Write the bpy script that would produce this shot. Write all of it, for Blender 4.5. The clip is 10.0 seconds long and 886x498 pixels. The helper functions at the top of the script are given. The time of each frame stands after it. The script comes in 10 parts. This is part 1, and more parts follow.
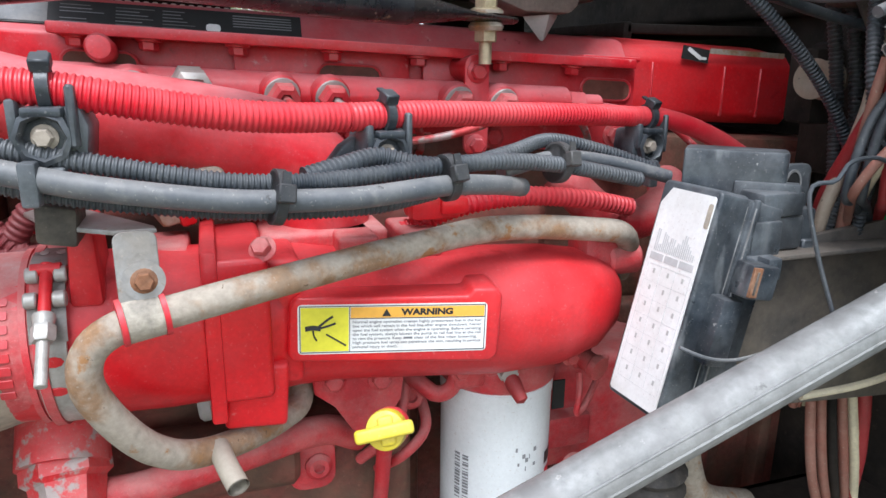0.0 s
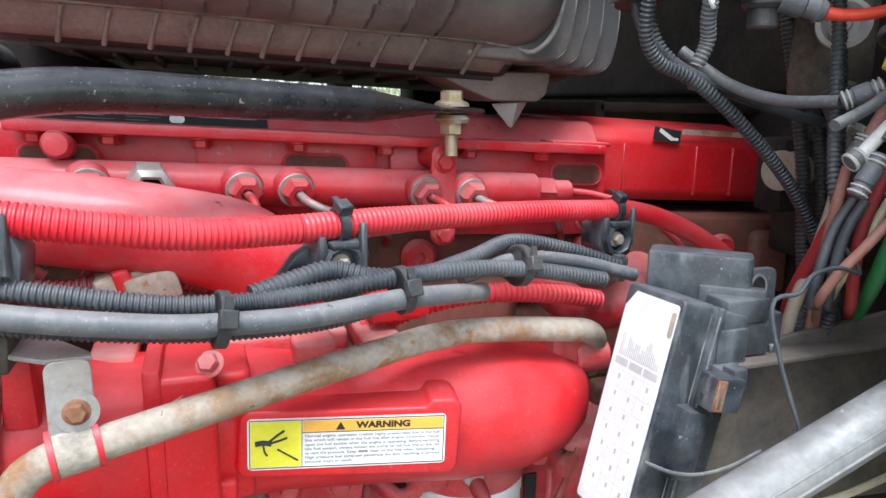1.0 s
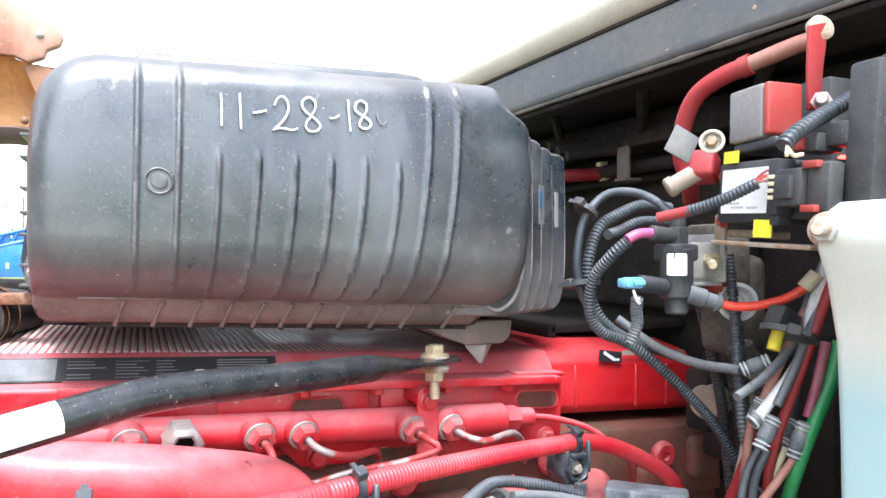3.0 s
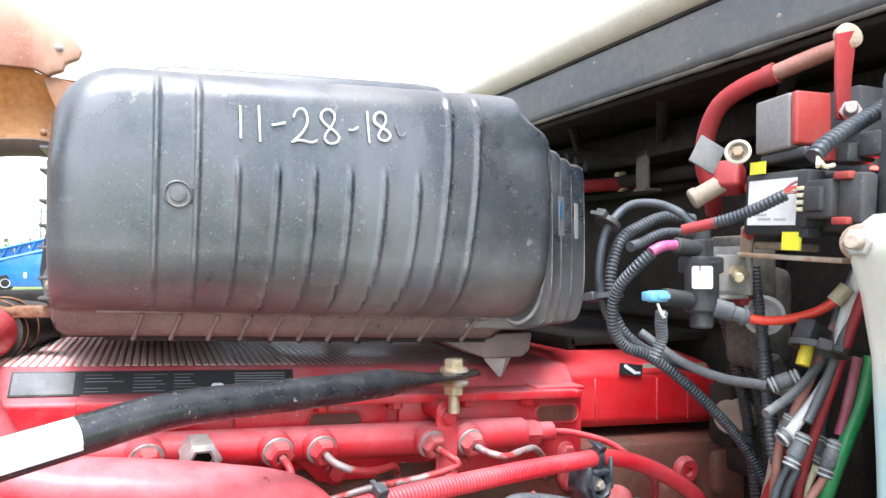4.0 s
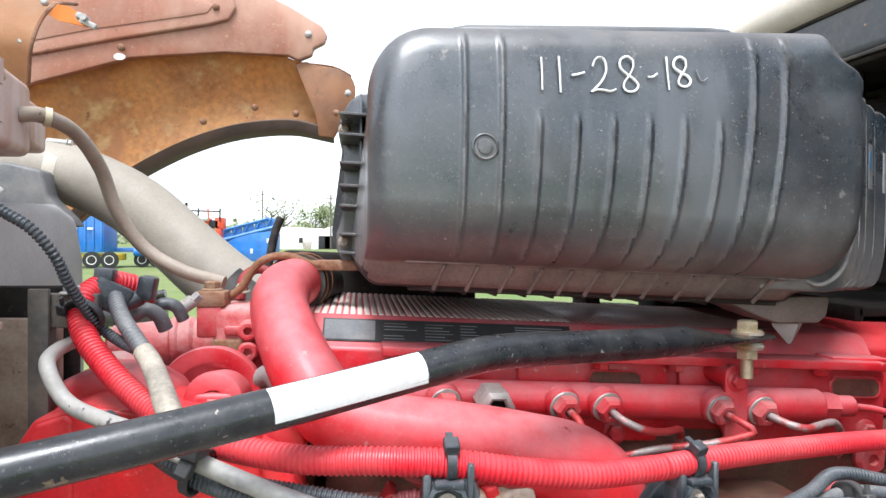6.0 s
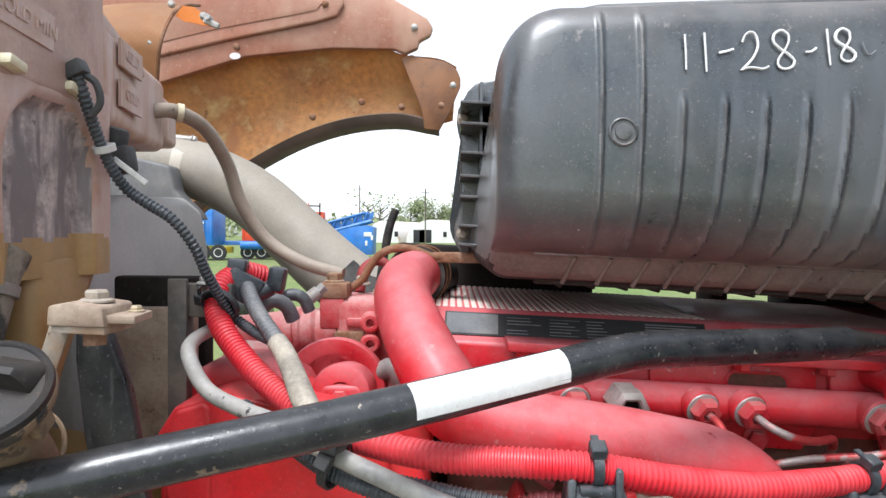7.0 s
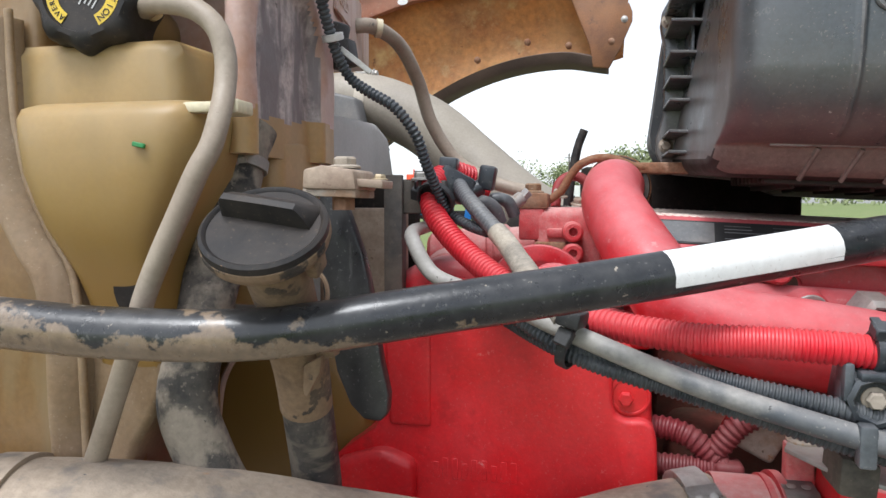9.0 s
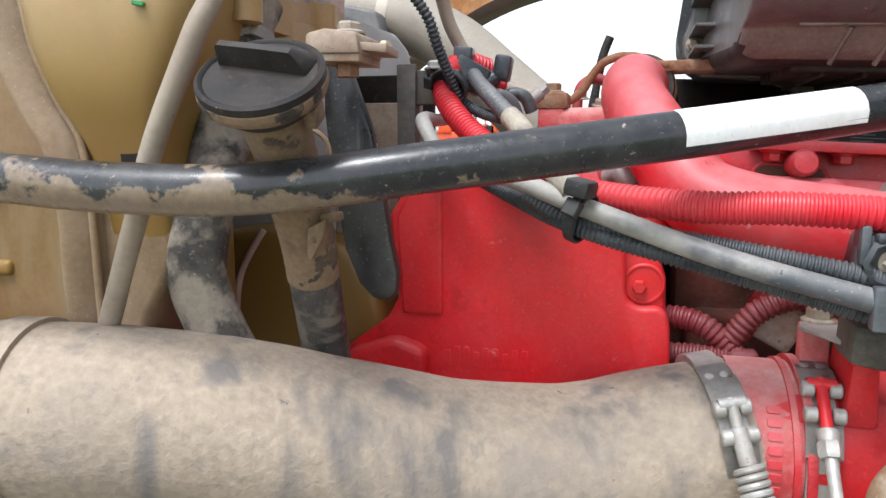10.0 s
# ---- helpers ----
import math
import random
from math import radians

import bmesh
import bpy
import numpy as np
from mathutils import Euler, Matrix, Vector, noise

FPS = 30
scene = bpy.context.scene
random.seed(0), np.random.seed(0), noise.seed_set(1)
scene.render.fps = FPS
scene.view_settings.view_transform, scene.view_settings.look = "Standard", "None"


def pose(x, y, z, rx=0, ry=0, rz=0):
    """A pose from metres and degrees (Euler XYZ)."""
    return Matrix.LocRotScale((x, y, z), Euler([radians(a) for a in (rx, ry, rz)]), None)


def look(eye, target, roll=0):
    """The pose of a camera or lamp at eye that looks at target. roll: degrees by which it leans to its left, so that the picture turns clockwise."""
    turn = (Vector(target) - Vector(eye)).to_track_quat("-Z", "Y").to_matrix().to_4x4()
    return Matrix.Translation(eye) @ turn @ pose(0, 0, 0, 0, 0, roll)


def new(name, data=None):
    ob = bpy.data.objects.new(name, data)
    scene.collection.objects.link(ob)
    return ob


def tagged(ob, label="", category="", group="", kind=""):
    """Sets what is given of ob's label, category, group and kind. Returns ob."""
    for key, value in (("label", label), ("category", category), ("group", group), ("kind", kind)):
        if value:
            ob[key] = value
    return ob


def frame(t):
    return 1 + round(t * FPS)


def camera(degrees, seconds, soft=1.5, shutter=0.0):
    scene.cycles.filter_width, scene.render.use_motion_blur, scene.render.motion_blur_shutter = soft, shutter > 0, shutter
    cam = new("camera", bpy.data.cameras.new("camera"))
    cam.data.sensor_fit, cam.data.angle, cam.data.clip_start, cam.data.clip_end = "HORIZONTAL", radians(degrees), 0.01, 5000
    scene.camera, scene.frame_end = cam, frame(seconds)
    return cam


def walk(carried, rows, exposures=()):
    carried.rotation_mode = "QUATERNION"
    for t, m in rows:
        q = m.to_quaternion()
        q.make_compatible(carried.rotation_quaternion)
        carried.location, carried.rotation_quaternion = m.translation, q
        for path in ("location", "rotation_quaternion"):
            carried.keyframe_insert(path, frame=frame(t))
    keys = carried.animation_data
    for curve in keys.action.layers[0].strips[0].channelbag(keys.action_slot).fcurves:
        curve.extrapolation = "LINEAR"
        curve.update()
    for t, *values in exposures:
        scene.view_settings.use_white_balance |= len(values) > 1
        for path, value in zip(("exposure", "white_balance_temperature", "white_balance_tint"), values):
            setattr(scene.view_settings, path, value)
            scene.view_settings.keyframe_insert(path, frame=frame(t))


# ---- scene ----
cam = camera(65.02, 10.0)
PATH = [
    (0, (-0.0588, 0.2442, 1.5327), (0.5562, 2.0743, 1.0104), 0.59),
    (0.5, (-0.0200, 0.2727, 1.5432), (0.6027, 2.1102, 1.0585), 0.79),
    (1, (-0.0260, 0.2595, 1.5801), (0.6170, 2.1087, 1.1721), 0.81),
    (1.5, (-0.0650, 0.2210, 1.6275), (0.6482, 2.0676, 1.3438), 1.01),
    (2, (-0.0959, 0.1795, 1.6651), (0.6701, 2.0215, 1.5258), 0.70),
    (2.5, (-0.1081, 0.1547, 1.6908), (0.6921, 1.9878, 1.6558), 0.46),
    (4, (-0.1138, 0.1678, 1.7029), (0.6497, 2.0157, 1.7466), 0.10),
    (4.5, (-0.1365, 0.1751, 1.6970), (0.5245, 2.0620, 1.7177), 0.20),
    (5, (-0.1663, 0.1811, 1.6963), (0.3651, 2.1089, 1.7084), 0.35),
    (5.5, (-0.1910, 0.1864, 1.6886), (0.1985, 2.1485, 1.6916), 0.27),
    (6, (-0.2134, 0.2024, 1.6771), (0.0292, 2.1868, 1.6567), 0.28),
    (7.5, (-0.2623, 0.2328, 1.6724), (-0.4064, 2.2278, 1.6305), 0.30),
    (8, (-0.2862, 0.2329, 1.6621), (-0.5406, 2.2162, 1.6146), 0.27),
    (8.5, (-0.3130, 0.2325, 1.6427), (-0.6686, 2.1990, 1.5652), 0.36),
    (9, (-0.3152, 0.2390, 1.6071), (-0.7426, 2.1877, 1.4698), 0.11),
    (9.5, (-0.3043, 0.2431, 1.5558), (-0.7971, 2.1669, 1.3183), -0.13),
    (10, (-0.2983, 0.2438, 1.5549), (-0.8107, 2.1556, 1.2658), 0.02),
]
walk(cam, [(t, look(eye, target, roll)) for t, eye, target, roll in PATH],
     [(0.0, 1.38, 5900, 10), (1.0, 1.58, 5900, 10), (1.5, 2.05, 5850, 10), (2.0, 2.38, 5850, 10), (2.6, 2.38, 5850, 10), (4.0, 2.24, 5900, 10), (5.0, 2.2, 6000, 10), (5.5, 1.85, 6000, 10), (6.0, 1.6, 6050, 10), (7.5, 1.2, 6100, 10), (8.5, 1.1, 6150, 10), (9.0, 1.1, 6150, 10), (10.0, 1.3, 6150, 10)])

# ---- light ----
world = bpy.data.worlds.new("overcast_sky")
scene.world = world
world.use_nodes = True
wn, wl = world.node_tree.nodes, world.node_tree.links
wn.clear()
sky = wn.new("ShaderNodeTexSky")
sky.sky_type, sky.sun_disc = "NISHITA", False
sky.sun_elevation, sky.sun_rotation = radians(58), radians(205)
sky.air_density, sky.dust_density = 1.0, 1.5
haze = wn.new("ShaderNodeHueSaturation")
haze.inputs["Saturation"].default_value = 0.22
glow = wn.new("ShaderNodeBackground")
glow.inputs["Strength"].default_value = 0.125
wout = wn.new("ShaderNodeOutputWorld")
wl.new(sky.outputs["Color"], haze.inputs["Color"])
wl.new(haze.outputs["Color"], glow.inputs["Color"])
wl.new(glow.outputs["Background"], wout.inputs["Surface"])

sun_data = bpy.data.lights.new("sun", "SUN")
sun_data.energy, sun_data.angle, sun_data.color = 1.5, radians(22), (1.0, 0.985, 0.965)
sun = new("sun", sun_data)
sun.matrix_world = look((0, 0, 8), (0.9, 2.6, 2.0))


# ---- mesh kit ----
SLOPE = 0.046          # the engine leans down towards the cab
ORIGIN = {}


def leaned(bm):
    for v in bm.verts:
        v.co.z -= SLOPE * (v.co.x - 0.1)
    return bm


def lean(x, y, z):
    return (x, y, z - SLOPE * (x - 0.1))


def link(name, bm, material, origin, sharp=38):
    bmesh.ops.recalc_face_normals(bm, faces=bm.faces)
    bm.transform(Matrix.Translation(-Vector(origin)))
    data = bpy.data.meshes.new(name)
    bm.to_mesh(data)
    bm.free()
    data.polygons.foreach_set("use_smooth", [True] * len(data.polygons))
    data.set_sharp_from_angle(angle=radians(sharp))
    data.materials.append(material)
    return new(name, data)


def thing(name, at, label, category, group="", kind=""):
    """An Empty at the base of a thing, to which its parts are tied."""
    ob = new(name)
    ob.empty_display_size = 0.02
    ob.location = at
    ORIGIN[ob] = Vector(at)
    return tagged(ob, label, category, group, kind)


def part(name, bm, material, parent, label="", sharp=38):
    ob = link(name, bm, material, ORIGIN[parent], sharp)
    ob.parent = parent
    ORIGIN[ob] = ORIGIN[parent]
    return tagged(ob, label)


def whole(name, bm, material, label, category, group="", kind="", at=None, sharp=38):
    """A thing of one mesh."""
    if at is None:
        at = sum((v.co for v in bm.verts), Vector()) / max(1, len(bm.verts))
        at.z = min(v.co.z for v in bm.verts)
    ob = link(name, bm, material, at, sharp)
    ob.location = at
    ORIGIN[ob] = Vector(at)
    return tagged(ob, label, category, group, kind)


def merge(*parts_in):
    out = bmesh.new()
    for b in parts_in:
        table = {v: out.verts.new(v.co) for v in b.verts}
        for f in b.faces:
            out.faces.new([table[v] for v in f.verts])
        b.free()
    return out


def bevelled(bm, width, segments=2, angle=30):
    if width > 0:
        bmesh.ops.recalc_face_normals(bm, faces=bm.faces)
        edges = [e for e in bm.edges if len(e.link_faces) == 2 and e.calc_face_angle(0) > radians(angle)]
        bmesh.ops.bevel(bm, geom=edges, offset=width, offset_type="OFFSET", segments=segments, profile=0.5, affect="EDGES", clamp_overlap=True)
    return bm


def block(x0, x1, y0, y1, z0, z1, bev=0.003, seg=2):
    bm = bmesh.new()
    bmesh.ops.create_cube(bm, size=1)
    for v in bm.verts:
        v.co = Vector((x0 + (v.co.x + 0.5) * (x1 - x0), y0 + (v.co.y + 0.5) * (y1 - y0), z0 + (v.co.z + 0.5) * (z1 - z0)))
    return bevelled(bm, bev, seg)


def turned(bm, at, rx=0, ry=0, rz=0):
    m = Matrix.Translation(at) @ pose(0, 0, 0, rx, ry, rz) @ Matrix.Translation(-Vector(at))
    bm.transform(m)
    return bm


def prism(outline, axis, a, b, bev=0.003, seg=2):
    """A flat outline, pushed along an axis from a to b."""
    put = {"x": lambda u, v, w: (w, u, v), "y": lambda u, v, w: (u, w, v), "z": lambda u, v, w: (u, v, w)}[axis]
    bm = bmesh.new()
    low = [bm.verts.new(put(u, v, a)) for u, v in outline]
    top = [bm.verts.new(put(u, v, b)) for u, v in outline]
    n = len(outline)
    bm.faces.new(low)
    bm.faces.new(top[::-1])
    for i in range(n):
        bm.faces.new((low[i], low[(i + 1) % n], top[(i + 1) % n], top[i]))
    return bevelled(bm, bev, seg)


def rounded(x0, x1, z0, z1, r, n=5):
    out = []
    for cx, cz, a0 in ((x1 - r, z1 - r, 0), (x0 + r, z1 - r, 90), (x0 + r, z0 + r, 180), (x1 - r, z0 + r, 270)):
        for i in range(n + 1):
            a = radians(a0 + 90 * i / n)
            out.append((cx + r * math.cos(a), cz + r * math.sin(a)))
    return out


def oriented(p, d):
    return Matrix.Translation(p) @ Vector(d).to_track_quat("Z", "Y").to_matrix().to_4x4()


def lathe(profile, p, d, seg=24, squash=1.0):
    """Turns (radius, height) pairs round an axis that starts at p and points along d."""
    bm = bmesh.new()
    rings = []
    for r, h in profile:
        if r < 1e-6:
            rings.append([bm.verts.new((0, 0, h))])
        else:
            rings.append([bm.verts.new((r * math.cos(2 * math.pi * i / seg), squash * r * math.sin(2 * math.pi * i / seg), h)) for i in range(seg)])
    for a, b in zip(rings, rings[1:]):
        for i in range(seg):
            j = (i + 1) % seg
            if len(a) == 1 and len(b) == 1:
                continue
            if len(a) == 1:
                bm.faces.new((a[0], b[i], b[j]))
            elif len(b) == 1:
                bm.faces.new((a[i], a[j], b[0]))
            else:
                bm.faces.new((a[i], a[j], b[j], b[i]))
    for ring in (rings[0], rings[-1]):
        if len(ring) > 2:
            bm.faces.new(ring)
    bm.transform(oriented(p, d))
    return bm


def rod(p, q, r, seg=16, edge=0.0):
    p, q = Vector(p), Vector(q)
    n = (q - p).length
    prof = [(r, 0), (r, n)] if edge <= 0 else [(r - edge, 0), (r, edge), (r, n - edge), (r - edge, n)]
    return lathe(prof, p, q - p, seg)


def spline(points, step):
    """Evenly spaced points on a smooth curve through the given ones."""
    p = [Vector(a) for a in points]
    p = [2 * p[0] - p[1]] + p + [2 * p[-1] - p[-2]]
    fine = []
    for a, b, c, d in zip(p, p[1:], p[2:], p[3:]):
        n = max(4, int((c - b).length / 0.002))
        for i in range(n):
            t = i / n
            fine.append(0.5 * (2 * b + (c - a) * t + (2 * a - 5 * b + 4 * c - d) * t * t + (3 * b - a - 3 * c + d) * t ** 3))
    fine.append(p[-2])
    run = [0.0]
    for a, b in zip(fine, fine[1:]):
        run.append(run[-1] + (b - a).length)
    total = run[-1]
    count = max(2, int(round(total / step)))
    out, k = [], 0
    for i in range(count + 1):
        s = total * i / count
        while k < len(run) - 2 and run[k + 1] < s:
            k += 1
        f = (s - run[k]) / max(1e-9, run[k + 1] - run[k])
        out.append(fine[k].lerp(fine[k + 1], min(1, max(0, f))))
    return out


def sweep(points, r, seg=12, step=0.008, rib=None, wobble=0.0, ends=True, flat=1.0):
    """A tube along a smooth curve. rib: pitch and depth of corrugation. r: a number or a function of the way along, 0 to 1."""
    if rib:
        step = rib[0] / 4
    line = spline(points, step)
    bm = bmesh.new()
    tangent = (line[1] - line[0]).normalized()
    side = tangent.orthogonal().normalized()
    rings = []
    n = len(line)
    for i, c in enumerate(line):
        t2 = (line[min(n - 1, i + 1)] - line[max(0, i - 1)]).normalized()
        side = (tangent.rotation_difference(t2) @ side)
        side = (side - t2 * side.dot(t2)).normalized()
        tangent = t2
        up = t2.cross(side)
        rad = r(i / (n - 1)) if callable(r) else r
        if rib:
            rad -= (0.0, 0.0, rib[1], rib[1])[i % 4]
        if wobble:
            rad *= 1 + wobble * noise.noise(c * 25)
        rings.append([bm.verts.new(c + side * (rad * math.cos(2 * math.pi * k / seg)) + up * (flat * rad * math.sin(2 * math.pi * k / seg))) for k in range(seg)])
    for a, b in zip(rings, rings[1:]):
        for k in range(seg):
            j = (k + 1) % seg
            bm.faces.new((a[k], a[j], b[j], b[k]))
    if ends:
        bm.faces.new(rings[0])
        bm.faces.new(rings[-1])
    return bm


def loft(sections):
    """Joins closed rings of equal count into a skin with ends."""
    bm = bmesh.new()
    rings = [[bm.verts.new(p) for p in s] for s in sections]
    n = len(rings[0])
    for a, b in zip(rings, rings[1:]):
        for k in range(n):
            j = (k + 1) % n
            bm.faces.new((a[k], a[j], b[j], b[k]))
    bm.faces.new(rings[0])
    bm.faces.new(rings[-1])
    return bm


def oval(x, cy, cz, ry, rz, n=32, power=2.0):
    out = []
    for i in range(n):
        a = 2 * math.pi * i / n
        c, s = math.cos(a), math.sin(a)
        out.append((x, cy + ry * math.copysign(abs(c) ** (2 / power), c), cz + rz * math.copysign(abs(s) ** (2 / power), s)))
    return out


def hexbolt(p, d, s=0.009, head=0.008, washer=True, shank=0.0):
    """A flange bolt: a hexagon head on a round washer. s: half the width across corners."""
    parts_in = []
    h0 = 0.0
    if shank:
        parts_in.append(lathe([(s * 0.55, -shank), (s * 0.55, 0.001)], p, d, 12))
    if washer:
        parts_in.append(lathe([(s * 1.35, 0), (s * 1.35, s * 0.16), (s * 1.1, s * 0.3)], p, d, 18))
        h0 = s * 0.24
    parts_in.append(lathe([(s * 0.96, h0), (s, h0 + 0.001), (s, h0 + head - 0.0015), (s * 0.82, h0 + head), (0, h0 + head)], p, d, 6))
    return merge(*parts_in)


def ring(p, d, r, width, thick=0.0012, seg=40):
    """A band round an axis."""
    return lathe([(r, -width / 2), (r + thick, -width / 2 + 0.0004), (r + thick, width / 2 - 0.0004), (r, width / 2), (r, -width / 2)], p, d, seg)


def strap(p, d, r, width=0.006, thick=0.0022, lock=(0, 0, 1)):
    """A cable tie: a band with its square lock and a short cut tail."""
    d = Vector(d).normalized()
    lock = Vector(lock)
    lock = (lock - d * lock.dot(d)).normalized()
    band = ring(p, d, r, width, thick, 24)
    q = Vector(p) + lock * (r + 0.003)
    m = Matrix.Translation(q) @ Matrix((lock.cross(d), d, lock)).transposed().to_4x4()
    b = block(-0.006, 0.006, -width * 0.75, width * 0.75, -0.003, 0.005, 0.001, 1)
    b.transform(m)
    tail = block(0.004, 0.014, -width * 0.35, width * 0.35, 0.0, 0.0018, 0, 1)
    tail.transform(m)
    return merge(band, b, tail)


def words(text, size, m, depth=0.0004, bold=0.0):
    """Flat lettering as a mesh: x along the line, y up the letters, placed by the matrix m."""
    curve = bpy.data.curves.new("text", "FONT")
    curve.body, curve.size, curve.align_x, curve.align_y, curve.extrude = text, size, "CENTER", "CENTER", depth
    curve.offset = bold
    ob = bpy.data.objects.new("text", curve)
    bm = bmesh.new()
    bm.from_mesh(ob.to_mesh())
    ob.to_mesh_clear()
    bpy.data.objects.remove(ob)
    bpy.data.curves.remove(curve)
    bm.transform(m)
    return bm


def basis(origin, across, up):
    """A frame for flat things: x across, y up, z out of the face."""
    a = Vector(across).normalized()
    o = a.cross(Vector(up)).normalized()
    u = o.cross(a)
    m = Matrix((a, u, o)).transposed().to_4x4()
    m.translation = origin
    return m


def card(m, x0, x1, y0, y1, z=0.0, t=0.0006, r=0.0):
    """A thin printed plate in the frame m."""
    bm = prism(rounded(x0, x1, y0, y1, r, 4) if r else [(x0, y0), (x1, y0), (x1, y1), (x0, y1)], "z", z, z + t, 0)
    bm.transform(m)
    return bm


# ---- materials ----
def material(name, col, rough=0.5, metal=0.0, col2=None, edge=(0.45, 0.65), scale=18, dust=None, dusty=0.0, up=0.0,
             fine=0.12, bump=0.12, grain=240, coat=0.0, sub=0.0, spec=0.5, clear=0.0, fade=None, spots=None, level=None, streaks=None, speck=0.35, under=0.0, runs=(0.48, 0.64), splash=None):
    """A painted, moulded or worn surface: two colours in patches, fine mottling, settled dust and relief."""
    m = bpy.data.materials.new(name)
    m.use_nodes = True
    n, l = m.node_tree.nodes, m.node_tree.links
    bsdf = n["Principled BSDF"]
    coord = n.new("ShaderNodeTexCoord")

    def tex(sc, detail=6, rough_n=0.6):
        t = n.new("ShaderNodeTexNoise")
        t.inputs["Scale"].default_value, t.inputs["Detail"].default_value, t.inputs["Roughness"].default_value = sc, detail, rough_n
        l.new(coord.outputs["Object"], t.inputs["Vector"])
        return t.outputs["Fac"]

    def ramp(value, lo, hi, a=0.0, b=1.0):
        r = n.new("ShaderNodeMapRange")
        r.inputs["From Min"].default_value, r.inputs["From Max"].default_value = lo, hi
        r.inputs["To Min"].default_value, r.inputs["To Max"].default_value = a, b
        l.new(value, r.inputs["Value"])
        return r.outputs["Result"]

    def mixed(fac, a, b, blend="MIX"):
        x = n.new("ShaderNodeMix")
        x.data_type, x.blend_type = "RGBA", blend
        for sock, val in ((x.inputs["Factor"], fac), (x.inputs["A"], a), (x.inputs["B"], b)):
            if isinstance(val, (float, int)):
                sock.default_value = val
            elif isinstance(val, tuple):
                sock.default_value = (*val, 1)
            else:
                l.new(val, sock)
        return x.outputs["Result"]

    def calc(op, a, b):
        x = n.new("ShaderNodeMath")
        x.operation, x.use_clamp = op, True
        for sock, val in zip(x.inputs, (a, b)):
            if isinstance(val, (float, int)):
                sock.default_value = val
            else:
                l.new(val, sock)
        return x.outputs["Value"]

    patches = tex(scale)
    if fade:
        place = n.new("ShaderNodeSeparateXYZ")
        l.new(coord.outputs["Object"], place.inputs["Vector"])
        less = ramp(place.outputs["X"], *fade)
        shift = n.new("ShaderNodeMath")
        shift.operation = "ADD"
        l.new(patches, shift.inputs[0])
        l.new(less, shift.inputs[1])
        patches = shift.outputs["Value"]
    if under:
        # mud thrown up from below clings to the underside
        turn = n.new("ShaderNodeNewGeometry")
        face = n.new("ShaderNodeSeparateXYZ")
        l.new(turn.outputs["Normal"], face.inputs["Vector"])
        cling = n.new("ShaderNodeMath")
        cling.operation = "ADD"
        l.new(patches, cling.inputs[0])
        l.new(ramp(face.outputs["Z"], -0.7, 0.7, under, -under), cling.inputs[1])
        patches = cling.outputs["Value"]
    colour = mixed(ramp(patches, *edge), tuple(col), tuple(col2 or [c * 0.82 for c in col]))
    small = tex(grain, 4)
    shade = ramp(small, 0.3, 0.7, 1 - fine, 1 + fine)
    grey = n.new("ShaderNodeCombineColor")
    for s in grey.inputs:
        l.new(shade, s)
    colour = mixed(1.0, colour, grey.outputs["Color"], "MULTIPLY")
    roughness = ramp(tex(scale * 2.3), 0.3, 0.7, max(0.05, rough - 0.1), min(1, rough + 0.12))
    if dust:
        patch = ramp(tex(scale * 0.8, 8, 0.7), 0.42, 0.68)
        fac = calc("MULTIPLY", patch, dusty)
        # pale tint on tops: settled dust, with some top sheen mixed in
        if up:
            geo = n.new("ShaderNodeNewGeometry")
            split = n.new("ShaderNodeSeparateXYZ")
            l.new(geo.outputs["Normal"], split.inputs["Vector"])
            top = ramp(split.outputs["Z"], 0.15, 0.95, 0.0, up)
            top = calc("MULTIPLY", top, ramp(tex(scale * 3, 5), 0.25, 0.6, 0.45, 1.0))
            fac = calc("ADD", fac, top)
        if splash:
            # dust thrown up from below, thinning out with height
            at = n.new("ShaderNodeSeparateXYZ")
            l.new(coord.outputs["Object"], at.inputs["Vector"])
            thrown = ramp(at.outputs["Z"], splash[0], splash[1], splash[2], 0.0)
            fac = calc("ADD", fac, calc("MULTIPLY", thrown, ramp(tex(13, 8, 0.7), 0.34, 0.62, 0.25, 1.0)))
        specks = calc("MULTIPLY", ramp(tex(grain * 1.7, 2, 0.5), 0.655, 0.70), speck)
        fac = calc("ADD", fac, specks)
        colour = mixed(fac, colour, tuple(dust))
        rr = n.new("ShaderNodeMix")
        rr.data_type = "FLOAT"
        l.new(fac, rr.inputs["Factor"])
        l.new(roughness, rr.inputs["A"])
        rr.inputs["B"].default_value = 0.9
        roughness = rr.outputs["Result"]
    for spot, sc, lo, hi in spots or ():
        colour = mixed(ramp(tex(sc, 5, 0.65), lo, hi), colour, tuple(spot))
    if streaks:
        # run-down dirt, stretched along the height
        wide = n.new("ShaderNodeMapping")
        wide.inputs["Scale"].default_value = (1, 1, streaks[1])
        l.new(coord.outputs["Object"], wide.inputs["Vector"])
        t = n.new("ShaderNodeTexNoise")
        t.inputs["Scale"].default_value, t.inputs["Detail"].default_value = streaks[2], 7
        l.new(wide.outputs["Vector"], t.inputs["Vector"])
        colour = mixed(ramp(t.outputs["Fac"], *runs), colour, tuple(streaks[0]))
    if level:
        # second colour that fades in below a height, such as washer fluid
        place = n.new("ShaderNodeSeparateXYZ")
        l.new(coord.outputs["Object"], place.inputs["Vector"])
        colour = mixed(ramp(place.outputs["Z"], level[1], level[0]), colour, tuple(level[2]))
    l.new(colour, bsdf.inputs["Base Color"])
    l.new(roughness, bsdf.inputs["Roughness"])
    bsdf.inputs["Metallic"].default_value = metal
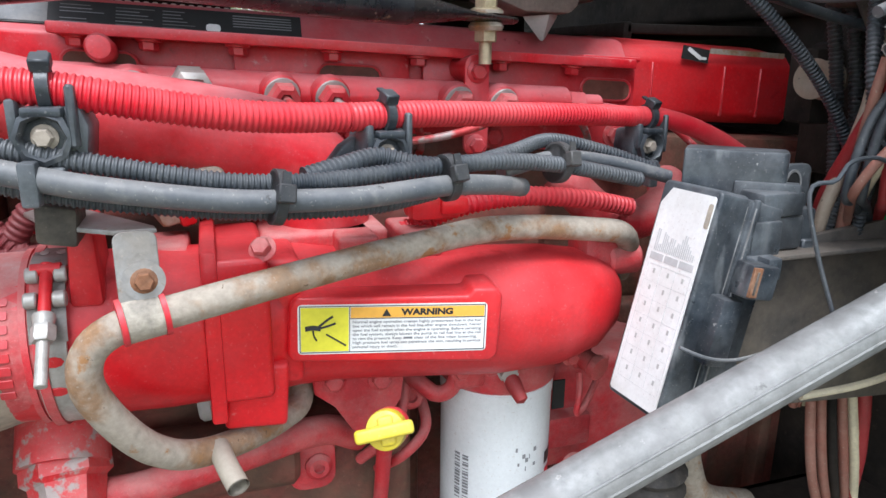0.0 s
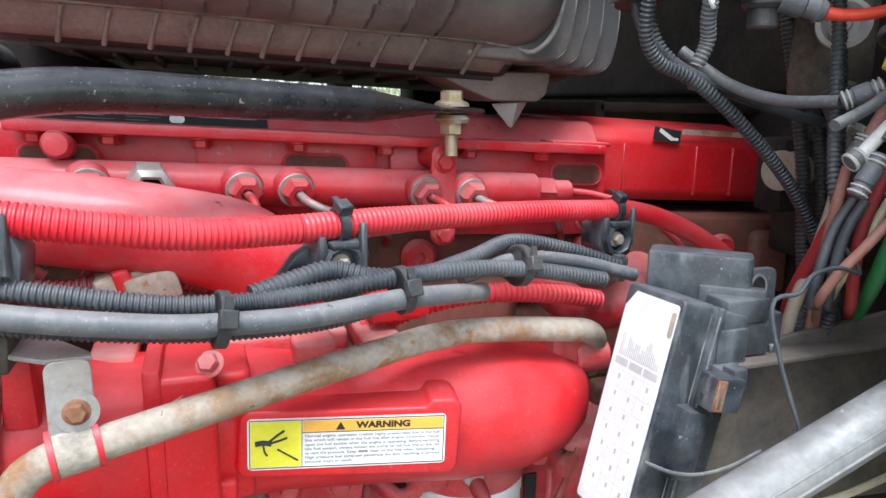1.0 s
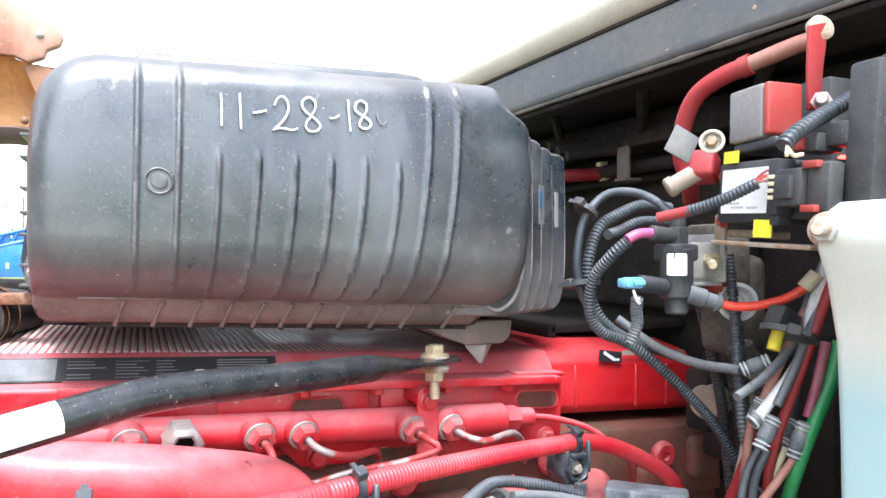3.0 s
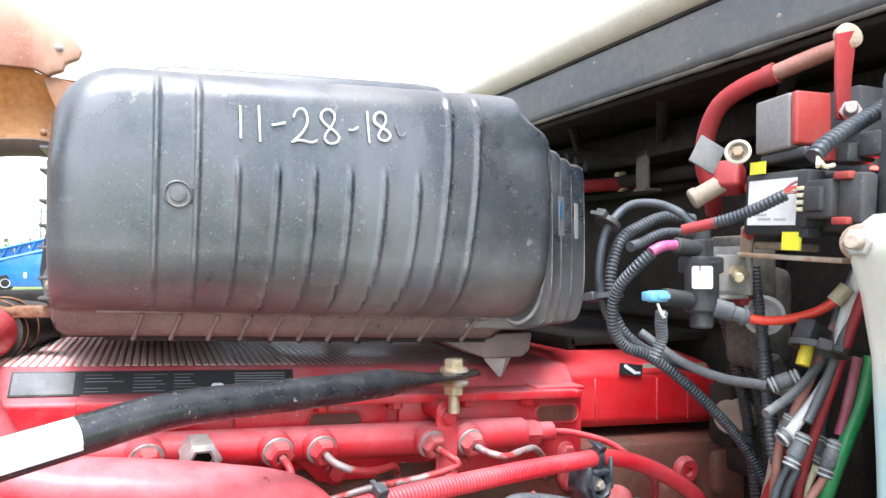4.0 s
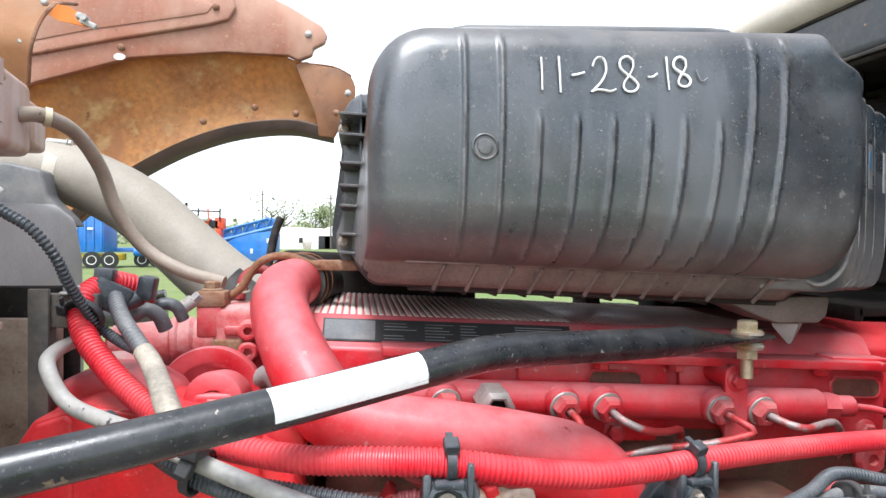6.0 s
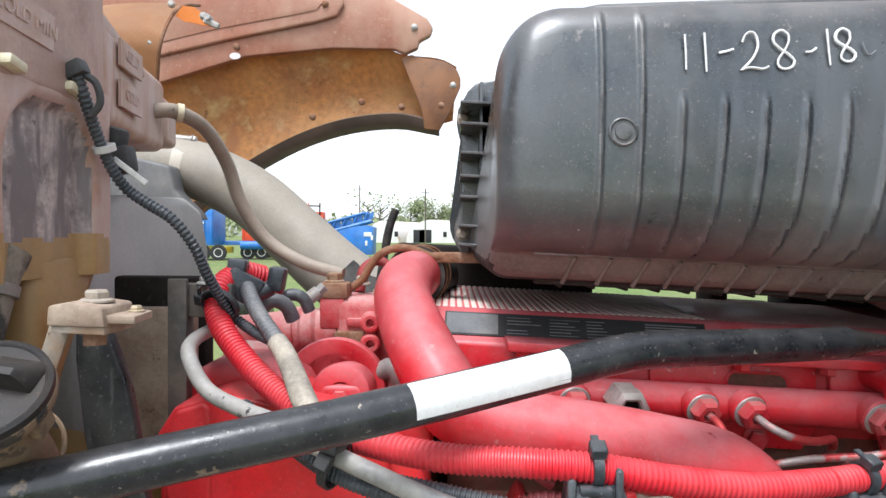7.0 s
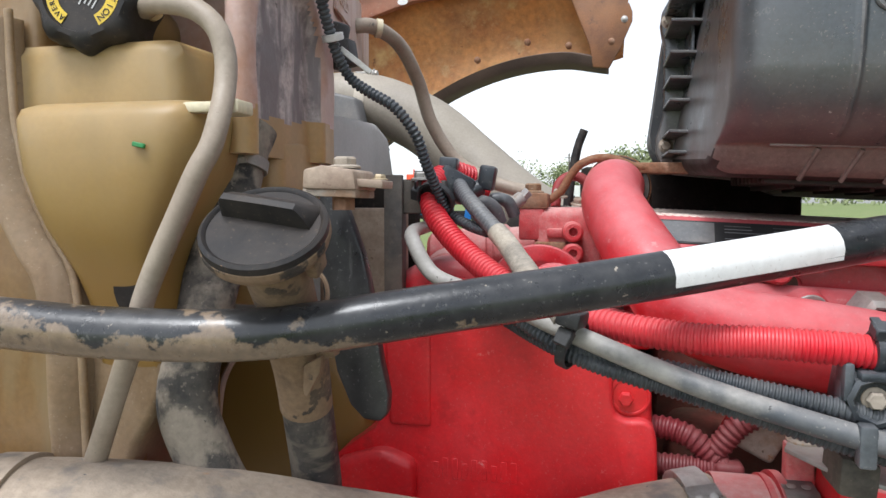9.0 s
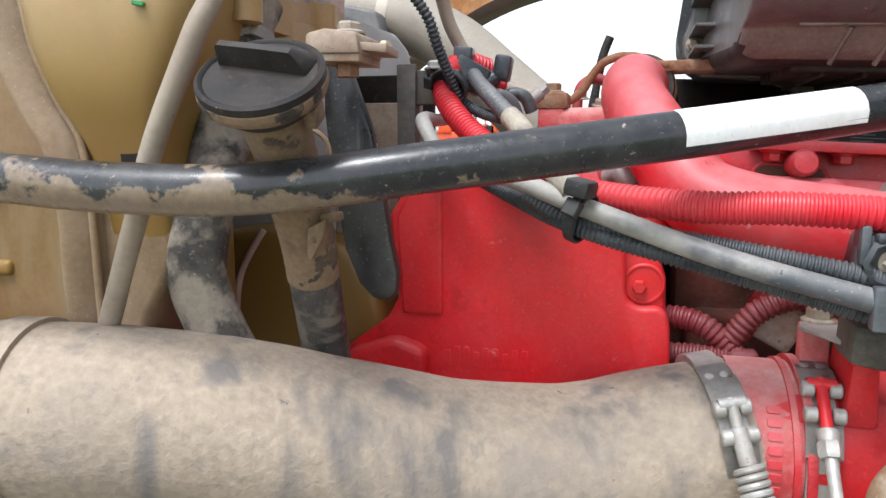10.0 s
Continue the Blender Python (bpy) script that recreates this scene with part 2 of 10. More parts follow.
    bsdf.inputs["Specular IOR Level"].default_value = spec
    bsdf.inputs["Coat Weight"].default_value = coat
    bsdf.inputs["Coat Roughness"].default_value = 0.2
    if sub:
        bsdf.inputs["Subsurface Weight"].default_value = sub
        bsdf.inputs["Subsurface Radius"].default_value = (1.0, 0.7, 0.35)
        bsdf.inputs["Subsurface Scale"].default_value = 0.03
    if clear:
        bsdf.inputs["Transmission Weight"].default_value = clear
    if bump:
        relief = n.new("ShaderNodeBump")
        relief.inputs["Strength"].default_value = bump
        relief.inputs["Distance"].default_value = 0.002
        l.new(small, relief.inputs["Height"])
        l.new(relief.outputs["Normal"], bsdf.inputs["Normal"])
    return m


DUST = (0.42, 0.35, 0.29)
# dust pink that also holds the highlight on red tops
PINK = (0.58, 0.27, 0.28)
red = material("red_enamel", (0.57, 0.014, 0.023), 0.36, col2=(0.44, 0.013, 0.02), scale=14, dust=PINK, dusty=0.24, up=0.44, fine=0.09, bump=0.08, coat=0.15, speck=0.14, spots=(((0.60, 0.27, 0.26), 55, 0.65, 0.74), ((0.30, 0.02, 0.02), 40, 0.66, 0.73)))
red_cast = material("red_cast_iron", (0.54, 0.022, 0.032), 0.42, col2=(0.38, 0.018, 0.026), scale=22, dust=(0.55, 0.33, 0.30), dusty=0.38, up=0.40, fine=0.10, bump=0.35, grain=420, speck=0.15)
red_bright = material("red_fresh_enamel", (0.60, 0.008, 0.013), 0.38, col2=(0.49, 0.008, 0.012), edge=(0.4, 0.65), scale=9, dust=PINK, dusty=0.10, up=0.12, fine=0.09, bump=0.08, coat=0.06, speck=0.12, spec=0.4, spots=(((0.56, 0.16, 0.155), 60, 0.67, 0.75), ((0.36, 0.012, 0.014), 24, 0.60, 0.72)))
red_hose = material("red_corrugated_plastic", (0.60, 0.012, 0.026), 0.36, col2=(0.52, 0.014, 0.026), scale=12, dust=(0.62, 0.30, 0.28), dusty=0.16, up=0.14, fine=0.05, bump=0.04, speck=0.06)
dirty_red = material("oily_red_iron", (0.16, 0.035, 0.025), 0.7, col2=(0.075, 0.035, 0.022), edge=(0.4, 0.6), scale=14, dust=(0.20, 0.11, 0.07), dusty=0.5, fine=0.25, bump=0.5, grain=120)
# lifted black: haze over dark parts is put into base and dust
black_plastic = material("black_moulded_plastic", (0.027, 0.029, 0.032), 0.5, col2=(0.042, 0.043, 0.045), scale=12, dust=(0.17, 0.155, 0.14), dusty=0.28, up=0.14, fine=0.2, bump=0.08, grain=300, spec=0.4, spots=(((0.22, 0.19, 0.16), 170, 0.69, 0.74),))
# besides dust, the bluish tint and spots hold pale glare over the face
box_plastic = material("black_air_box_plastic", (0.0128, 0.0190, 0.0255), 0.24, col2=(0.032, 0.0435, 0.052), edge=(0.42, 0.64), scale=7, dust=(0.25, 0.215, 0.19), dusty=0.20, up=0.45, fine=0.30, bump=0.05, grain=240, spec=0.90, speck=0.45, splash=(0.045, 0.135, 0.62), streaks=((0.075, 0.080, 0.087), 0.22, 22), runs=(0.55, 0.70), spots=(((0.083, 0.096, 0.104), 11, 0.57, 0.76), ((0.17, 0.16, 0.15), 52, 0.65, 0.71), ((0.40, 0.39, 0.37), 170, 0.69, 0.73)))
box_edge = material("scuffed_plastic_edge", (0.25, 0.25, 0.25), 0.45, col2=(0.085, 0.088, 0.09), edge=(0.42, 0.62), scale=34, dust=(0.36, 0.33, 0.30), dusty=0.4, fine=0.2)
black_loom = material("grey_black_loom", (0.024, 0.030, 0.038), 0.40, col2=(0.046, 0.055, 0.066), scale=16, dust=(0.24, 0.235, 0.225), dusty=0.24, up=0.16, fine=0.12, bump=0.06, speck=0.25)
# dust on the hose's top doubles as its pale highlight
grey_hose = material("grey_rubber_hose", (0.075, 0.083, 0.094), 0.42, col2=(0.32, 0.305, 0.28), edge=(0.48, 0.70), scale=20, dust=(0.36, 0.34, 0.31), dusty=0.22, up=0.28, fine=0.12, bump=0.1, fade=(-0.32, -0.10, 0.18, -0.10), spots=(((0.05, 0.05, 0.05), 70, 0.66, 0.70),))
bright_nut = material("bare_silver_nut", (0.55, 0.53, 0.50), 0.38, metal=0.6, col2=(0.40, 0.37, 0.33), scale=60, dust=(0.42, 0.33, 0.27), dusty=0.35, fine=0.12, bump=0.1)
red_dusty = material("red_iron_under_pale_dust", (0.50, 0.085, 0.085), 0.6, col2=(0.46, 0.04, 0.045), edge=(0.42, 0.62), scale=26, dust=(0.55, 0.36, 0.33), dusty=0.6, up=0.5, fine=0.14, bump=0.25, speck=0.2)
worn_red = material("red_paint_rubbed_to_grey", (0.58, 0.016, 0.022), 0.4, col2=(0.34, 0.28, 0.26), edge=(0.54, 0.58), scale=30, dust=(0.40, 0.30, 0.27), dusty=0.35, up=0.3, fine=0.1, bump=0.2)
loom_red = material("dark_red_dusty_conduit", (0.15, 0.011, 0.017), 0.5, col2=(0.11, 0.012, 0.016), scale=14, dust=(0.17, 0.085, 0.075), dusty=0.35, up=0.1, fine=0.1, bump=0.08)
black_paint = material("black_gloss_paint", (0.012, 0.012, 0.013), 0.24, col2=(0.020, 0.020, 0.020), scale=25, dust=(0.16, 0.13, 0.10), dusty=0.10, up=0.04, fine=0.1, bump=0.03, coat=0.3)
tan_rubber = material("dust_caked_rubber", (0.345, 0.278, 0.213), 0.85, col2=(0.275, 0.232, 0.190), edge=(0.46, 0.66), scale=9, dust=(0.385, 0.31, 0.232), dusty=0.5, fine=0.18, bump=0.6, grain=150, streaks=((0.185, 0.164, 0.148), 0.20, 34), runs=(0.53, 0.68),
                      spots=(((0.255, 0.215, 0.182), 13, 0.56, 0.72), ((0.25, 0.215, 0.18), 60, 0.58, 0.70), ((0.42, 0.24, 0.125), 26, 0.655, 0.72), ((0.13, 0.12, 0.115), 85, 0.67, 0.72)))
black_rubber = material("dusty_black_rubber", (0.016, 0.016, 0.017), 0.6, col2=(0.055, 0.049, 0.044), edge=(0.45, 0.70), scale=34, dust=(0.14, 0.115, 0.09), dusty=0.3, up=0.10, fine=0.25, bump=0.2, spec=0.35, spots=(((0.15, 0.128, 0.105), 110, 0.66, 0.72),))
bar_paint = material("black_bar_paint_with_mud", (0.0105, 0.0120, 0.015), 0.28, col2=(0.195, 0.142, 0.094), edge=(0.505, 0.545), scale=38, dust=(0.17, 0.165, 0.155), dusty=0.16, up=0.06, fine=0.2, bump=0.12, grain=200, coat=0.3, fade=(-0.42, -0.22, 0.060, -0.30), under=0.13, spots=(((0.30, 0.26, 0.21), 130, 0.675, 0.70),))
tan_pipe = material("dull_tan_coated_pipe", (0.31, 0.275, 0.22), 0.55, col2=(0.24, 0.21, 0.17), scale=8, dust=(0.34, 0.305, 0.255), dusty=0.35, up=0.15, fine=0.1, bump=0.08, speck=0.15)
rust = material("rusty_steel_tube", (0.335, 0.285, 0.23), 0.75, col2=(0.235, 0.125, 0.058), edge=(0.48, 0.60), scale=22, dust=(0.40, 0.345, 0.28), dusty=0.4, fine=0.22, bump=0.35, grain=180, spots=(((0.30, 0.15, 0.06), 55, 0.60, 0.68), ((0.10, 0.06, 0.035), 90, 0.66, 0.71)))
rust_dark = material("rusted_brown_casting", (0.20, 0.085, 0.04), 0.8, col2=(0.27, 0.16, 0.10), scale=34, fine=0.25, bump=0.4)
zinc = material("dull_zinc_plated_steel", (0.44, 0.43, 0.41), 0.42, metal=0.35, col2=(0.33, 0.315, 0.29), scale=40, dust=(0.37, 0.33, 0.28), dusty=0.55, fine=0.12, bump=0.1, spots=(((0.20, 0.12, 0.07), 55, 0.66, 0.73),))
steel_line = material("dull_steel_line", (0.42, 0.36, 0.34), 0.5, metal=0.4, col2=(0.50, 0.06, 0.06), edge=(0.48, 0.56), scale=24, fine=0.12)
brass = material("yellowed_zinc_bolt", (0.55, 0.46, 0.30), 0.45, metal=0.6, col2=(0.40, 0.32, 0.2), scale=40, dust=DUST, dusty=0.4, fine=0.15)
alu = material("dull_aluminium_tube", (0.26, 0.26, 0.255), 0.55, metal=0.25, col2=(0.19, 0.19, 0.185), scale=12, dust=(0.30, 0.29, 0.275), dusty=0.7, fine=0.2, bump=0.25, grain=150, streaks=((0.20, 0.195, 0.19), 0.4, 40), spots=(((0.42, 0.41, 0.39), 90, 0.68, 0.72), ((0.13, 0.125, 0.12), 45, 0.66, 0.72)))
white_paint = material("white_filter_paint", (0.74, 0.76, 0.78), 0.4, col2=(0.66, 0.68, 0.70), scale=8, dust=(0.5, 0.44, 0.40), dusty=0.12, fine=0.04, bump=0.03)
white_label = material("white_paper_label", (0.76, 0.76, 0.75), 0.6, col2=(0.68, 0.67, 0.65), scale=20, dust=(0.45, 0.40, 0.36), dusty=0.25, fine=0.05, bump=0.02)
grey_print = material("grey_print", (0.22, 0.22, 0.23), 0.6, fine=0.05, bump=0)
black_print = material("black_print", (0.02, 0.02, 0.02), 0.6, fine=0.05, bump=0)
yellow_print = material("yellow_print", (0.78, 0.72, 0.04), 0.5, fine=0.05, bump=0)
orange_print = material("orange_print", (0.82, 0.42, 0.06), 0.5, fine=0.05, bump=0)
red_print = material("red_print", (0.55, 0.02, 0.03), 0.5, fine=0.05, bump=0)
blue_print = material("blue_print", (0.02, 0.16, 0.32), 0.5, fine=0.05, bump=0)
yellow_plastic = material("yellow_handle_plastic", (0.74, 0.60, 0.03), 0.42, col2=(0.60, 0.46, 0.03), scale=40, dust=(0.5, 0.4, 0.2), dusty=0.3, fine=0.08)
# level: the amber deepens towards the bottom
tank_yellow = material("aged_translucent_plastic", (0.365, 0.248, 0.102), 0.38, col2=(0.30, 0.190, 0.062), edge=(0.36, 0.70), scale=6, dust=(0.31, 0.235, 0.145), dusty=0.25, up=0.2, fine=0.05, bump=0.04, sub=0.25, speck=0.1, streaks=((0.27, 0.19, 0.085), 0.3, 16), runs=(0.50, 0.74), level=(0.245, 0.37, (0.24, 0.138, 0.034)), spots=(((0.33, 0.235, 0.115), 5, 0.5, 0.75),))
tank_tan = material("dusty_tan_tank_flange", (0.250, 0.172, 0.102), 0.6, col2=(0.195, 0.125, 0.066), edge=(0.40, 0.62), scale=12, dust=(0.37, 0.295, 0.215), dusty=0.5, fine=0.12, bump=0.15, sub=0.1, streaks=((0.26, 0.185, 0.115), 0.2, 40), runs=(0.52, 0.68), spots=(((0.15, 0.10, 0.06), 34, 0.67, 0.74),))
tank_brown = material("stained_brown_plastic", (0.48, 0.325, 0.275), 0.45, col2=(0.385, 0.215, 0.15), edge=(0.38, 0.62), scale=9, dust=(0.58, 0.475, 0.43), dusty=0.55, up=0.3, fine=0.1, bump=0.14, sub=0.1, streaks=((0.53, 0.405, 0.36), 0.25, 30), spots=(((0.36, 0.16, 0.075), 6, 0.55, 0.72),))
# fade: the dark brown takes over towards -x
tank_upper = material("brown_upper_tank_plastic", (0.46, 0.31, 0.26), 0.45, col2=(0.20, 0.088, 0.06), edge=(0.42, 0.66), scale=7, dust=(0.53, 0.43, 0.385), dusty=0.5, up=0.3, fine=0.1, bump=0.14, sub=0.1, streaks=((0.42, 0.295, 0.25), 0.25, 30), runs=(0.54, 0.70), fade=(0.0, 0.15, 0.16, -0.04))
box_pale = material("pale_box_rib", (0.06, 0.063, 0.067), 0.30, col2=(0.15, 0.15, 0.15), edge=(0.46, 0.66), scale=26, dust=(0.27, 0.24, 0.21), dusty=0.3, up=0.3, fine=0.2, bump=0.08)
filler_hose = material("black_hose_with_dust_film", (0.024, 0.024, 0.026), 0.6, col2=(0.12, 0.105, 0.088), edge=(0.50, 0.58), scale=30, dust=(0.20, 0.17, 0.14), dusty=0.4, fine=0.2, bump=0.3, grain=160, streaks=((0.16, 0.135, 0.11), 2.6, 26), runs=(0.60, 0.70), spots=(((0.25, 0.22, 0.18), 120, 0.66, 0.71),))
tank_dirty = material("blackened_tank_recess", (0.45, 0.38, 0.355), 0.5, col2=(0.18, 0.152, 0.15), edge=(0.46, 0.62), scale=34, dust=(0.48, 0.43, 0.41), dusty=0.35, fine=0.25, bump=0.3, streaks=((0.19, 0.16, 0.16), 0.20, 60), runs=(0.50, 0.62), spots=(((0.50, 0.445, 0.425), 45, 0.60, 0.70), ((0.06, 0.055, 0.055), 55, 0.66, 0.70)))
tank_white = material("milky_tank_plastic", (0.56, 0.575, 0.505), 0.4, col2=(0.50, 0.52, 0.46), scale=4, dust=(0.44, 0.40, 0.33), dusty=0.3, fine=0.04, bump=0.05, sub=0.3, level=(0.33, 0.385, (0.34, 0.485, 0.485)))
fibreglass = material("orange_fibreglass_inside", (0.53, 0.255, 0.085), 0.55, col2=(0.34, 0.135, 0.048), edge=(0.42, 0.66), scale=4.5, dust=(0.62, 0.40, 0.20), dusty=0.6, fine=0.22, bump=0.4, grain=60, streaks=((0.42, 0.19, 0.08), 0.35, 9), runs=(0.54, 0.70), spots=(((0.16, 0.08, 0.045), 22, 0.66, 0.72), ((0.66, 0.48, 0.24), 9, 0.58, 0.74)))
hood_brown = material("brown_red_hood_inside", (0.38, 0.155, 0.095), 0.42, col2=(0.29, 0.105, 0.06), scale=3.5, dust=(0.52, 0.36, 0.27), dusty=0.55, up=0.25, fine=0.08, bump=0.1, grain=60, streaks=((0.48, 0.29, 0.20), 0.5, 7), runs=(0.52, 0.72), spots=(((0.17, 0.08, 0.05), 12, 0.66, 0.75),))
hood_orange = material("bright_orange_hood_paint", (0.72, 0.24, 0.03), 0.45, col2=(0.60, 0.21, 0.04), scale=6, fine=0.06)
beam_grey = material("grey_painted_cowl", (0.085, 0.092, 0.10), 0.5, col2=(0.11, 0.11, 0.11), scale=6, dust=(0.22, 0.18, 0.14), dusty=0.35, fine=0.15, bump=0.12, grain=90)
cream_seal = material("cream_rubber_seal", (0.47, 0.42, 0.34), 0.6, col2=(0.40, 0.36, 0.29), scale=8, fine=0.08)
cream_paint = material("cream_chassis_paint", (0.385, 0.300, 0.225), 0.55, col2=(0.25, 0.175, 0.125), edge=(0.42, 0.64), scale=34, dust=(0.33, 0.245, 0.19), dusty=0.55, fine=0.16, bump=0.2, spots=(((0.13, 0.07, 0.04), 60, 0.63, 0.70),))
# very low albedo puts the shade behind and under parts into the colour
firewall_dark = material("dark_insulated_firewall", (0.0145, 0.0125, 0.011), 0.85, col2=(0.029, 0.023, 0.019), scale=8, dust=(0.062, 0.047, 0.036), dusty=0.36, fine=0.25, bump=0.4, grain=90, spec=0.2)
dark_hole = material("dark_hole", (0.006, 0.006, 0.006), 0.9, fine=0.05, bump=0)
dusty_steel = material("dust_filmed_steel", (0.30, 0.30, 0.30), 0.45, metal=0.3, col2=(0.24, 0.22, 0.20), edge=(0.4, 0.62), scale=34, dust=(0.42, 0.37, 0.32), dusty=0.6, up=0.4, fine=0.14, bump=0.12, spots=(((0.20, 0.11, 0.06), 50, 0.64, 0.72),))
grime = material("grey_brown_grime", (0.085, 0.072, 0.055), 0.8, col2=(0.038, 0.033, 0.027), edge=(0.40, 0.60), scale=26, dust=(0.16, 0.14, 0.11), dusty=0.5, up=0.2, fine=0.3, bump=0.5, grain=140)
shroud_grey = material("grey_moulded_shroud", (0.42, 0.42, 0.41), 0.5, col2=(0.34, 0.335, 0.325), scale=6, dust=(0.46, 0.43, 0.39), dusty=0.4, fine=0.08, bump=0.08)
blue_wire = material("blue_plastic", (0.13, 0.36, 0.56), 0.4, dust=(0.4, 0.45, 0.48), dusty=0.4)
green_wire = material("green_plastic_line", (0.015, 0.21, 0.055), 0.4, dust=(0.16, 0.22, 0.14), dusty=0.3)
orange_wire = material("orange_red_plastic_line", (0.70, 0.060, 0.030), 0.4)
white_wire = material("white_plastic_line", (0.66, 0.66, 0.64), 0.45, dust=DUST, dusty=0.3)
brown_wire = material("brown_plastic_line", (0.27, 0.105, 0.075), 0.5, dust=DUST, dusty=0.3)
red_cable = material("dull_red_cable_cover", (0.30, 0.014, 0.018), 0.55, col2=(0.24, 0.022, 0.022), scale=14, dust=(0.26, 0.10, 0.085), dusty=0.3, up=0.12, fine=0.1, bump=0.08)
magenta_wire = material("magenta_plastic_line", (0.42, 0.07, 0.20), 0.45, dust=DUST, dusty=0.2)
plum_wire = material("plum_plastic_line", (0.24, 0.04, 0.075), 0.5, dust=DUST, dusty=0.25)
cream_wire = material("cream_plastic_line", (0.62, 0.55, 0.38), 0.5, dust=DUST, dusty=0.2)
terminal_red = material("red_terminal_cover", (0.30, 0.028, 0.022), 0.5, col2=(0.34, 0.035, 0.026), scale=10, dust=(0.25, 0.15, 0.13), dusty=0.3)
terminal_grey = material("grey_terminal_cover", (0.18, 0.17, 0.165), 0.5, col2=(0.15, 0.14, 0.135), scale=10, dust=(0.3, 0.2, 0.17), dusty=0.25)
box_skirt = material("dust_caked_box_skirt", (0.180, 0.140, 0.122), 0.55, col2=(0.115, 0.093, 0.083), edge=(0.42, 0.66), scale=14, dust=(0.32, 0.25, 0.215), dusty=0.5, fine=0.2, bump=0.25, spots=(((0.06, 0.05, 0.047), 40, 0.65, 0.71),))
box_under = material("black_box_underside", (0.042, 0.036, 0.033), 0.6, col2=(0.022, 0.020, 0.019), scale=14, dust=(0.09, 0.07, 0.06), dusty=0.35, fine=0.24, bump=0.2, spec=0.25)
box_rib = material("mid_grey_box_rib", (0.035, 0.038, 0.043), 0.28, col2=(0.085, 0.085, 0.086), edge=(0.42, 0.64), scale=22, dust=(0.22, 0.20, 0.18), dusty=0.3, up=0.3, fine=0.2, bump=0.08)
tape_dirty = material("dirty_cloth_tape", (0.40, 0.355, 0.29), 0.8, col2=(0.24, 0.215, 0.18), edge=(0.42, 0.6), scale=40, dust=(0.42, 0.36, 0.28), dusty=0.5, fine=0.2, bump=0.4)
tube_dirty = material("dusty_overflow_tube", (0.27, 0.215, 0.165), 0.5, col2=(0.33, 0.275, 0.215), scale=18, dust=(0.38, 0.32, 0.25), dusty=0.5, fine=0.1, bump=0.1, spots=(((0.10, 0.085, 0.07), 60, 0.64, 0.70),))
yellow_cap = material("worn_yellow_cap_print", (0.66, 0.46, 0.03), 0.5, col2=(0.55, 0.38, 0.04), scale=60, fine=0.1, bump=0)
pod_orange = material("faded_orange_pod", (0.52, 0.27, 0.12), 0.55, col2=(0.44, 0.20, 0.085), scale=5, dust=(0.52, 0.37, 0.25), dusty=0.45, up=0.3, fine=0.07, bump=0.06)
lip_dark = material("dark_wing_rubber", (0.125, 0.085, 0.066), 0.6, col2=(0.085, 0.062, 0.052), scale=5, dust=(0.25, 0.17, 0.125), dusty=0.5, fine=0.08, bump=0.1)
shroud_dark = material("dark_grey_bracket", (0.10, 0.105, 0.11), 0.55, col2=(0.16, 0.155, 0.15), scale=20, dust=(0.28, 0.25, 0.22), dusty=0.4, fine=0.1, bump=0.1)
dusty_rib = material("dust_covered_ribs", (0.64, 0.48, 0.42), 0.8, col2=(0.52, 0.25, 0.21), edge=(0.46, 0.66), scale=9, dust=(0.70, 0.60, 0.53), dusty=0.75, up=0.6, fine=0.15, bump=0.2, fade=(-0.10, 0.12, -0.10, 0.16))
filler_mud = material("mud_coated_filler", (0.205, 0.135, 0.082), 0.85, col2=(0.030, 0.026, 0.024), edge=(0.575, 0.605), scale=34, dust=(0.25, 0.18, 0.118), dusty=0.45, fine=0.2, bump=0.45, spots=(((0.115, 0.078, 0.052), 24, 0.58, 0.68),))
filler_cap = material("dusty_black_cap", (0.013, 0.0135, 0.015), 0.46, col2=(0.024, 0.022, 0.021), edge=(0.42, 0.66), scale=26, dust=(0.12, 0.09, 0.068), dusty=0.22, up=0.06, fine=0.18, bump=0.06, spec=0.28, speck=0.3, spots=(((0.38, 0.23, 0.14), 85, 0.70, 0.725),))
stay_black = material("black_painted_stay", (0.012, 0.0125, 0.014), 0.34, col2=(0.022, 0.022, 0.023), scale=20, dust=(0.20, 0.19, 0.18), dusty=0.18, fine=0.2, bump=0.08, streaks=((0.16, 0.155, 0.15), 0.22, 55), runs=(0.58, 0.70))
flap_brown = material("dark_brown_flap", (0.23, 0.095, 0.036), 0.55, col2=(0.13, 0.055, 0.028), edge=(0.4, 0.6), scale=9, dust=(0.28, 0.15, 0.07), dusty=0.4, fine=0.15, bump=0.2, spots=(((0.08, 0.04, 0.026), 20, 0.60, 0.70),))
dusty_plastic = material("dusty_grey_black_plastic", (0.0175, 0.0225, 0.029), 0.34, col2=(0.085, 0.098, 0.110), edge=(0.42, 0.62), scale=18, dust=(0.22, 0.215, 0.21), dusty=0.26, up=0.18, fine=0.18, bump=0.08, grain=260, streaks=((0.17, 0.178, 0.182), 0.30, 40), runs=(0.60, 0.72), spots=(((0.27, 0.265, 0.26), 110, 0.68, 0.72), ((0.32, 0.22, 0.13), 18, 0.71, 0.76)))
hose_mud = material("dust_coated_black_hose", (0.235, 0.20, 0.16), 0.85, col2=(0.034, 0.033, 0.033), edge=(0.475, 0.545), scale=19, dust=(0.31, 0.265, 0.215), dusty=0.4, fine=0.2, bump=0.35, grain=170, spots=(((0.34, 0.29, 0.235), 140, 0.66, 0.71), ((0.05, 0.048, 0.047), 80, 0.66, 0.70)))
pale_print = material("pale_grey_print", (0.50, 0.50, 0.50), 0.6, fine=0.05, bump=0)
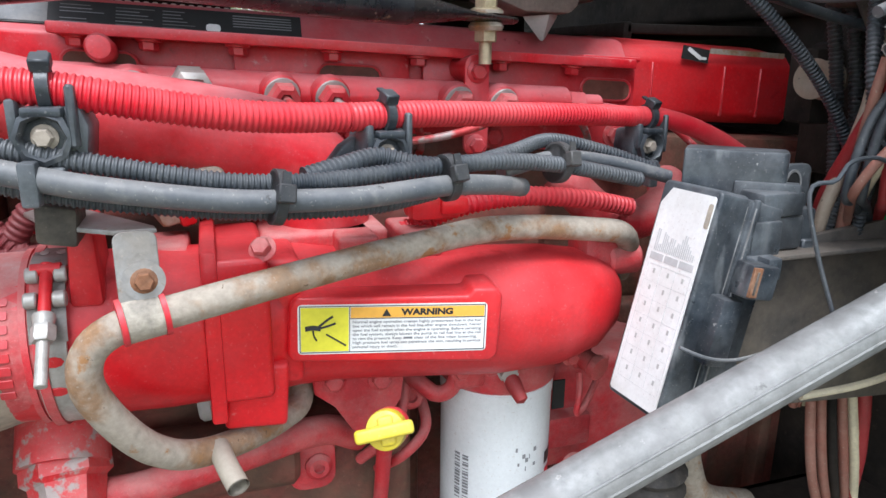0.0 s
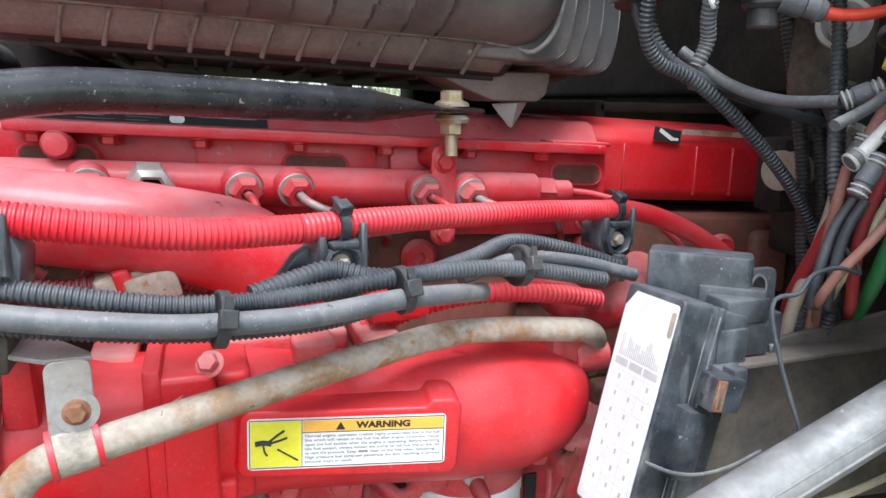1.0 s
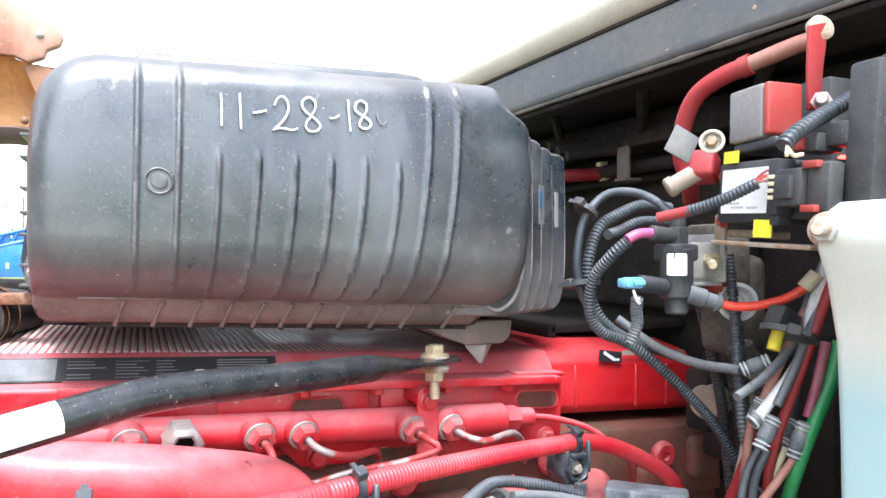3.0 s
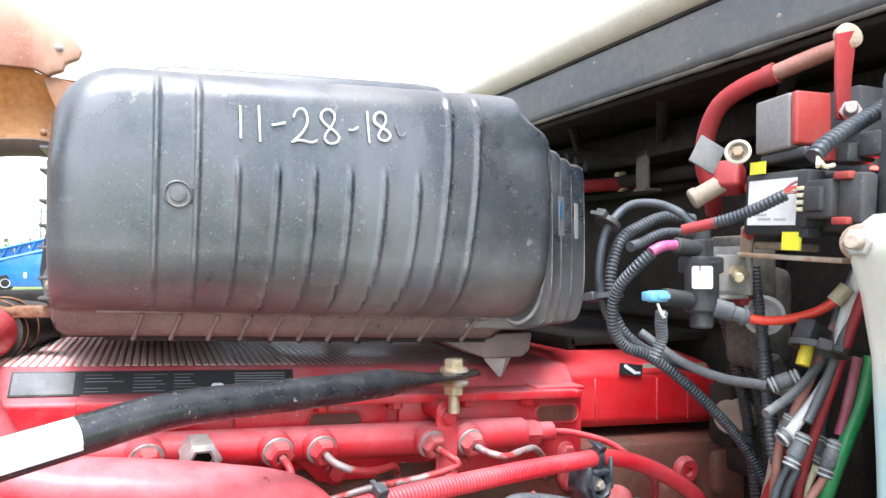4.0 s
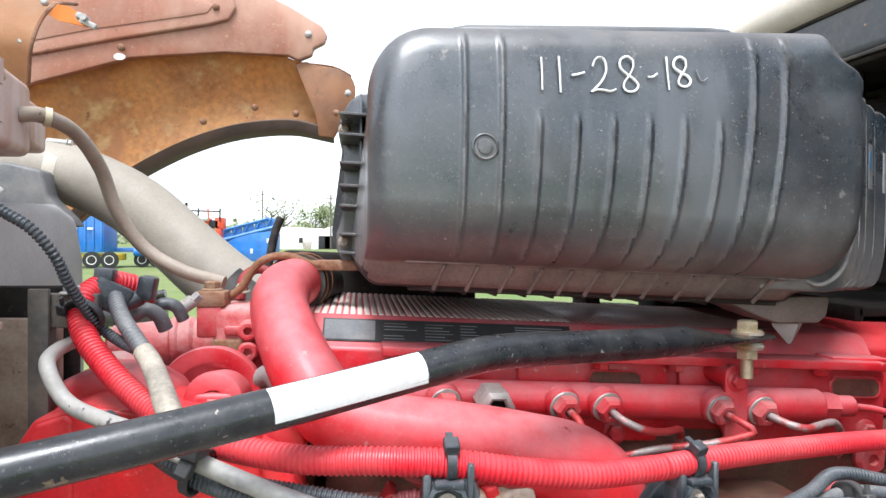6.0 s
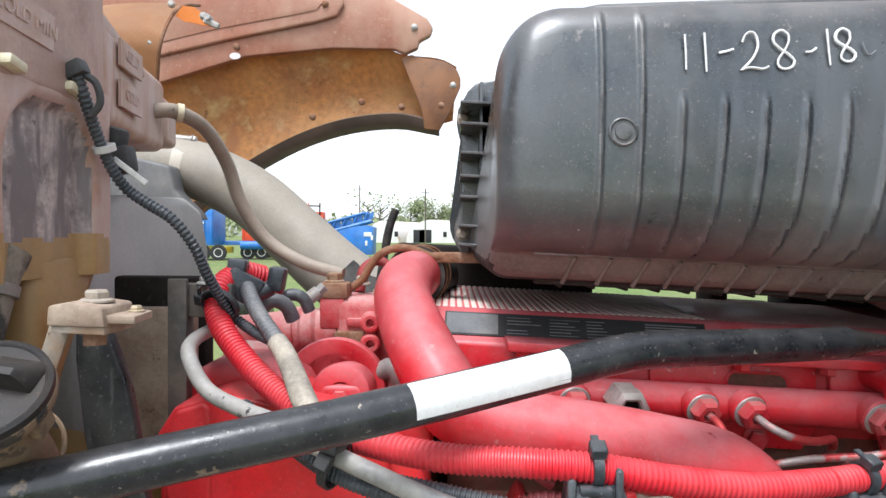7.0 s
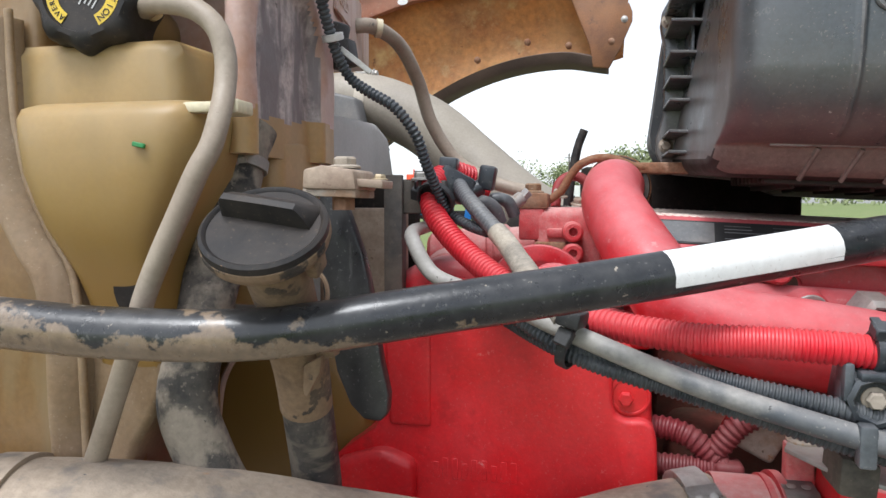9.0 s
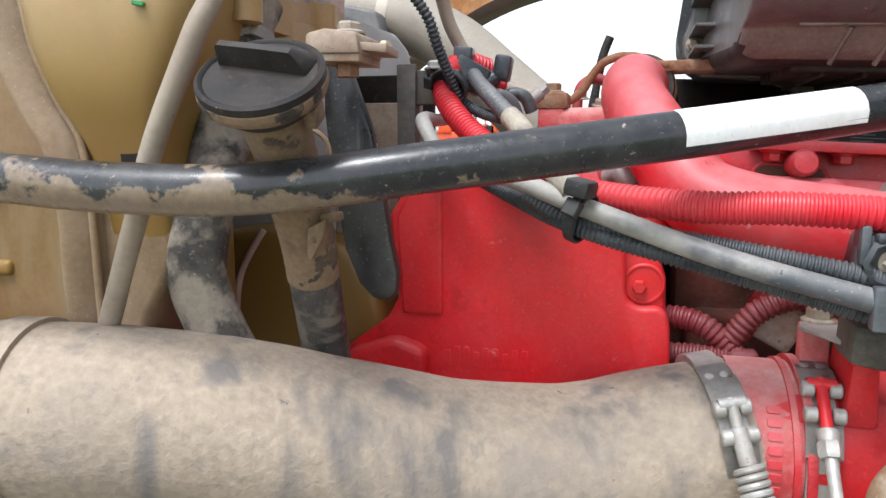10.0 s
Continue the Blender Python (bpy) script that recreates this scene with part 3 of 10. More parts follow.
tank_amber = material("amber_stained_plastic", (0.225, 0.132, 0.050), 0.4, col2=(0.155, 0.085, 0.034), edge=(0.38, 0.66), scale=9, dust=(0.28, 0.215, 0.14), dusty=0.35, up=0.2, fine=0.10, bump=0.08, sub=0.15, speck=0.2, streaks=((0.24, 0.17, 0.09), 0.25, 26))
# brighter copy of tank_amber, with light through the wall put into it
tank_amber_lit = material("lit_amber_plastic", (0.40, 0.245, 0.095), 0.4, col2=(0.30, 0.165, 0.055), edge=(0.38, 0.66), scale=9, dust=(0.42, 0.31, 0.19), dusty=0.35, up=0.2, fine=0.10, bump=0.08, sub=0.3, speck=0.2, streaks=((0.33, 0.215, 0.10), 0.25, 26))
plate_brown = material("grimy_brown_plate", (0.115, 0.098, 0.082), 0.6, col2=(0.055, 0.052, 0.050), edge=(0.42, 0.6), scale=18, dust=(0.17, 0.14, 0.11), dusty=0.5, up=0.3, fine=0.2, bump=0.25, grain=160)
# colour of the added pad that replaces green bounce with brown
pad_brown = material("brown_bounce_pad", (0.15, 0.132, 0.112), 0.9, col2=(0.20, 0.178, 0.15), edge=(0.4, 0.6), scale=1.2, dust=(0.25, 0.22, 0.185), dusty=0.4, fine=0.3, bump=0.5, grain=40)


# ---- ground and engine block ----
def build_block():
    """The cylinder block and head behind everything else, dark with oil and dirt."""
    ob = thing("engine_block", (0.25, 1.15, 0.7), "dark oily red cast-iron diesel engine block with dried dirt", "engine block")
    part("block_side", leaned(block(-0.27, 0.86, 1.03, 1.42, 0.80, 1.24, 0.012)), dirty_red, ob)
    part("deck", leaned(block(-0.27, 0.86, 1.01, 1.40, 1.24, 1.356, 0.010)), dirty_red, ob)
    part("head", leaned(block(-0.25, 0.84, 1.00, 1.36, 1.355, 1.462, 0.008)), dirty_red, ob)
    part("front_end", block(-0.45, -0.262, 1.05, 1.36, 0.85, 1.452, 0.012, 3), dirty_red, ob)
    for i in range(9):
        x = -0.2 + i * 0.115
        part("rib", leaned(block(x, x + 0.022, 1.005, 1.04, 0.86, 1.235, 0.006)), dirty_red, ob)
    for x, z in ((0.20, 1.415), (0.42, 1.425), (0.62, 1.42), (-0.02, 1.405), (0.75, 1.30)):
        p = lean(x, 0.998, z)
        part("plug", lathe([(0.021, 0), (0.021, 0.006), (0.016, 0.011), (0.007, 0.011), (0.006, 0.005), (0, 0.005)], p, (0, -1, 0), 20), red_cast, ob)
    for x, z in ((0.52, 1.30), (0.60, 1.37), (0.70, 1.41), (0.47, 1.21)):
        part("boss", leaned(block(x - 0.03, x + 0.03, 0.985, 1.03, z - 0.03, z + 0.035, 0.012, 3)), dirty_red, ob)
    # dark block added low down to stop light coming up from the ground
    part("lower_blocker", leaned(block(-0.3, 0.8, 1.06, 1.36, 0.45, 0.80, 0.03, 3)), firewall_dark, ob)
    return ob


def build_valve_cover():
    ob = thing("valve_cover", (0.1, 1.15, 1.46), "red painted ribbed valve cover with a black data plate", "valve cover")
    body = prism([(1.0, 1.455), (0.992, 1.50), (0.992, 1.542), (1.003, 1.548), (1.021, 1.572), (1.030, 1.576), (1.15, 1.578), (1.32, 1.580), (1.345, 1.56), (1.36, 1.455)], "x", -0.31, 0.432, 0.004)
    cover = part("cover", leaned(body), red, ob)
    ribs = [block(-0.29 + i * 0.0085, -0.2841 + i * 0.0085, 1.034, 1.30, 1.570, 1.5775 if i < 40 else 1.5762, 0.0012, 1) for i in range(72)]
    rib_set = merge(*ribs)
    for v in rib_set.verts:
        v.co.z += (v.co.y - 1.034) * 0.018
    part("rib_field", leaned(rib_set), dusty_rib, cover, "raised ribs under tan dust")
    # dark blocks added to stop daylight showing between cover and air box
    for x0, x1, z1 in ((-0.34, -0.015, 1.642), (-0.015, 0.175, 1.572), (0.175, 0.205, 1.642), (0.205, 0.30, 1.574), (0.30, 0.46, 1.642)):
        part("gap_filler", leaned(block(x0, x1, 1.36, 1.44, 1.45, z1, 0.01)), firewall_dark, ob, "dark blocks added behind the cover to close the gap")
    part("flange", leaned(merge(block(-0.187, 0.411, 0.953, 1.002, 1.540, 1.5505, 0.002), block(0.35, 0.426, 0.968, 1.002, 1.5485, 1.5535, 0.002))), red, ob)
    rear = prism([(1.045, 1.478), (1.036, 1.49), (1.036, 1.555), (1.05, 1.572), (1.12, 1.584), (1.34, 1.584), (1.34, 1.478)], "x", 0.438, 0.717, 0.005, 3)
    part("rear_cover", leaned(rear), red_bright, ob, "smooth brighter red rear cover")
    for x in (0.487, 0.60, 0.66):
        part("seam", leaned(block(x, x + 0.003, 1.0335, 1.05, 1.487, 1.552, 0.001, 1)), red, ob)
    for x in (-0.167, -0.106, -0.026, 0.066, 0.157, 0.251, 0.339):
        part("bolt", leaned(merge(lathe([(0.012, 0), (0.012, 0.002), (0.0088, 0.003)], (x, 0.974, 1.540), (0, 0, -1), 16),
                                  lathe([(0.0088, 0.002), (0.0088, 0.009), (0.007, 0.0105), (0, 0.0105)], (x, 0.974, 1.540), (0, 0, -1), 6))), red, ob)
    # black data plate on the sloping shoulder
    slope = Vector((0, 0.018, 0.024))
    m = basis(lean(-0.106, 1.0030, 1.5480), (1, 0, -SLOPE), slope)
    plate = part("data_plate", card(m, -0.148, 0.146, 0.0, 0.0295, 0.0004, 0.0012), black_print, ob, "black engine data plate with fine white print")
    # grey card stands in for the hazy reflection on the plate's left end
    part("plate_sheen", card(m, -0.146, -0.088, 0.002, 0.0275, 0.0016, 0.0004), shroud_dark, plate)
    rnd = random.Random(4)
    for col, (x0, x1) in enumerate(((-0.078, -0.035), (-0.03, 0.006), (0.012, 0.044))):
        for row in range(6):
            if rnd.random() < 0.85:
                part("print_line", card(m, x0, x0 + (x1 - x0) * rnd.uniform(0.5, 1), 0.004 + row * 0.0040, 0.0048 + row * 0.0040, 0.0016, 0.0002), grey_print if rnd.random() < 0.8 else shroud_dark, plate)
    for row in range(5):
        part("print_line", card(m, 0.078, 0.136, 0.011 + row * 0.0033, 0.0121 + row * 0.0033, 0.0016, 0.0002), grey_print, plate)
    part("maker_mark", card(m, 0.052, 0.066, 0.003, 0.0125, 0.0016, 0.0004, 0.004), white_label, plate, "plain white maker's mark")
    # small decal on the rear cover
    d = basis(lean(0.5505, 1.034, 1.565), (1, 0, -SLOPE), (0, 0.06, 1))
    decal = part("decal", card(d @ Matrix.Rotation(radians(-6), 4, "Z"), -0.021, 0.021, -0.0085, 0.0085, 0.0015, 0.0006), black_print, ob, "small black and white maker's decal")
    tilt = d @ Matrix.Rotation(radians(-30), 4, "Z")
    part("decal_mark", card(tilt, -0.014, 0.010, -0.0030, 0.0022, 0.0021, 0.0004, 0.0012), white_label, decal)
    part("decal_foot", card(d, 0.006, 0.017, -0.0065, -0.0030, 0.0021, 0.0004, 0.001), white_label, decal)
    part("decal_strip", card(d, 0.022, 0.145, 0.002, 0.009, 0.0015, 0.0005), rust, ob, "worn pale decal strip")
    return ob


def build_rail():
    ob = thing("fuel_rail", (0.08, 0.958, 1.46), "red painted common fuel rail with steel injector lines", "fuel rail")
    axis = lambda x: lean(x, 0.960, 1.497)
    part("rail_tube", leaned(merge(rod((-0.21, 0.960, 1.497), (0.325, 0.960, 1.497), 0.0195, 24, 0.002))), red, ob)
    part("end_nut", leaned(merge(rod((0.322, 0.960, 1.497), (0.346, 0.960, 1.497), 0.0165, 6, 0.001), rod((0.345, 0.960, 1.497), (0.369, 0.960, 1.497), 0.0125, 16, 0.002))), red, ob)
    part("mount_plate", leaned(merge(
        prism([(0.065, 1.445), (0.135, 1.445), (0.15, 1.47), (0.15, 1.542), (-0.03, 1.542), (-0.03, 1.48), (0.04, 1.47)], "y", 0.984, 0.990, 0.0015),
        prism([(0.225, 1.443), (0.415, 1.443), (0.43, 1.46), (0.43, 1.542), (0.165, 1.542), (0.165, 1.48), (0.215, 1.47)], "y", 0.984, 0.9905, 0.0015))), red, ob)
    for x in (0.085, 0.39, -0.15):
        slot = rounded(x - 0.033, x + 0.033, 1.503, 1.527, 0.011, 5)
        part("slot", leaned(prism(slot, "y", 0.9815, 0.9835, 0)), dirty_red, ob, "grimy oval slot")
        rim = merge(*[sweep([(u, 0.9822, v) for u, v in slot + slot[:2]], 0.0018, 6, 0.006)])
        part("slot_rim", leaned(rim), red, ob)
    for x in (-0.123, 0.008, 0.056, 0.187, 0.237):
        p = Vector((x, 0.947, 1.499))
        d = Vector((0.20, -0.92, -0.32))
        part("collar", leaned(lathe([(0.0195, 0), (0.0195, 0.010), (0.0165, 0.013)], p, d, 20)), red, ob)
        part("collar_rim", leaned(lathe([(0.0168, 0.0110), (0.0178, 0.0122), (0.0172, 0.0136), (0.0160, 0.0138)], p, d, 24)), zinc, ob, "rubbed bare rim")
        part("union_nut", leaned(lathe([(0.0145, 0.012), (0.0155, 0.013), (0.0155, 0.022), (0.012, 0.0255), (0.007, 0.0255), (0.007, 0.020), (0, 0.020)], p, d, 6)), red_cast, ob)
    p, d = Vector((-0.072, 0.940, 1.502)), Vector((0.12, -0.95, -0.22))
    part("sensor_collar", leaned(lathe([(0.019, 0), (0.019, 0.016), (0.0205, 0.017), (0.0205, 0.028), (0.015, 0.032), (0.012, 0.031), (0.011, 0.018)], p, d, 6)), bright_nut, ob, "bare silver pressure sensor nut")
    part("sensor_bore", leaned(lathe([(0.0125, 0.022), (0.0, 0.022)], p, d, 18)), firewall_dark, ob)
    lines = (
        ((0.012, 0.930, 1.493), (0.018, 0.908, 1.485), (0.018, 0.900, 1.472), (0.002, 0.906, 1.460), (-0.03, 0.94, 1.445), (-0.05, 0.99, 1.43)),
        ((0.060, 0.930, 1.493), (0.067, 0.908, 1.487), (0.088, 0.903, 1.479), (0.115, 0.915, 1.474), (0.145, 0.94, 1.470), (0.160, 0.975, 1.445), (0.163, 1.0, 1.43)),
        ((0.191, 0.930, 1.493), (0.201, 0.906, 1.487), (0.209, 0.900, 1.480), (0.195, 0.905, 1.472), (0.165, 0.915, 1.462), (0.120, 0.93, 1.452), (0.06, 0.94, 1.436), (0.02, 0.97, 1.42), (0.0, 1.0, 1.40)),
        ((0.241, 0.930, 1.493), (0.252, 0.908, 1.488), (0.272, 0.903, 1.484), (0.30, 0.915, 1.486), (0.325, 0.93, 1.484), (0.350, 0.952, 1.466), (0.375, 0.985, 1.44), (0.38, 1.0, 1.425)),
        ((0.366, 0.960, 1.497), (0.40, 0.955, 1.494), (0.44, 0.94, 1.484), (0.47, 0.93, 1.465), (0.51, 0.93, 1.43), (0.53, 0.96, 1.38)),
        ((-0.119, 0.930, 1.493), (-0.117, 0.908, 1.487), (-0.125, 0.906, 1.478), (-0.13, 0.93, 1.45), (-0.14, 1.0, 1.42)))
    for i, pts in enumerate(lines):
        part("injector_line", leaned(sweep(pts, 0.0042, 10, 0.005)), red if i in (4,) else steel_line, ob, "" if i else "bare steel fuel line")
    part("clamp_strap", leaned(merge(prism(rounded(0.195, 0.222, 1.440, 1.545, 0.012, 4), "y", 0.934, 0.940, 0.0015),
                                     rod((0.2085, 0.938, 1.53), (0.2085, 0.99, 1.53), 0.014, 16))), red, ob)
    for z in (1.527, 1.452):
        part("strap_bolt", leaned(hexbolt((0.2085, 0.934, z), (0, -1, 0), 0.0085, 0.007)), red, ob)
    for x, z in ((0.405, 1.462), (0.247, 1.457), (0.085, 1.455)):
        part("plate_bolt", leaned(hexbolt((x, 0.984, z), (0, -1, 0), 0.0105, 0.008)), red_cast, ob)
    part("cap_boss", leaned(lathe([(0.0125, 0), (0.0125, 0.03), (0.010, 0.035), (0.0, 0.037)], (-0.145, 0.975, 1.527), (0, -1, 0.1), 24)), red, ob)
    return ob


def build_crossover():
    ob = thing("intake_crossover_pipe", (0.03, 0.865, 1.36), "large smooth red painted intake crossover pipe with dust", "pipe")
    pts = [(-0.272, 1.30, 1.612), (-0.285, 1.17, 1.622), (-0.292, 1.078, 1.624), (-0.298, 1.012, 1.619), (-0.297, 0.972, 1.600), (-0.279, 0.928, 1.567), (-0.260, 0.898, 1.538), (-0.238, 0.882, 1.512), (-0.19, 0.872, 1.496), (-0.13, 0.866, 1.487), (-0.06, 0.862, 1.474), (0.0, 0.864, 1.457), (0.030, 0.866, 1.428), (0.036, 0.868, 1.385)]
    part("pipe", sweep(pts, lambda s: 0.0315 + 0.0095 * min(1.0, max(0.0, (s - 0.4) * 1.9)), 28, 0.008), red, ob)
    part("foot_flange", merge(block(-0.025, 0.085, 0.82, 0.92, 1.372, 1.392, 0.006, 3)), red_cast, ob)
    part("rubber_coupling", sweep([(-0.272, 1.30, 1.612), (-0.285, 1.17, 1.622), (-0.291, 1.095, 1.624)], 0.037, 28, 0.01), black_rubber, ob, "dark rubber coupling")
    for y in (1.088, 1.14):
        part("coupling_clamp", ring((-0.290 if y < 1.12 else -0.286, y + 0.02, 1.6235), (0.15, -1, 0.0), 0.0375, 0.012, 0.0015), rust_dark, ob)
    part("paint_chip", lathe([(0.0045, 0), (0.0045, 0.0006), (0, 0.0008)], (-0.3005, 0.9475, 1.6190), (0.0, -0.80, 0.55), 10, 0.6), white_label, ob)
    return ob


def warning_sign(parent):
    """The printed warning sign on the intake casting."""
    m = basis((0.067, 0.7365, 1.331), (0.138, -0.0235, -0.004), (0, 0.02, 1))
    sign = part("warning_sign", card(m, -0.0735, 0.0735, -0.0195, 0.0205, 0.0002, 0.0007, 0.003), white_label, parent, "yellow, orange and white warning sign")
    part("sign_border", merge(*[card(m, *b, 0.0009, 0.0003) for b in ((-0.0722, 0.0722, 0.0188, 0.0194), (-0.0722, 0.0722, -0.0184, -0.0178), (-0.0722, -0.0716, -0.018, 0.019), (0.0716, 0.0722, -0.018, 0.019), (-0.0345, -0.034, -0.018, 0.019), (-0.034, 0.0716, 0.0088, 0.0093))]), black_print, sign)
    part("yellow_panel", card(m, -0.0712, -0.0350, -0.0172, 0.0182, 0.0009, 0.0003), yellow_print, sign)
    part("orange_header", card(m, -0.0335, 0.0712, 0.0096, 0.0182, 0.0009, 0.0003), orange_print, sign)
    part("pictogram", merge(*[sweep([m @ Vector((a, b, 0.0013)) for a, b in pts], r, 6, 0.002, flat=0.3) for pts, r in (
        (((-0.068, 0.002), (-0.062, 0.003), (-0.056, 0.002)), 0.0028), (((-0.058, 0.003), (-0.052, 0.008), (-0.047, 0.0115)), 0.0012),
        (((-0.057, 0.002), (-0.05, 0.004), (-0.045, 0.006)), 0.0012), (((-0.062, 0.001), (-0.061, -0.005), (-0.059, -0.008)), 0.0012),
        (((-0.052, -0.003), (-0.044, -0.008), (-0.037, -0.0125)), 0.0009))]), black_print, sign)
    mark = prism([(-0.0095, 0.0108), (-0.0025, 0.0108), (-0.006, 0.0168)], "z", 0.0012, 0.0015, 0)
    mark.transform(m)
    part("triangle", mark, black_print, sign)
    part("heading", words("WARNING", 0.0068, m @ Matrix.Translation((0.026, 0.0138, 0.0013)) @ Matrix.Diagonal((1.22, 1, 1, 1)), 0.0001, 0.00035), black_print, sign)
    def line(text, row, x0, x1):
        bm = words(text, 0.0031, Matrix.Identity(4), 0.00005, 0.00005)
        width = max(v.co.x for v in bm.verts) - min(v.co.x for v in bm.verts)
        bm.transform(m @ Matrix.Translation(((x0 + x1) / 2, 0.0062 - row * 0.0034, 0.0011)) @ Matrix.Diagonal(((x1 - x0) / width, 1, 1, 1)))
        part("print_line", bm, grey_print, sign)
    line("Normal engine operation creates highly pressurized fuel in the fuel", 0, -0.032, 0.069)
    line("line which will remain in the fuel line after engine shutdown. Never", 1, -0.032, 0.069)
    line("open the fuel system when the engine is operating. Before servicing", 2, -0.032, 0.069)
    line("the fuel system, always loosen the pump to rail fuel line at the rail", 3, -0.032, 0.069)
    line("to vent the pressure. Keep", 4, -0.032, 0.006)
    part("print_bar", card(m, 0.0075, 0.0145, -0.0083, -0.0066, 0.0009, 0.0002), grey_print, sign)
    line("clear of the line when loosening.", 4, 0.016, 0.066)
    line("High pressure fuel spray can penetrate the skin, resulting in serious", 5, -0.032, 0.069)
    line("personal injury or death.", 6, -0.032, 0.003)
    return sign


def build_intake():
    ob = thing("air_intake_casting", (0.06, 0.80, 1.25), "red cast air intake connection carrying a warning sign", "intake casting")
    secs = []
    for x, cy, cz, ry, rz in ((-0.235, 0.79, 1.336, 0.058, 0.058), (-0.17, 0.79, 1.335, 0.060, 0.060), (-0.10, 0.795, 1.331, 0.061, 0.061), (-0.03, 0.805, 1.328, 0.058, 0.061), (0.0, 0.81, 1.325, 0.050, 0.060), (0.03, 0.812, 1.322, 0.048, 0.058),
                              (0.10, 0.808, 1.317, 0.056, 0.056), (0.17, 0.803, 1.314, 0.062, 0.057), (0.23, 0.803, 1.313, 0.060, 0.055), (0.27, 0.806, 1.314, 0.051, 0.047), (0.293, 0.809, 1.316, 0.038, 0.035), (0.305, 0.81, 1.318, 0.022, 0.02), (0.309, 0.811, 1.318, 0.008, 0.007)):
        secs.append(oval(x, cy, cz, ry, rz, 40, 2.3))
    part("body", loft(secs), red_bright, ob)
    plate = prism([(-0.078, -0.026), (0.078, -0.030), (0.084, -0.024), (0.086, 0.026), (0.080, 0.032), (0.062, 0.032), (0.058, 0.026), (-0.074, 0.026), (-0.08, 0.02), (-0.082, -0.02)], "z", -0.05, 0.0, 0.003, 3)
    plate.transform(basis((0.067, 0.7362, 1.331), (0.138, -0.0235, -0.004), (0, 0.02, 1)))
    part("sign_pad", plate, red_bright, ob)
    warning_sign(ob)
    part("split_flange", merge(block(-0.066, -0.025, 0.737, 0.86, 1.285, 1.396, 0.005, 3), block(-0.072, -0.060, 0.735, 0.87, 1.27, 1.403, 0.003), block(-0.028, 0.0, 0.757, 0.85, 1.285, 1.388, 0.006, 3)), red_bright, ob)
    part("lower_lug", turned(merge(block(-0.062, -0.015, 0.745, 0.80, 1.258, 1.31, 0.004, 3), block(-0.070, -0.06, 0.750, 0.80, 1.262, 1.30, 0.003)), (-0.04, 0.78, 1.28), 0, 4, 0), red_bright, ob)
    for x, z in ((-0.05, 1.378), (-0.028, 1.40)):
        part("flange_bolt", hexbolt((x, 0.745, z), (-0.3, -0.7, 0.6), 0.0075, 0.006), red_cast, ob)
    for x in (-0.115, 0.035, 0.09):
        part("ridge", merge(block(x, x + 0.035, 0.79, 0.86, 1.37, 1.392, 0.004, 3)), red_cast, ob)
    # bracket post that carries the loom clip
    part("post", prism([(-0.156, 1.370), (-0.134, 1.370), (-0.136, 1.4275), (-0.152, 1.4275)], "y", 0.738, 0.79, 0.004, 2), red_bright, ob)
    part("post_web", prism([(0.782, 1.36), (0.80, 1.36), (0.80, 1.4275), (0.788, 1.4275)], "x", -0.174, -0.154, 0.002, 2), red_dusty, ob)
    part("clip_block", prism([(-0.1635, 1.4225), (-0.1620, 1.4475), (-0.1385, 1.4430), (-0.1405, 1.4185)], "y", 0.708, 0.745, 0.003, 2), grime, ob, "dirty black clip block")
    part("post_bolt", hexbolt((-0.1635, 0.783, 1.4318), (0, 0, 1), 0.0090, 0.0085), rust, ob)
    part("end_boss", merge(rod((0.29, 0.80, 1.352), (0.325, 0.80, 1.352), 0.016, 18, 0.003), block(0.265, 0.30, 0.79, 0.83, 1.34, 1.375, 0.005)), red_cast, ob)
    part("bead", ring((-0.176, 0.79, 1.3352), (1, 0.03, 0.03), 0.0600, 0.007, 0.0070, 64), red_cast, ob, "raised ring at the flange")
    part("bead", ring((-0.1845, 0.79, 1.3354), (1, 0.03, 0.03), 0.0600, 0.005, 0.0040, 64), red_cast, ob)
    part("spigot", ring((-0.198, 0.79, 1.3356), (1, 0, 0), 0.0606, 0.054, 0.0012, 64), red_dusty, ob, "pinkish dusty spigot")
    # pressed part numerals near the hose
    for k in range(8):
        a = radians(108 - k * 8.5)
        c = Vector((-0.197, 0.79 - 0.0617 * math.sin(a), 1.3355 + 0.0617 * math.cos(a)))
        nrm = Vector((0, -math.sin(a), math.cos(a)))
        part("cast_bar", card(basis(c, Vector((1, 0, 0)).cross(nrm), (1, 0, 0)), -0.0028, 0.0028, -0.0045, 0.0045, 0.0, 0.0013, 0.0012), red, ob)
    return ob


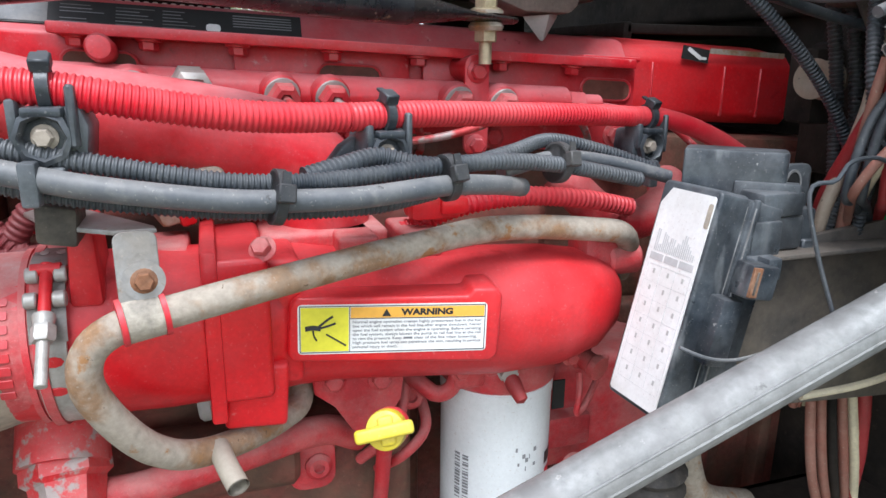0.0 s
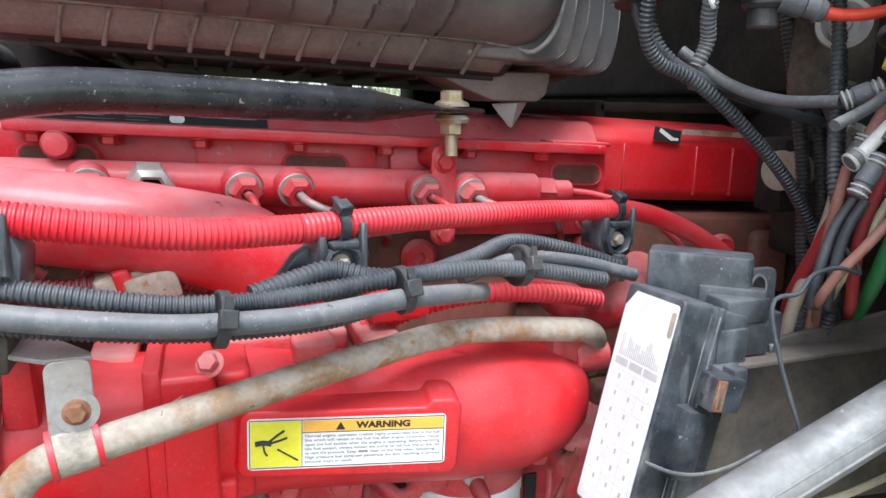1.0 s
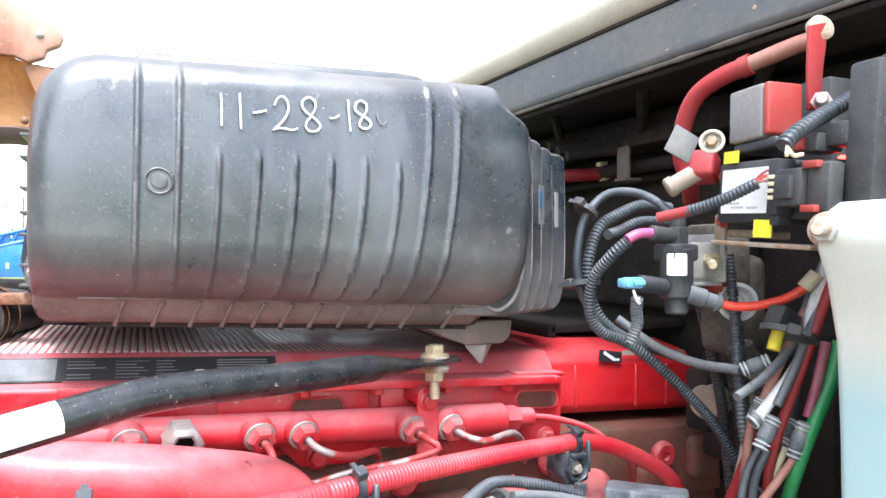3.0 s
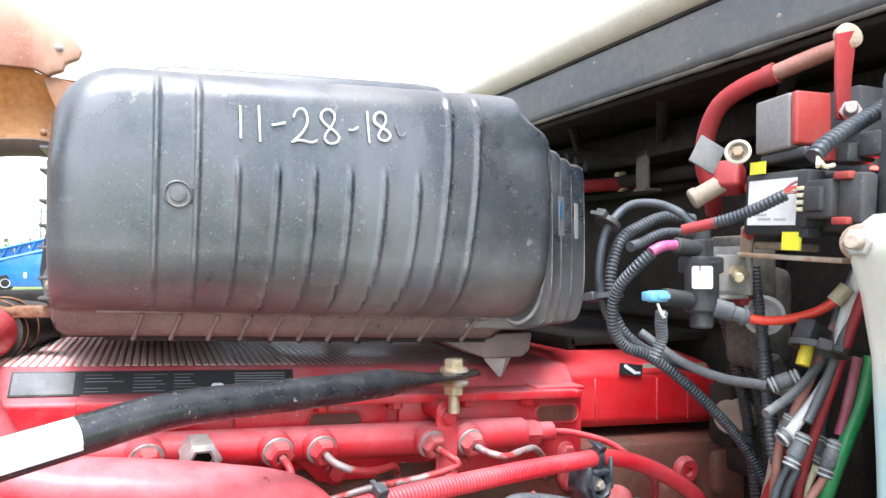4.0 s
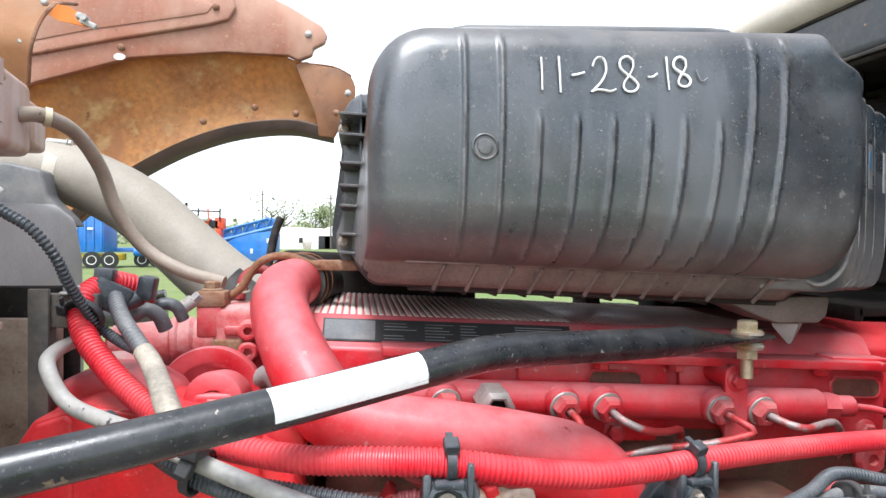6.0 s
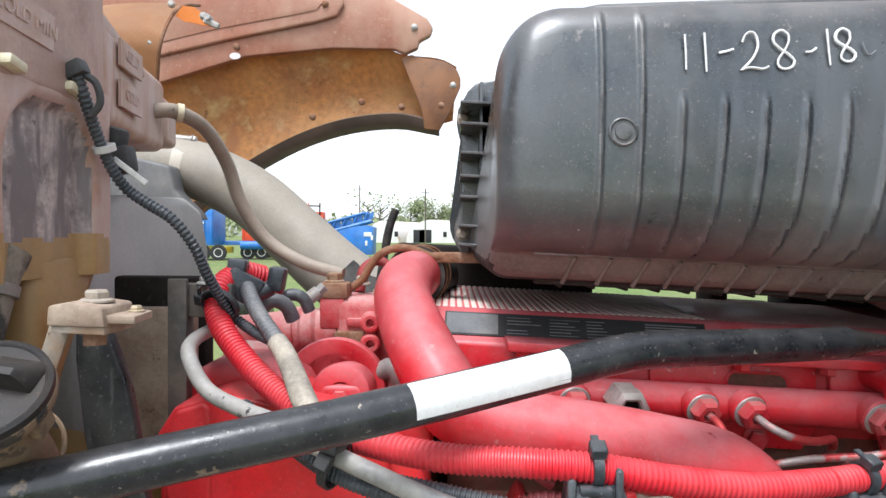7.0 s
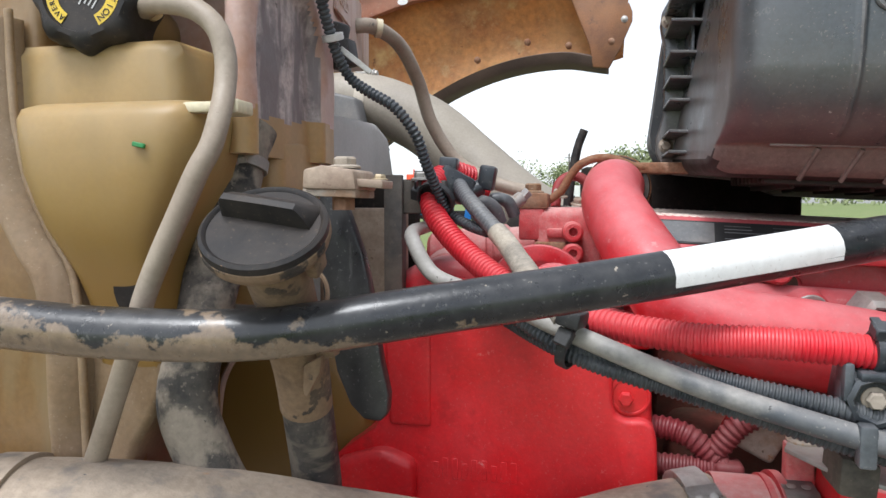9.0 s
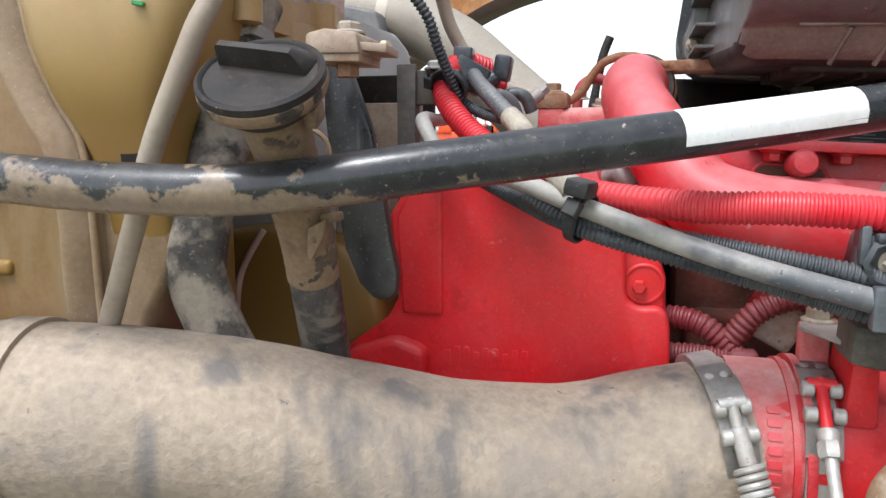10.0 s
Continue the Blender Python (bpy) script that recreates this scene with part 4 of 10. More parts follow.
def t_bolt_clamp(x, axis, a1, label, bare):
    """A band clamp: looped strap ends at an angle round the pipe, joined by a T-bolt that runs round the band."""
    ob = thing("band_clamp", (x, 0.79, 1.27), label, "hose clamp", "band clamps on the intake")
    c, d = Vector((x, 0.79, 1.335)), Vector(axis).normalized()
    side = (Vector((0, -1, 0)) - d * Vector((0, -1, 0)).dot(d)).normalized()
    top = side.cross(d) if side.cross(d).z > 0 else d.cross(side)
    def spot(a, r):
        return c + top * (r * math.cos(radians(a))) + side * (r * math.sin(radians(a)))
    def strip(angles, half):
        bm = bmesh.new()
        rows = [[bm.verts.new(spot(a, r) + d * (half * s)) for s in (-1, -0.4, 0.4, 1)] for a, r in angles]
        for p, q in zip(rows, rows[1:]):
            for k in range(3):
                bm.faces.new((p[k], p[k + 1], q[k + 1], q[k]))
        bmesh.ops.solidify(bm, geom=bm.faces[:], thickness=0.0016)
        return bm
    part("band", ring(c, d, 0.0634, 0.020, 0.0014, 64), zinc, ob)
    part("hook_plate", strip([(a1 - 36 + 3 * k, 0.0660 + (0.0016 if k > 5 else 0) + 0.00035 * k) for k in range(13)], 0.0115), zinc, ob, "riveted strap end")
    for s in (-0.45, 0.45):
        part("rivet", lathe([(0.0035, 0), (0.003, 0.001), (0, 0.0014)], spot(a1 - 24, 0.0668) + d * (0.0115 * s), spot(a1 - 24, 1) - c, 12), zinc, ob)
    part("lower_plate", strip([(a1 + 14 + 3 * k, 0.0700 - 0.00040 * k) for k in range(9)], 0.0115), zinc, ob)
    for a in (a1, a1 + 15):
        for s in (-1, 1):
            part("loop_end", rod(spot(a, 0.0725) + d * (0.0125 * s), spot(a, 0.0725) + d * (0.0045 * s), 0.0055, 16, 0.001), zinc, ob)
    along = (spot(a1 + 22, 1) - spot(a1 - 4, 1)).normalized()
    p0 = spot(a1 - 2, 0.0745)
    part("t_bolt", merge(rod(p0 - along * 0.004, p0 + along * 0.048, 0.0040, 14), rod(p0 - d * 0.009, p0 + d * 0.009, 0.0045, 12)), zinc if bare else red_bright, ob)
    if bare:
        part("sleeve", rod(p0 + along * 0.016, p0 + along * 0.042, 0.0058, 16, 0.001), zinc, ob)
        coil = []
        for k in range(60):
            t = k / 12
            u = d * math.cos(2 * math.pi * t) + along.cross(d) * math.sin(2 * math.pi * t)
            coil.append(p0 + along * (0.042 + 0.0052 * t) + u * 0.0088)
        part("spring", sweep(coil, 0.0023, 8, 0.002), zinc, ob, "dull coil spring")
    else:
        part("collar", lathe([(0.0066, 0), (0.0072, 0.002), (0.0062, 0.008)], p0 + along * 0.033, along, 16), zinc, ob)
        part("lock_nut", lathe([(0.0070, 0), (0.0076, 0.001), (0.0076, 0.009), (0.0066, 0.011)], p0 + along * 0.041, along, 6), zinc, ob)
        part("bolt_end", rod(p0 + along * 0.05, p0 + along * 0.082, 0.0040, 12, 0.0006), zinc, ob)
        for a in (a1 + 50, a1 + 70):
            part("paint_splash", lathe([(0.0065, 0), (0.006, 0.0006), (0, 0.0007)], spot(a, 0.0649) + d * 0.001, spot(a, 1) - c, 9, 0.6), red_bright, ob)
    return ob


def build_intake_hose():
    pts = [(-0.213, 0.79, 1.335), (-0.27, 0.778, 1.324), (-0.34, 0.748, 1.314), (-0.42, 0.708, 1.326), (-0.50, 0.667, 1.352), (-0.58, 0.634, 1.372), (-0.68, 0.602, 1.380), (-0.80, 0.58, 1.374), (-0.95, 0.565, 1.36)]
    ob = thing("intake_hose", (-0.5, 0.66, 1.30), "fat dust-caked rubber charge air hose with orange dirt specks", "hose")
    part("hose", sweep(pts, lambda s: 0.0615 + 0.002 * math.sin(9 * s), 48, 0.006, wobble=0.018), tan_rubber, ob)
    part("end_cuff", sweep(pts[:2], 0.0628, 48, 0.006), tan_rubber, ob)
    part("wrap_seam", sweep([(-0.668, 0.6045, 1.380), (-0.69, 0.6, 1.380)], 0.0632, 48, 0.004), tan_rubber, ob)
    t_bolt_clamp(-0.230, (1, 0.22, 0.18), 54, "zinc band clamp with a spring-loaded bolt on a rubber hose", True)
    t_bolt_clamp(-0.168, (1, 0, 0), 37, "zinc band clamp with a red painted bolt on a red casting", False)
    return ob


def build_coolant_pipe():
    ob = thing("rusty_coolant_pipe", (0.05, 0.73, 1.23), "bent rusty steel coolant pipe held by a steel P-clamp", "pipe")
    pts = [(0.005, 0.835, 1.262), (0.000, 0.81, 1.243), (-0.015, 0.79, 1.241), (-0.048, 0.762, 1.242), (-0.085, 0.735, 1.250), (-0.111, 0.715, 1.270), (-0.131, 0.700, 1.302), (-0.143, 0.691, 1.335), (-0.137, 0.688, 1.360), (-0.115, 0.688, 1.374), (-0.086, 0.690, 1.379),
           (0.0, 0.715, 1.388), (0.08, 0.742, 1.394), (0.145, 0.762, 1.398), (0.20, 0.77, 1.396), (0.268, 0.775, 1.388), (0.296, 0.782, 1.381), (0.315, 0.80, 1.362), (0.32, 0.82, 1.33)]
    part("pipe", sweep(pts, 0.0108, 20, 0.005, wobble=0.03), rust, ob)
    part("stub", merge(sweep([(-0.069, 0.742, 1.249), (-0.064, 0.722, 1.244), (-0.057, 0.702, 1.237)], 0.0082, 18, 0.004, ends=False), sweep([(-0.069, 0.742, 1.249), (-0.064, 0.722, 1.244), (-0.057, 0.702, 1.237)], 0.0064, 14, 0.004, ends=False)), tan_pipe, ob)
    d = Vector((0.086, 0.02, 0.01))
    part("p_clamp", merge(ring((-0.106, 0.689, 1.3765), d, 0.0125, 0.022, 0.0016, 28)), tape_dirty, ob, "dusty steel P-clamp with red rubber edging")
    for s in (-1, 1):
        part("clamp_liner", ring(Vector((-0.106, 0.689, 1.3765)) + d.normalized() * 0.0125 * s, d, 0.0115, 0.004, 0.0035, 28), red_hose, ob)
    m = basis((-0.106, 0.688, 1.40), (1, 0.15, 0), (0, 0.12, 1))
    tab = prism(rounded(-0.0125, 0.0125, -0.015, 0.0315, 0.006, 5), "z", -0.0015, 0.0015, 0.0006, 1)
    tab.transform(m)
    part("clamp_tab", tab, dusty_steel, ob)
    strip = prism([(-0.181, 0.766), (-0.162, 0.728), (-0.137, 0.7065), (-0.1185, 0.694), (-0.0935, 0.6945), (-0.0955, 0.703), (-0.118, 0.734), (-0.143, 0.768), (-0.167, 0.801)], "z", 1.4285, 1.4318, 0.001, 2)
    part("support_strip", strip, dusty_steel, ob, "bent bare steel strip")
    part("washer", lathe([(0.0125, 0), (0.0125, 0.0012), (0.006, 0.0014)], (-0.103, 0.6868, 1.401), (0.12, -1, 0.1), 24), dusty_steel, ob)
    part("tab_bolt", merge(hexbolt((-0.103, 0.6865, 1.401), (0.12, -1, 0.1), 0.006, 0.005)), rust_dark, ob)
    return ob


def build_filter():
    ob = thing("fuel_filter", (0.207, 0.857, 1.046), "white painted spin-on fuel filter with a red housing head", "filter")
    c = Vector((0.207, 0.857, 0))
    part("canister", lathe([(0.05, 1.026), (0.0575, 1.038), (0.0575, 1.206), (0.0585, 1.21), (0.0585, 1.222), (0.055, 1.226)], c, (0, 0, 1), 48), white_paint, ob)
    head = part("head", merge(lathe([(0.056, 1.221), (0.060, 1.226), (0.060, 1.248), (0.052, 1.264), (0.02, 1.276)], c, (0, 0, 1), 40), block(0.165, 0.285, 0.82, 0.90, 1.241, 1.296, 0.008, 3), block(0.142, 0.175, 0.805, 0.85, 1.232, 1.264, 0.006, 3)), red_cast, ob)
    part("drain_valve", merge(lathe([(0.011, 0), (0.011, 0.006), (0.009, 0.007), (0.009, 0.012)], (0.190, 0.797, 1.254), (0, -1, -0.2), 6)), zinc, head)
    part("drain_stub", lathe([(0.0075, 0.008), (0.008, 0.018), (0.006, 0.034), (0.0, 0.037)], (0.190, 0.797, 1.254), (0.25, -0.75, -0.75), 14), red_cable, head)
    for x in (0.147, 0.178, 0.262):
        part("head_bolt", hexbolt((x, 0.803, 1.254), (0, -1, 0), 0.007, 0.006), red_cast, head)
    # bar code, scuffs and a colour block on the paint
    def wrapped(a0, a1, z0, z1):
        bm = bmesh.new()
        n = 6
        lo, hi = [], []
        for i in range(n + 1):
            a = radians(a0 + (a1 - a0) * i / n)
            for z, keep in ((z0, lo), (z1, hi)):
                keep.append(bm.verts.new((0.207 + 0.0579 * math.sin(a), 0.857 - 0.0579 * math.cos(a), z)))
        for i in range(n):
            bm.faces.new((lo[i], lo[i + 1], hi[i + 1], hi[i]))
        return bm
    rnd = random.Random(3)
    for a in (-66, -56):
        bars = [wrapped(a + 0.0, a + 7, 1.101 + k * 0.0035, 1.101 + k * 0.0035 + rnd.choice((0.0012, 0.002, 0.0026))) for k in range(15)]
        part("bar_code", merge(*bars), grey_print, ob)
    part("colour_block", wrapped(42, 58, 1.098, 1.126), red_print, ob)
    part("brand_patch", wrapped(40, 60, 1.132, 1.146), black_print, ob)
    for k in range(9):
        a, z = rnd.uniform(-8, 22), rnd.uniform(1.126, 1.161)
        part("scuff", wrapped(a, a + rnd.uniform(1, 4), z, z + rnd.uniform(0.002, 0.006)), grey_print, ob)
    return ob


def build_dipstick():
    ob = thing("oil_dipstick", (0.06, 0.73, 1.22), "yellow plastic engine oil dipstick handle", "dipstick")
    c = Vector((0.052, 0.703, 1.264))
    d = Vector((-0.35, -0.85, 0.4)).normalized()
    part("cap", lathe([(0.0, 0.010), (0.010, 0.010), (0.0145, 0.008), (0.0155, 0.003), (0.0155, -0.006), (0.0135, -0.010)], c, d, 28), yellow_plastic, ob)
    g = merge(block(-0.024, 0.020, -0.0052, 0.0052, 0.012, 0.020, 0.003, 3), block(-0.006, 0.006, -0.011, 0.011, 0.008, 0.013, 0.003, 3))
    g.transform(basis(c, (1, -0.15, 0.16), d.cross(Vector((1, -0.15, 0.06)))))
    part("grip", g, yellow_plastic, ob)
    part("collar", lathe([(0.0135, -0.009), (0.0155, -0.012), (0.0155, -0.026), (0.013, -0.030)], c, d, 24), red_hose, ob, "red dipstick tube collar")
    part("tube", sweep([c - d * 0.028, c - d * 0.06, (0.075, 0.80, 1.20), (0.08, 0.85, 1.10), (0.08, 0.9, 0.95)], 0.0075, 12, 0.01), red_cast, ob)
    return ob


def build_lower_clutter():
    """Castings, brackets and lines below the intake casting."""
    ob = thing("fuel_pump_housing", (-0.05, 0.92, 1.05), "dusty red fuel pump housing with brackets and bolts", "fuel pump")
    part("body", merge(block(-0.20, 0.12, 0.86, 1.02, 1.00, 1.20, 0.02, 3), rod((-0.22, 0.86, 1.17), (0.0, 0.86, 1.17), 0.035, 24, 0.006)), dirty_red, ob)
    part("bracket", merge(prism([(0.01, 1.275), (0.095, 1.275), (0.09, 1.235), (0.066, 1.20), (0.045, 1.21), (0.03, 1.235), (0.012, 1.25)], "y", 0.802, 0.810, 0.002)), red_cast, ob, "worn bracket with rubbed paint")
    for x, z in ((0.029, 1.262), (0.071, 1.258)):
        part("bracket_bolt", hexbolt((x, 0.802, z), (0, -1, 0), 0.0085, 0.006), red_cast, ob)
    for x, z in ((0.012, 1.19), (0.018, 1.155), (0.11, 1.215)):
        part("banjo", merge(lathe([(0.013, 0), (0.013, 0.012), (0.009, 0.016), (0.005, 0.016), (0.005, 0.011), (0, 0.011)], (x, 0.85, z), (0, -1, 0.1), 18)), red_cast, ob)
    part("hex_union", merge(lathe([(0.030, 0), (0.033, 0.003), (0.033, 0.022), (0.028, 0.026), (0.024, 0.05)], (-0.185, 0.80, 1.235), (0.1, -0.6, -0.8), 6), rod((-0.185, 0.84, 1.285), (-0.185, 0.79, 1.225), 0.034, 20)), worn_red, ob, "red union with rubbed edges")
    part("oil_line", sweep([(-0.19, 0.80, 1.19), (-0.13, 0.79, 1.195), (-0.05, 0.80, 1.205), (0.02, 0.83, 1.20), (0.06, 0.86, 1.17)], 0.014, 16, 0.006), red_cast, ob)
    part("grey_union", merge(rod((-0.085, 0.835, 1.245), (-0.03, 0.835, 1.250), 0.020, 18, 0.003), rod((-0.075, 0.835, 1.245), (-0.06, 0.835, 1.247), 0.024, 6, 0.001)), shroud_grey, ob, "grey metal union")
    part("hook_line", sweep([(0.10, 0.85, 1.245), (0.115, 0.83, 1.235), (0.13, 0.82, 1.225), (0.145, 0.815, 1.235), (0.148, 0.82, 1.262), (0.15, 0.85, 1.285)], 0.008, 12, 0.005), red_cast, ob)
    for pts in (((0.06, 0.85, 1.15), (0.085, 0.82, 1.19), (0.10, 0.83, 1.22), (0.11, 0.86, 1.25)), ((0.08, 0.86, 1.13), (0.10, 0.83, 1.16), (0.125, 0.84, 1.18), (0.13, 0.88, 1.2))):
        part("small_line", sweep(pts, 0.0055, 10, 0.006), red_cast, ob)
    part("pipe_flange", prism(rounded(-0.01, 0.035, 1.13, 1.185, 0.015, 4), "y", 0.842, 0.856, 0.003), red_cast, ob)
    for x, z, d in ((0.293, 1.235, (0.35, -0.9, -0.2)), (0.30, 1.10, (0, -1, 0))):
        part("sensor", merge(lathe([(0.014, 0), (0.014, 0.012), (0.011, 0.014), (0.011, 0.026), (0.013, 0.028), (0.013, 0.036), (0.007, 0.038), (0, 0.036)], (x, 0.85, z), d, 16)), red_cast, ob)
    part("sensor_line", sweep([(0.29, 0.83, 1.22), (0.285, 0.82, 1.20), (0.283, 0.82, 1.18), (0.30, 0.83, 1.185), (0.34, 0.86, 1.22)], 0.0035, 8, 0.005), red_cast, ob)
    part("lower_casting", merge(block(0.28, 0.46, 0.90, 1.02, 1.06, 1.20, 0.015, 3), block(0.27, 0.34, 0.88, 1.0, 1.10, 1.14, 0.006)), red_cast, ob)
    part("pump_tag", block(0.285, 0.30, 0.876, 0.8785, 1.155, 1.19, 0.0005, 1), black_print, ob)
    part("pipe_elbow", sweep([(0.29, 0.9, 1.42), (0.31, 0.885, 1.395), (0.335, 0.875, 1.375), (0.37, 0.87, 1.37), (0.41, 0.88, 1.385), (0.44, 0.92, 1.40)], 0.021, 20, 0.006), red_cast, ob, "red painted elbow")
    part("thin_corrugated_line", sweep([(0.10, 0.83, 1.385), (0.15, 0.825, 1.405), (0.21, 0.825, 1.412), (0.28, 0.83, 1.405), (0.34, 0.84, 1.392)], 0.0095, 12, rib=(0.0055, 0.0014)), red_hose, ob)
    part("wire_plug", merge(block(0.10, 0.145, 0.80, 0.83, 1.40, 1.425, 0.004), block(0.125, 0.15, 0.795, 0.82, 1.405, 1.42, 0.003)), red_bright, ob)
    part("connector_block", turned(merge(block(-0.11, -0.06, 0.835, 0.875, 1.405, 1.45, 0.006, 2), block(-0.09, -0.05, 0.825, 0.865, 1.42, 1.445, 0.004)), (-0.08, 0.85, 1.43), 0, -14, 12), rust, ob, "tan wiring connector")
    part("connector_band", turned(block(-0.095, -0.082, 0.832, 0.88, 1.402, 1.453, 0.003), (-0.08, 0.85, 1.43), 0, -14, 12), red_bright, ob)
    for pts in (((-0.30, 0.885, 1.395), (-0.262, 0.87, 1.408), (-0.235, 0.862, 1.405), (-0.214, 0.858, 1.389), (-0.204, 0.857, 1.378)), ((-0.30, 0.875, 1.37), (-0.257, 0.862, 1.377), (-0.221, 0.855, 1.379), (-0.200, 0.852, 1.380)), ((-0.220, 0.862, 1.383), (-0.208, 0.858, 1.399), (-0.192, 0.855, 1.42), (-0.165, 0.852, 1.434), (-0.135, 0.850, 1.432), (-0.11, 0.85, 1.434)), ((-0.055, 0.85, 1.44), (-0.02, 0.86, 1.43), (0.0, 0.87, 1.44))):
        part("loom_branch", sweep(pts, 0.0105, 12, rib=(0.0055, 0.0014)), loom_red, ob, "dark red corrugated wiring branch")
    part("tan_connector", turned(block(-0.192, -0.152, 0.872, 0.905, 1.386, 1.424, 0.005, 3), (-0.172, 0.888, 1.405), 0, 28, 0), rust, ob, "tan wiring connector")
    part("connector_clip", turned(block(-0.196, -0.186, 0.866, 0.908, 1.382, 1.428, 0.003, 2), (-0.172, 0.888, 1.405), 0, 28, 0), red_bright, ob)
    part("loom_joint", merge(block(-0.214, -0.190, 0.842, 0.866, 1.366, 1.388, 0.005, 3)), loom_red, ob, "red painted wiring joint")
    for pts in (((-0.27, 0.93, 1.50), (-0.22, 0.90, 1.485), (-0.18, 0.88, 1.46), (-0.15, 0.88, 1.44)), ((-0.13, 0.93, 1.46), (-0.12, 0.90, 1.44), (-0.125, 0.88, 1.43))):
        part("thin_line", sweep(pts, 0.0055, 10, 0.006), red_cast, ob)
    part("side_casting", merge(block(-0.24, 0.30, 0.93, 1.03, 1.20, 1.39, 0.018, 3)), dirty_red, ob)
    return ob


engine_block = build_block()
build_valve_cover()
build_rail()
build_crossover()
build_intake()
build_intake_hose()
build_coolant_pipe()
build_filter()
build_dipstick()
build_lower_clutter()


# ---- air box ----
def build_air_box():
    ob = thing("air_cleaner_box", (0.05, 1.1, 1.60), "large dusty black plastic air cleaner box with chalked date", "air cleaner")

    def between(table, v):
        for (a, p), (b, q) in zip(table, table[1:]):
            if v <= b:
                return p + (q - p) * max(0.0, v - a) / (b - a)
        return table[-1][1]

    def drawn(d, radius):
        return radius - math.sqrt(max(0.0, radius ** 2 - max(0.0, radius - max(0.0, d)) ** 2))

    # where the skin ends towards the cab, by height: the foot curls under, the top steps in over a shoulder
    END = ((1.62, 0.285), (1.64, 0.291), (1.657, 0.306), (1.687, 0.316), (1.74, 0.3215), (1.80, 0.3235), (1.848, 0.323), (1.858, 0.3195), (1.866, 0.310), (1.871, 0.297), (1.876, 0.284), (1.882, 0.279), (1.95, 0.278))
    # stiffening ribs pressed into the face: x at the top and at the foot, height of the tip
    RIBS = ((-0.114, -0.117, 1.862), (-0.078, -0.083, 1.864), (-0.043, -0.050, 1.788), (-0.006, -0.017, 1.788), (0.030, 0.017, 1.789), (0.066, 0.051, 1.789), (0.102, 0.085, 1.790), (0.139, 0.119, 1.790), (0.178, 0.153, 1.884), (0.213, 0.187, 1.886))

    def rib_at(x, z):
        """How far the face stands out at a rib, and whether this is its pale crest."""
        best = 0.0
        for xt, xb, zt in RIBS:
            f = min(1.0, max(0.0, (zt - z) / (zt - 1.648)))
            d = x - (xt + (xb - xt) * f ** 1.6)
            if z > zt:
                d = math.hypot(d, (z - zt) * 0.8)
            if abs(d) < 0.0040 and z > 1.640:
                best = max(best, math.cos(d / 0.0040 * math.pi / 2) ** 1.4)
        return best

    def skin(s):
        """One cross-section; s runs along the box, past 0.15 as a share of the way to the end."""
        def spot(y, z, slack=1.0):
            x = s if s <= 0.15 else 0.15 + (between(END, z) - 0.15) * (s - 0.15)
            left, right = max(0.0, x + 0.205), between(END, z) - x
            low = min(1.0, max(0.0, (1.892 - z) / 0.05))
            ef = drawn(left, 0.034) + drawn(right, 0.016 + 0.014 * low) + 0.021 * low * max(0.0, (x - 0.14) / 0.18) ** 2
            out = 0.0032 * rib_at(x, z) if y < 0.90 and 0.02 < left and right > 0.03 else 0.0
            yy = y + ef * slack - out
            wide = 0.020 - 0.032 * min(1.0, max(0.0, (z - 1.63) / 0.22))
            return (x - wide * max(0.0, yy - 0.90) / 0.25 * min(1.0, max(0.0, (0.05 - x) / 0.25)), yy, z)
        xs = s if s <= 0.15 else 0.15 + 0.13 * (s - 0.15)
        top = 1.874 + 0.036 * min(1, max(0, (xs + 0.205) / 0.5))
        left, right = max(0.0, xs + 0.205), max(0.0, 0.278 - xs)
        t = top - drawn(left, 0.062) - drawn(right, 0.022)
        eb = drawn(left, 0.018)
        rows = [(1.16, t - 0.002, 0.0), (0.95, t, 0.3), (0.886, t - 0.0015, 1), (0.872, t - 0.006, 1), (0.862, t - 0.015, 1), (0.8565, t - 0.027, 1)]
        z0 = t - 0.027
        for k in range(1, 25):
            f = k / 24
            z = z0 + (1.70 - z0) * f
            rows.append((0.8455 + 0.011 * max(0.0, (z - 1.77) / 0.10) ** 2 * (0.10 / max(0.02, z0 - 1.77)) ** 2 + 0.0035 * max(0.0, (1.77 - z) / 0.07) ** 2, z, 1))
        rows += [(0.857, 1.680, 1), (0.870, 1.664, 1), (0.886, 1.653, 1), (0.902, 1.6465, 1), (0.908, 1.6455, 0.9), (0.911, 1.643, 0.8), (0.921, 1.629 + eb * 0.4, 0.8), (0.933, 1.620 + eb, 0.8), (0.95, 1.617 + eb, 0.5), (1.16, 1.627 + eb, 0.0)]
        return [spot(*r) for r in rows]

    stations = [-0.205, -0.2045, -0.2035, -0.202, -0.200, -0.198, -0.195, -0.192, -0.188, -0.184, -0.179, -0.174, -0.168, -0.162, -0.153, -0.145, -0.135]
    stations += [-0.127 + 0.0017 * k for k in range(163)] + [0.1501 + 0.012 * k for k in range(1, 70)] + [0.99, 1.015, 1.04, 1.065, 1.085, 1.105, 1.12, 1.132, 1.140, 1.145, 1.148, 1.15]
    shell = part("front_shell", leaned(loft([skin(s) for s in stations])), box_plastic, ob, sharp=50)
    for extra in (box_skirt, box_pale, box_rib, box_under):
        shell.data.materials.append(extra)
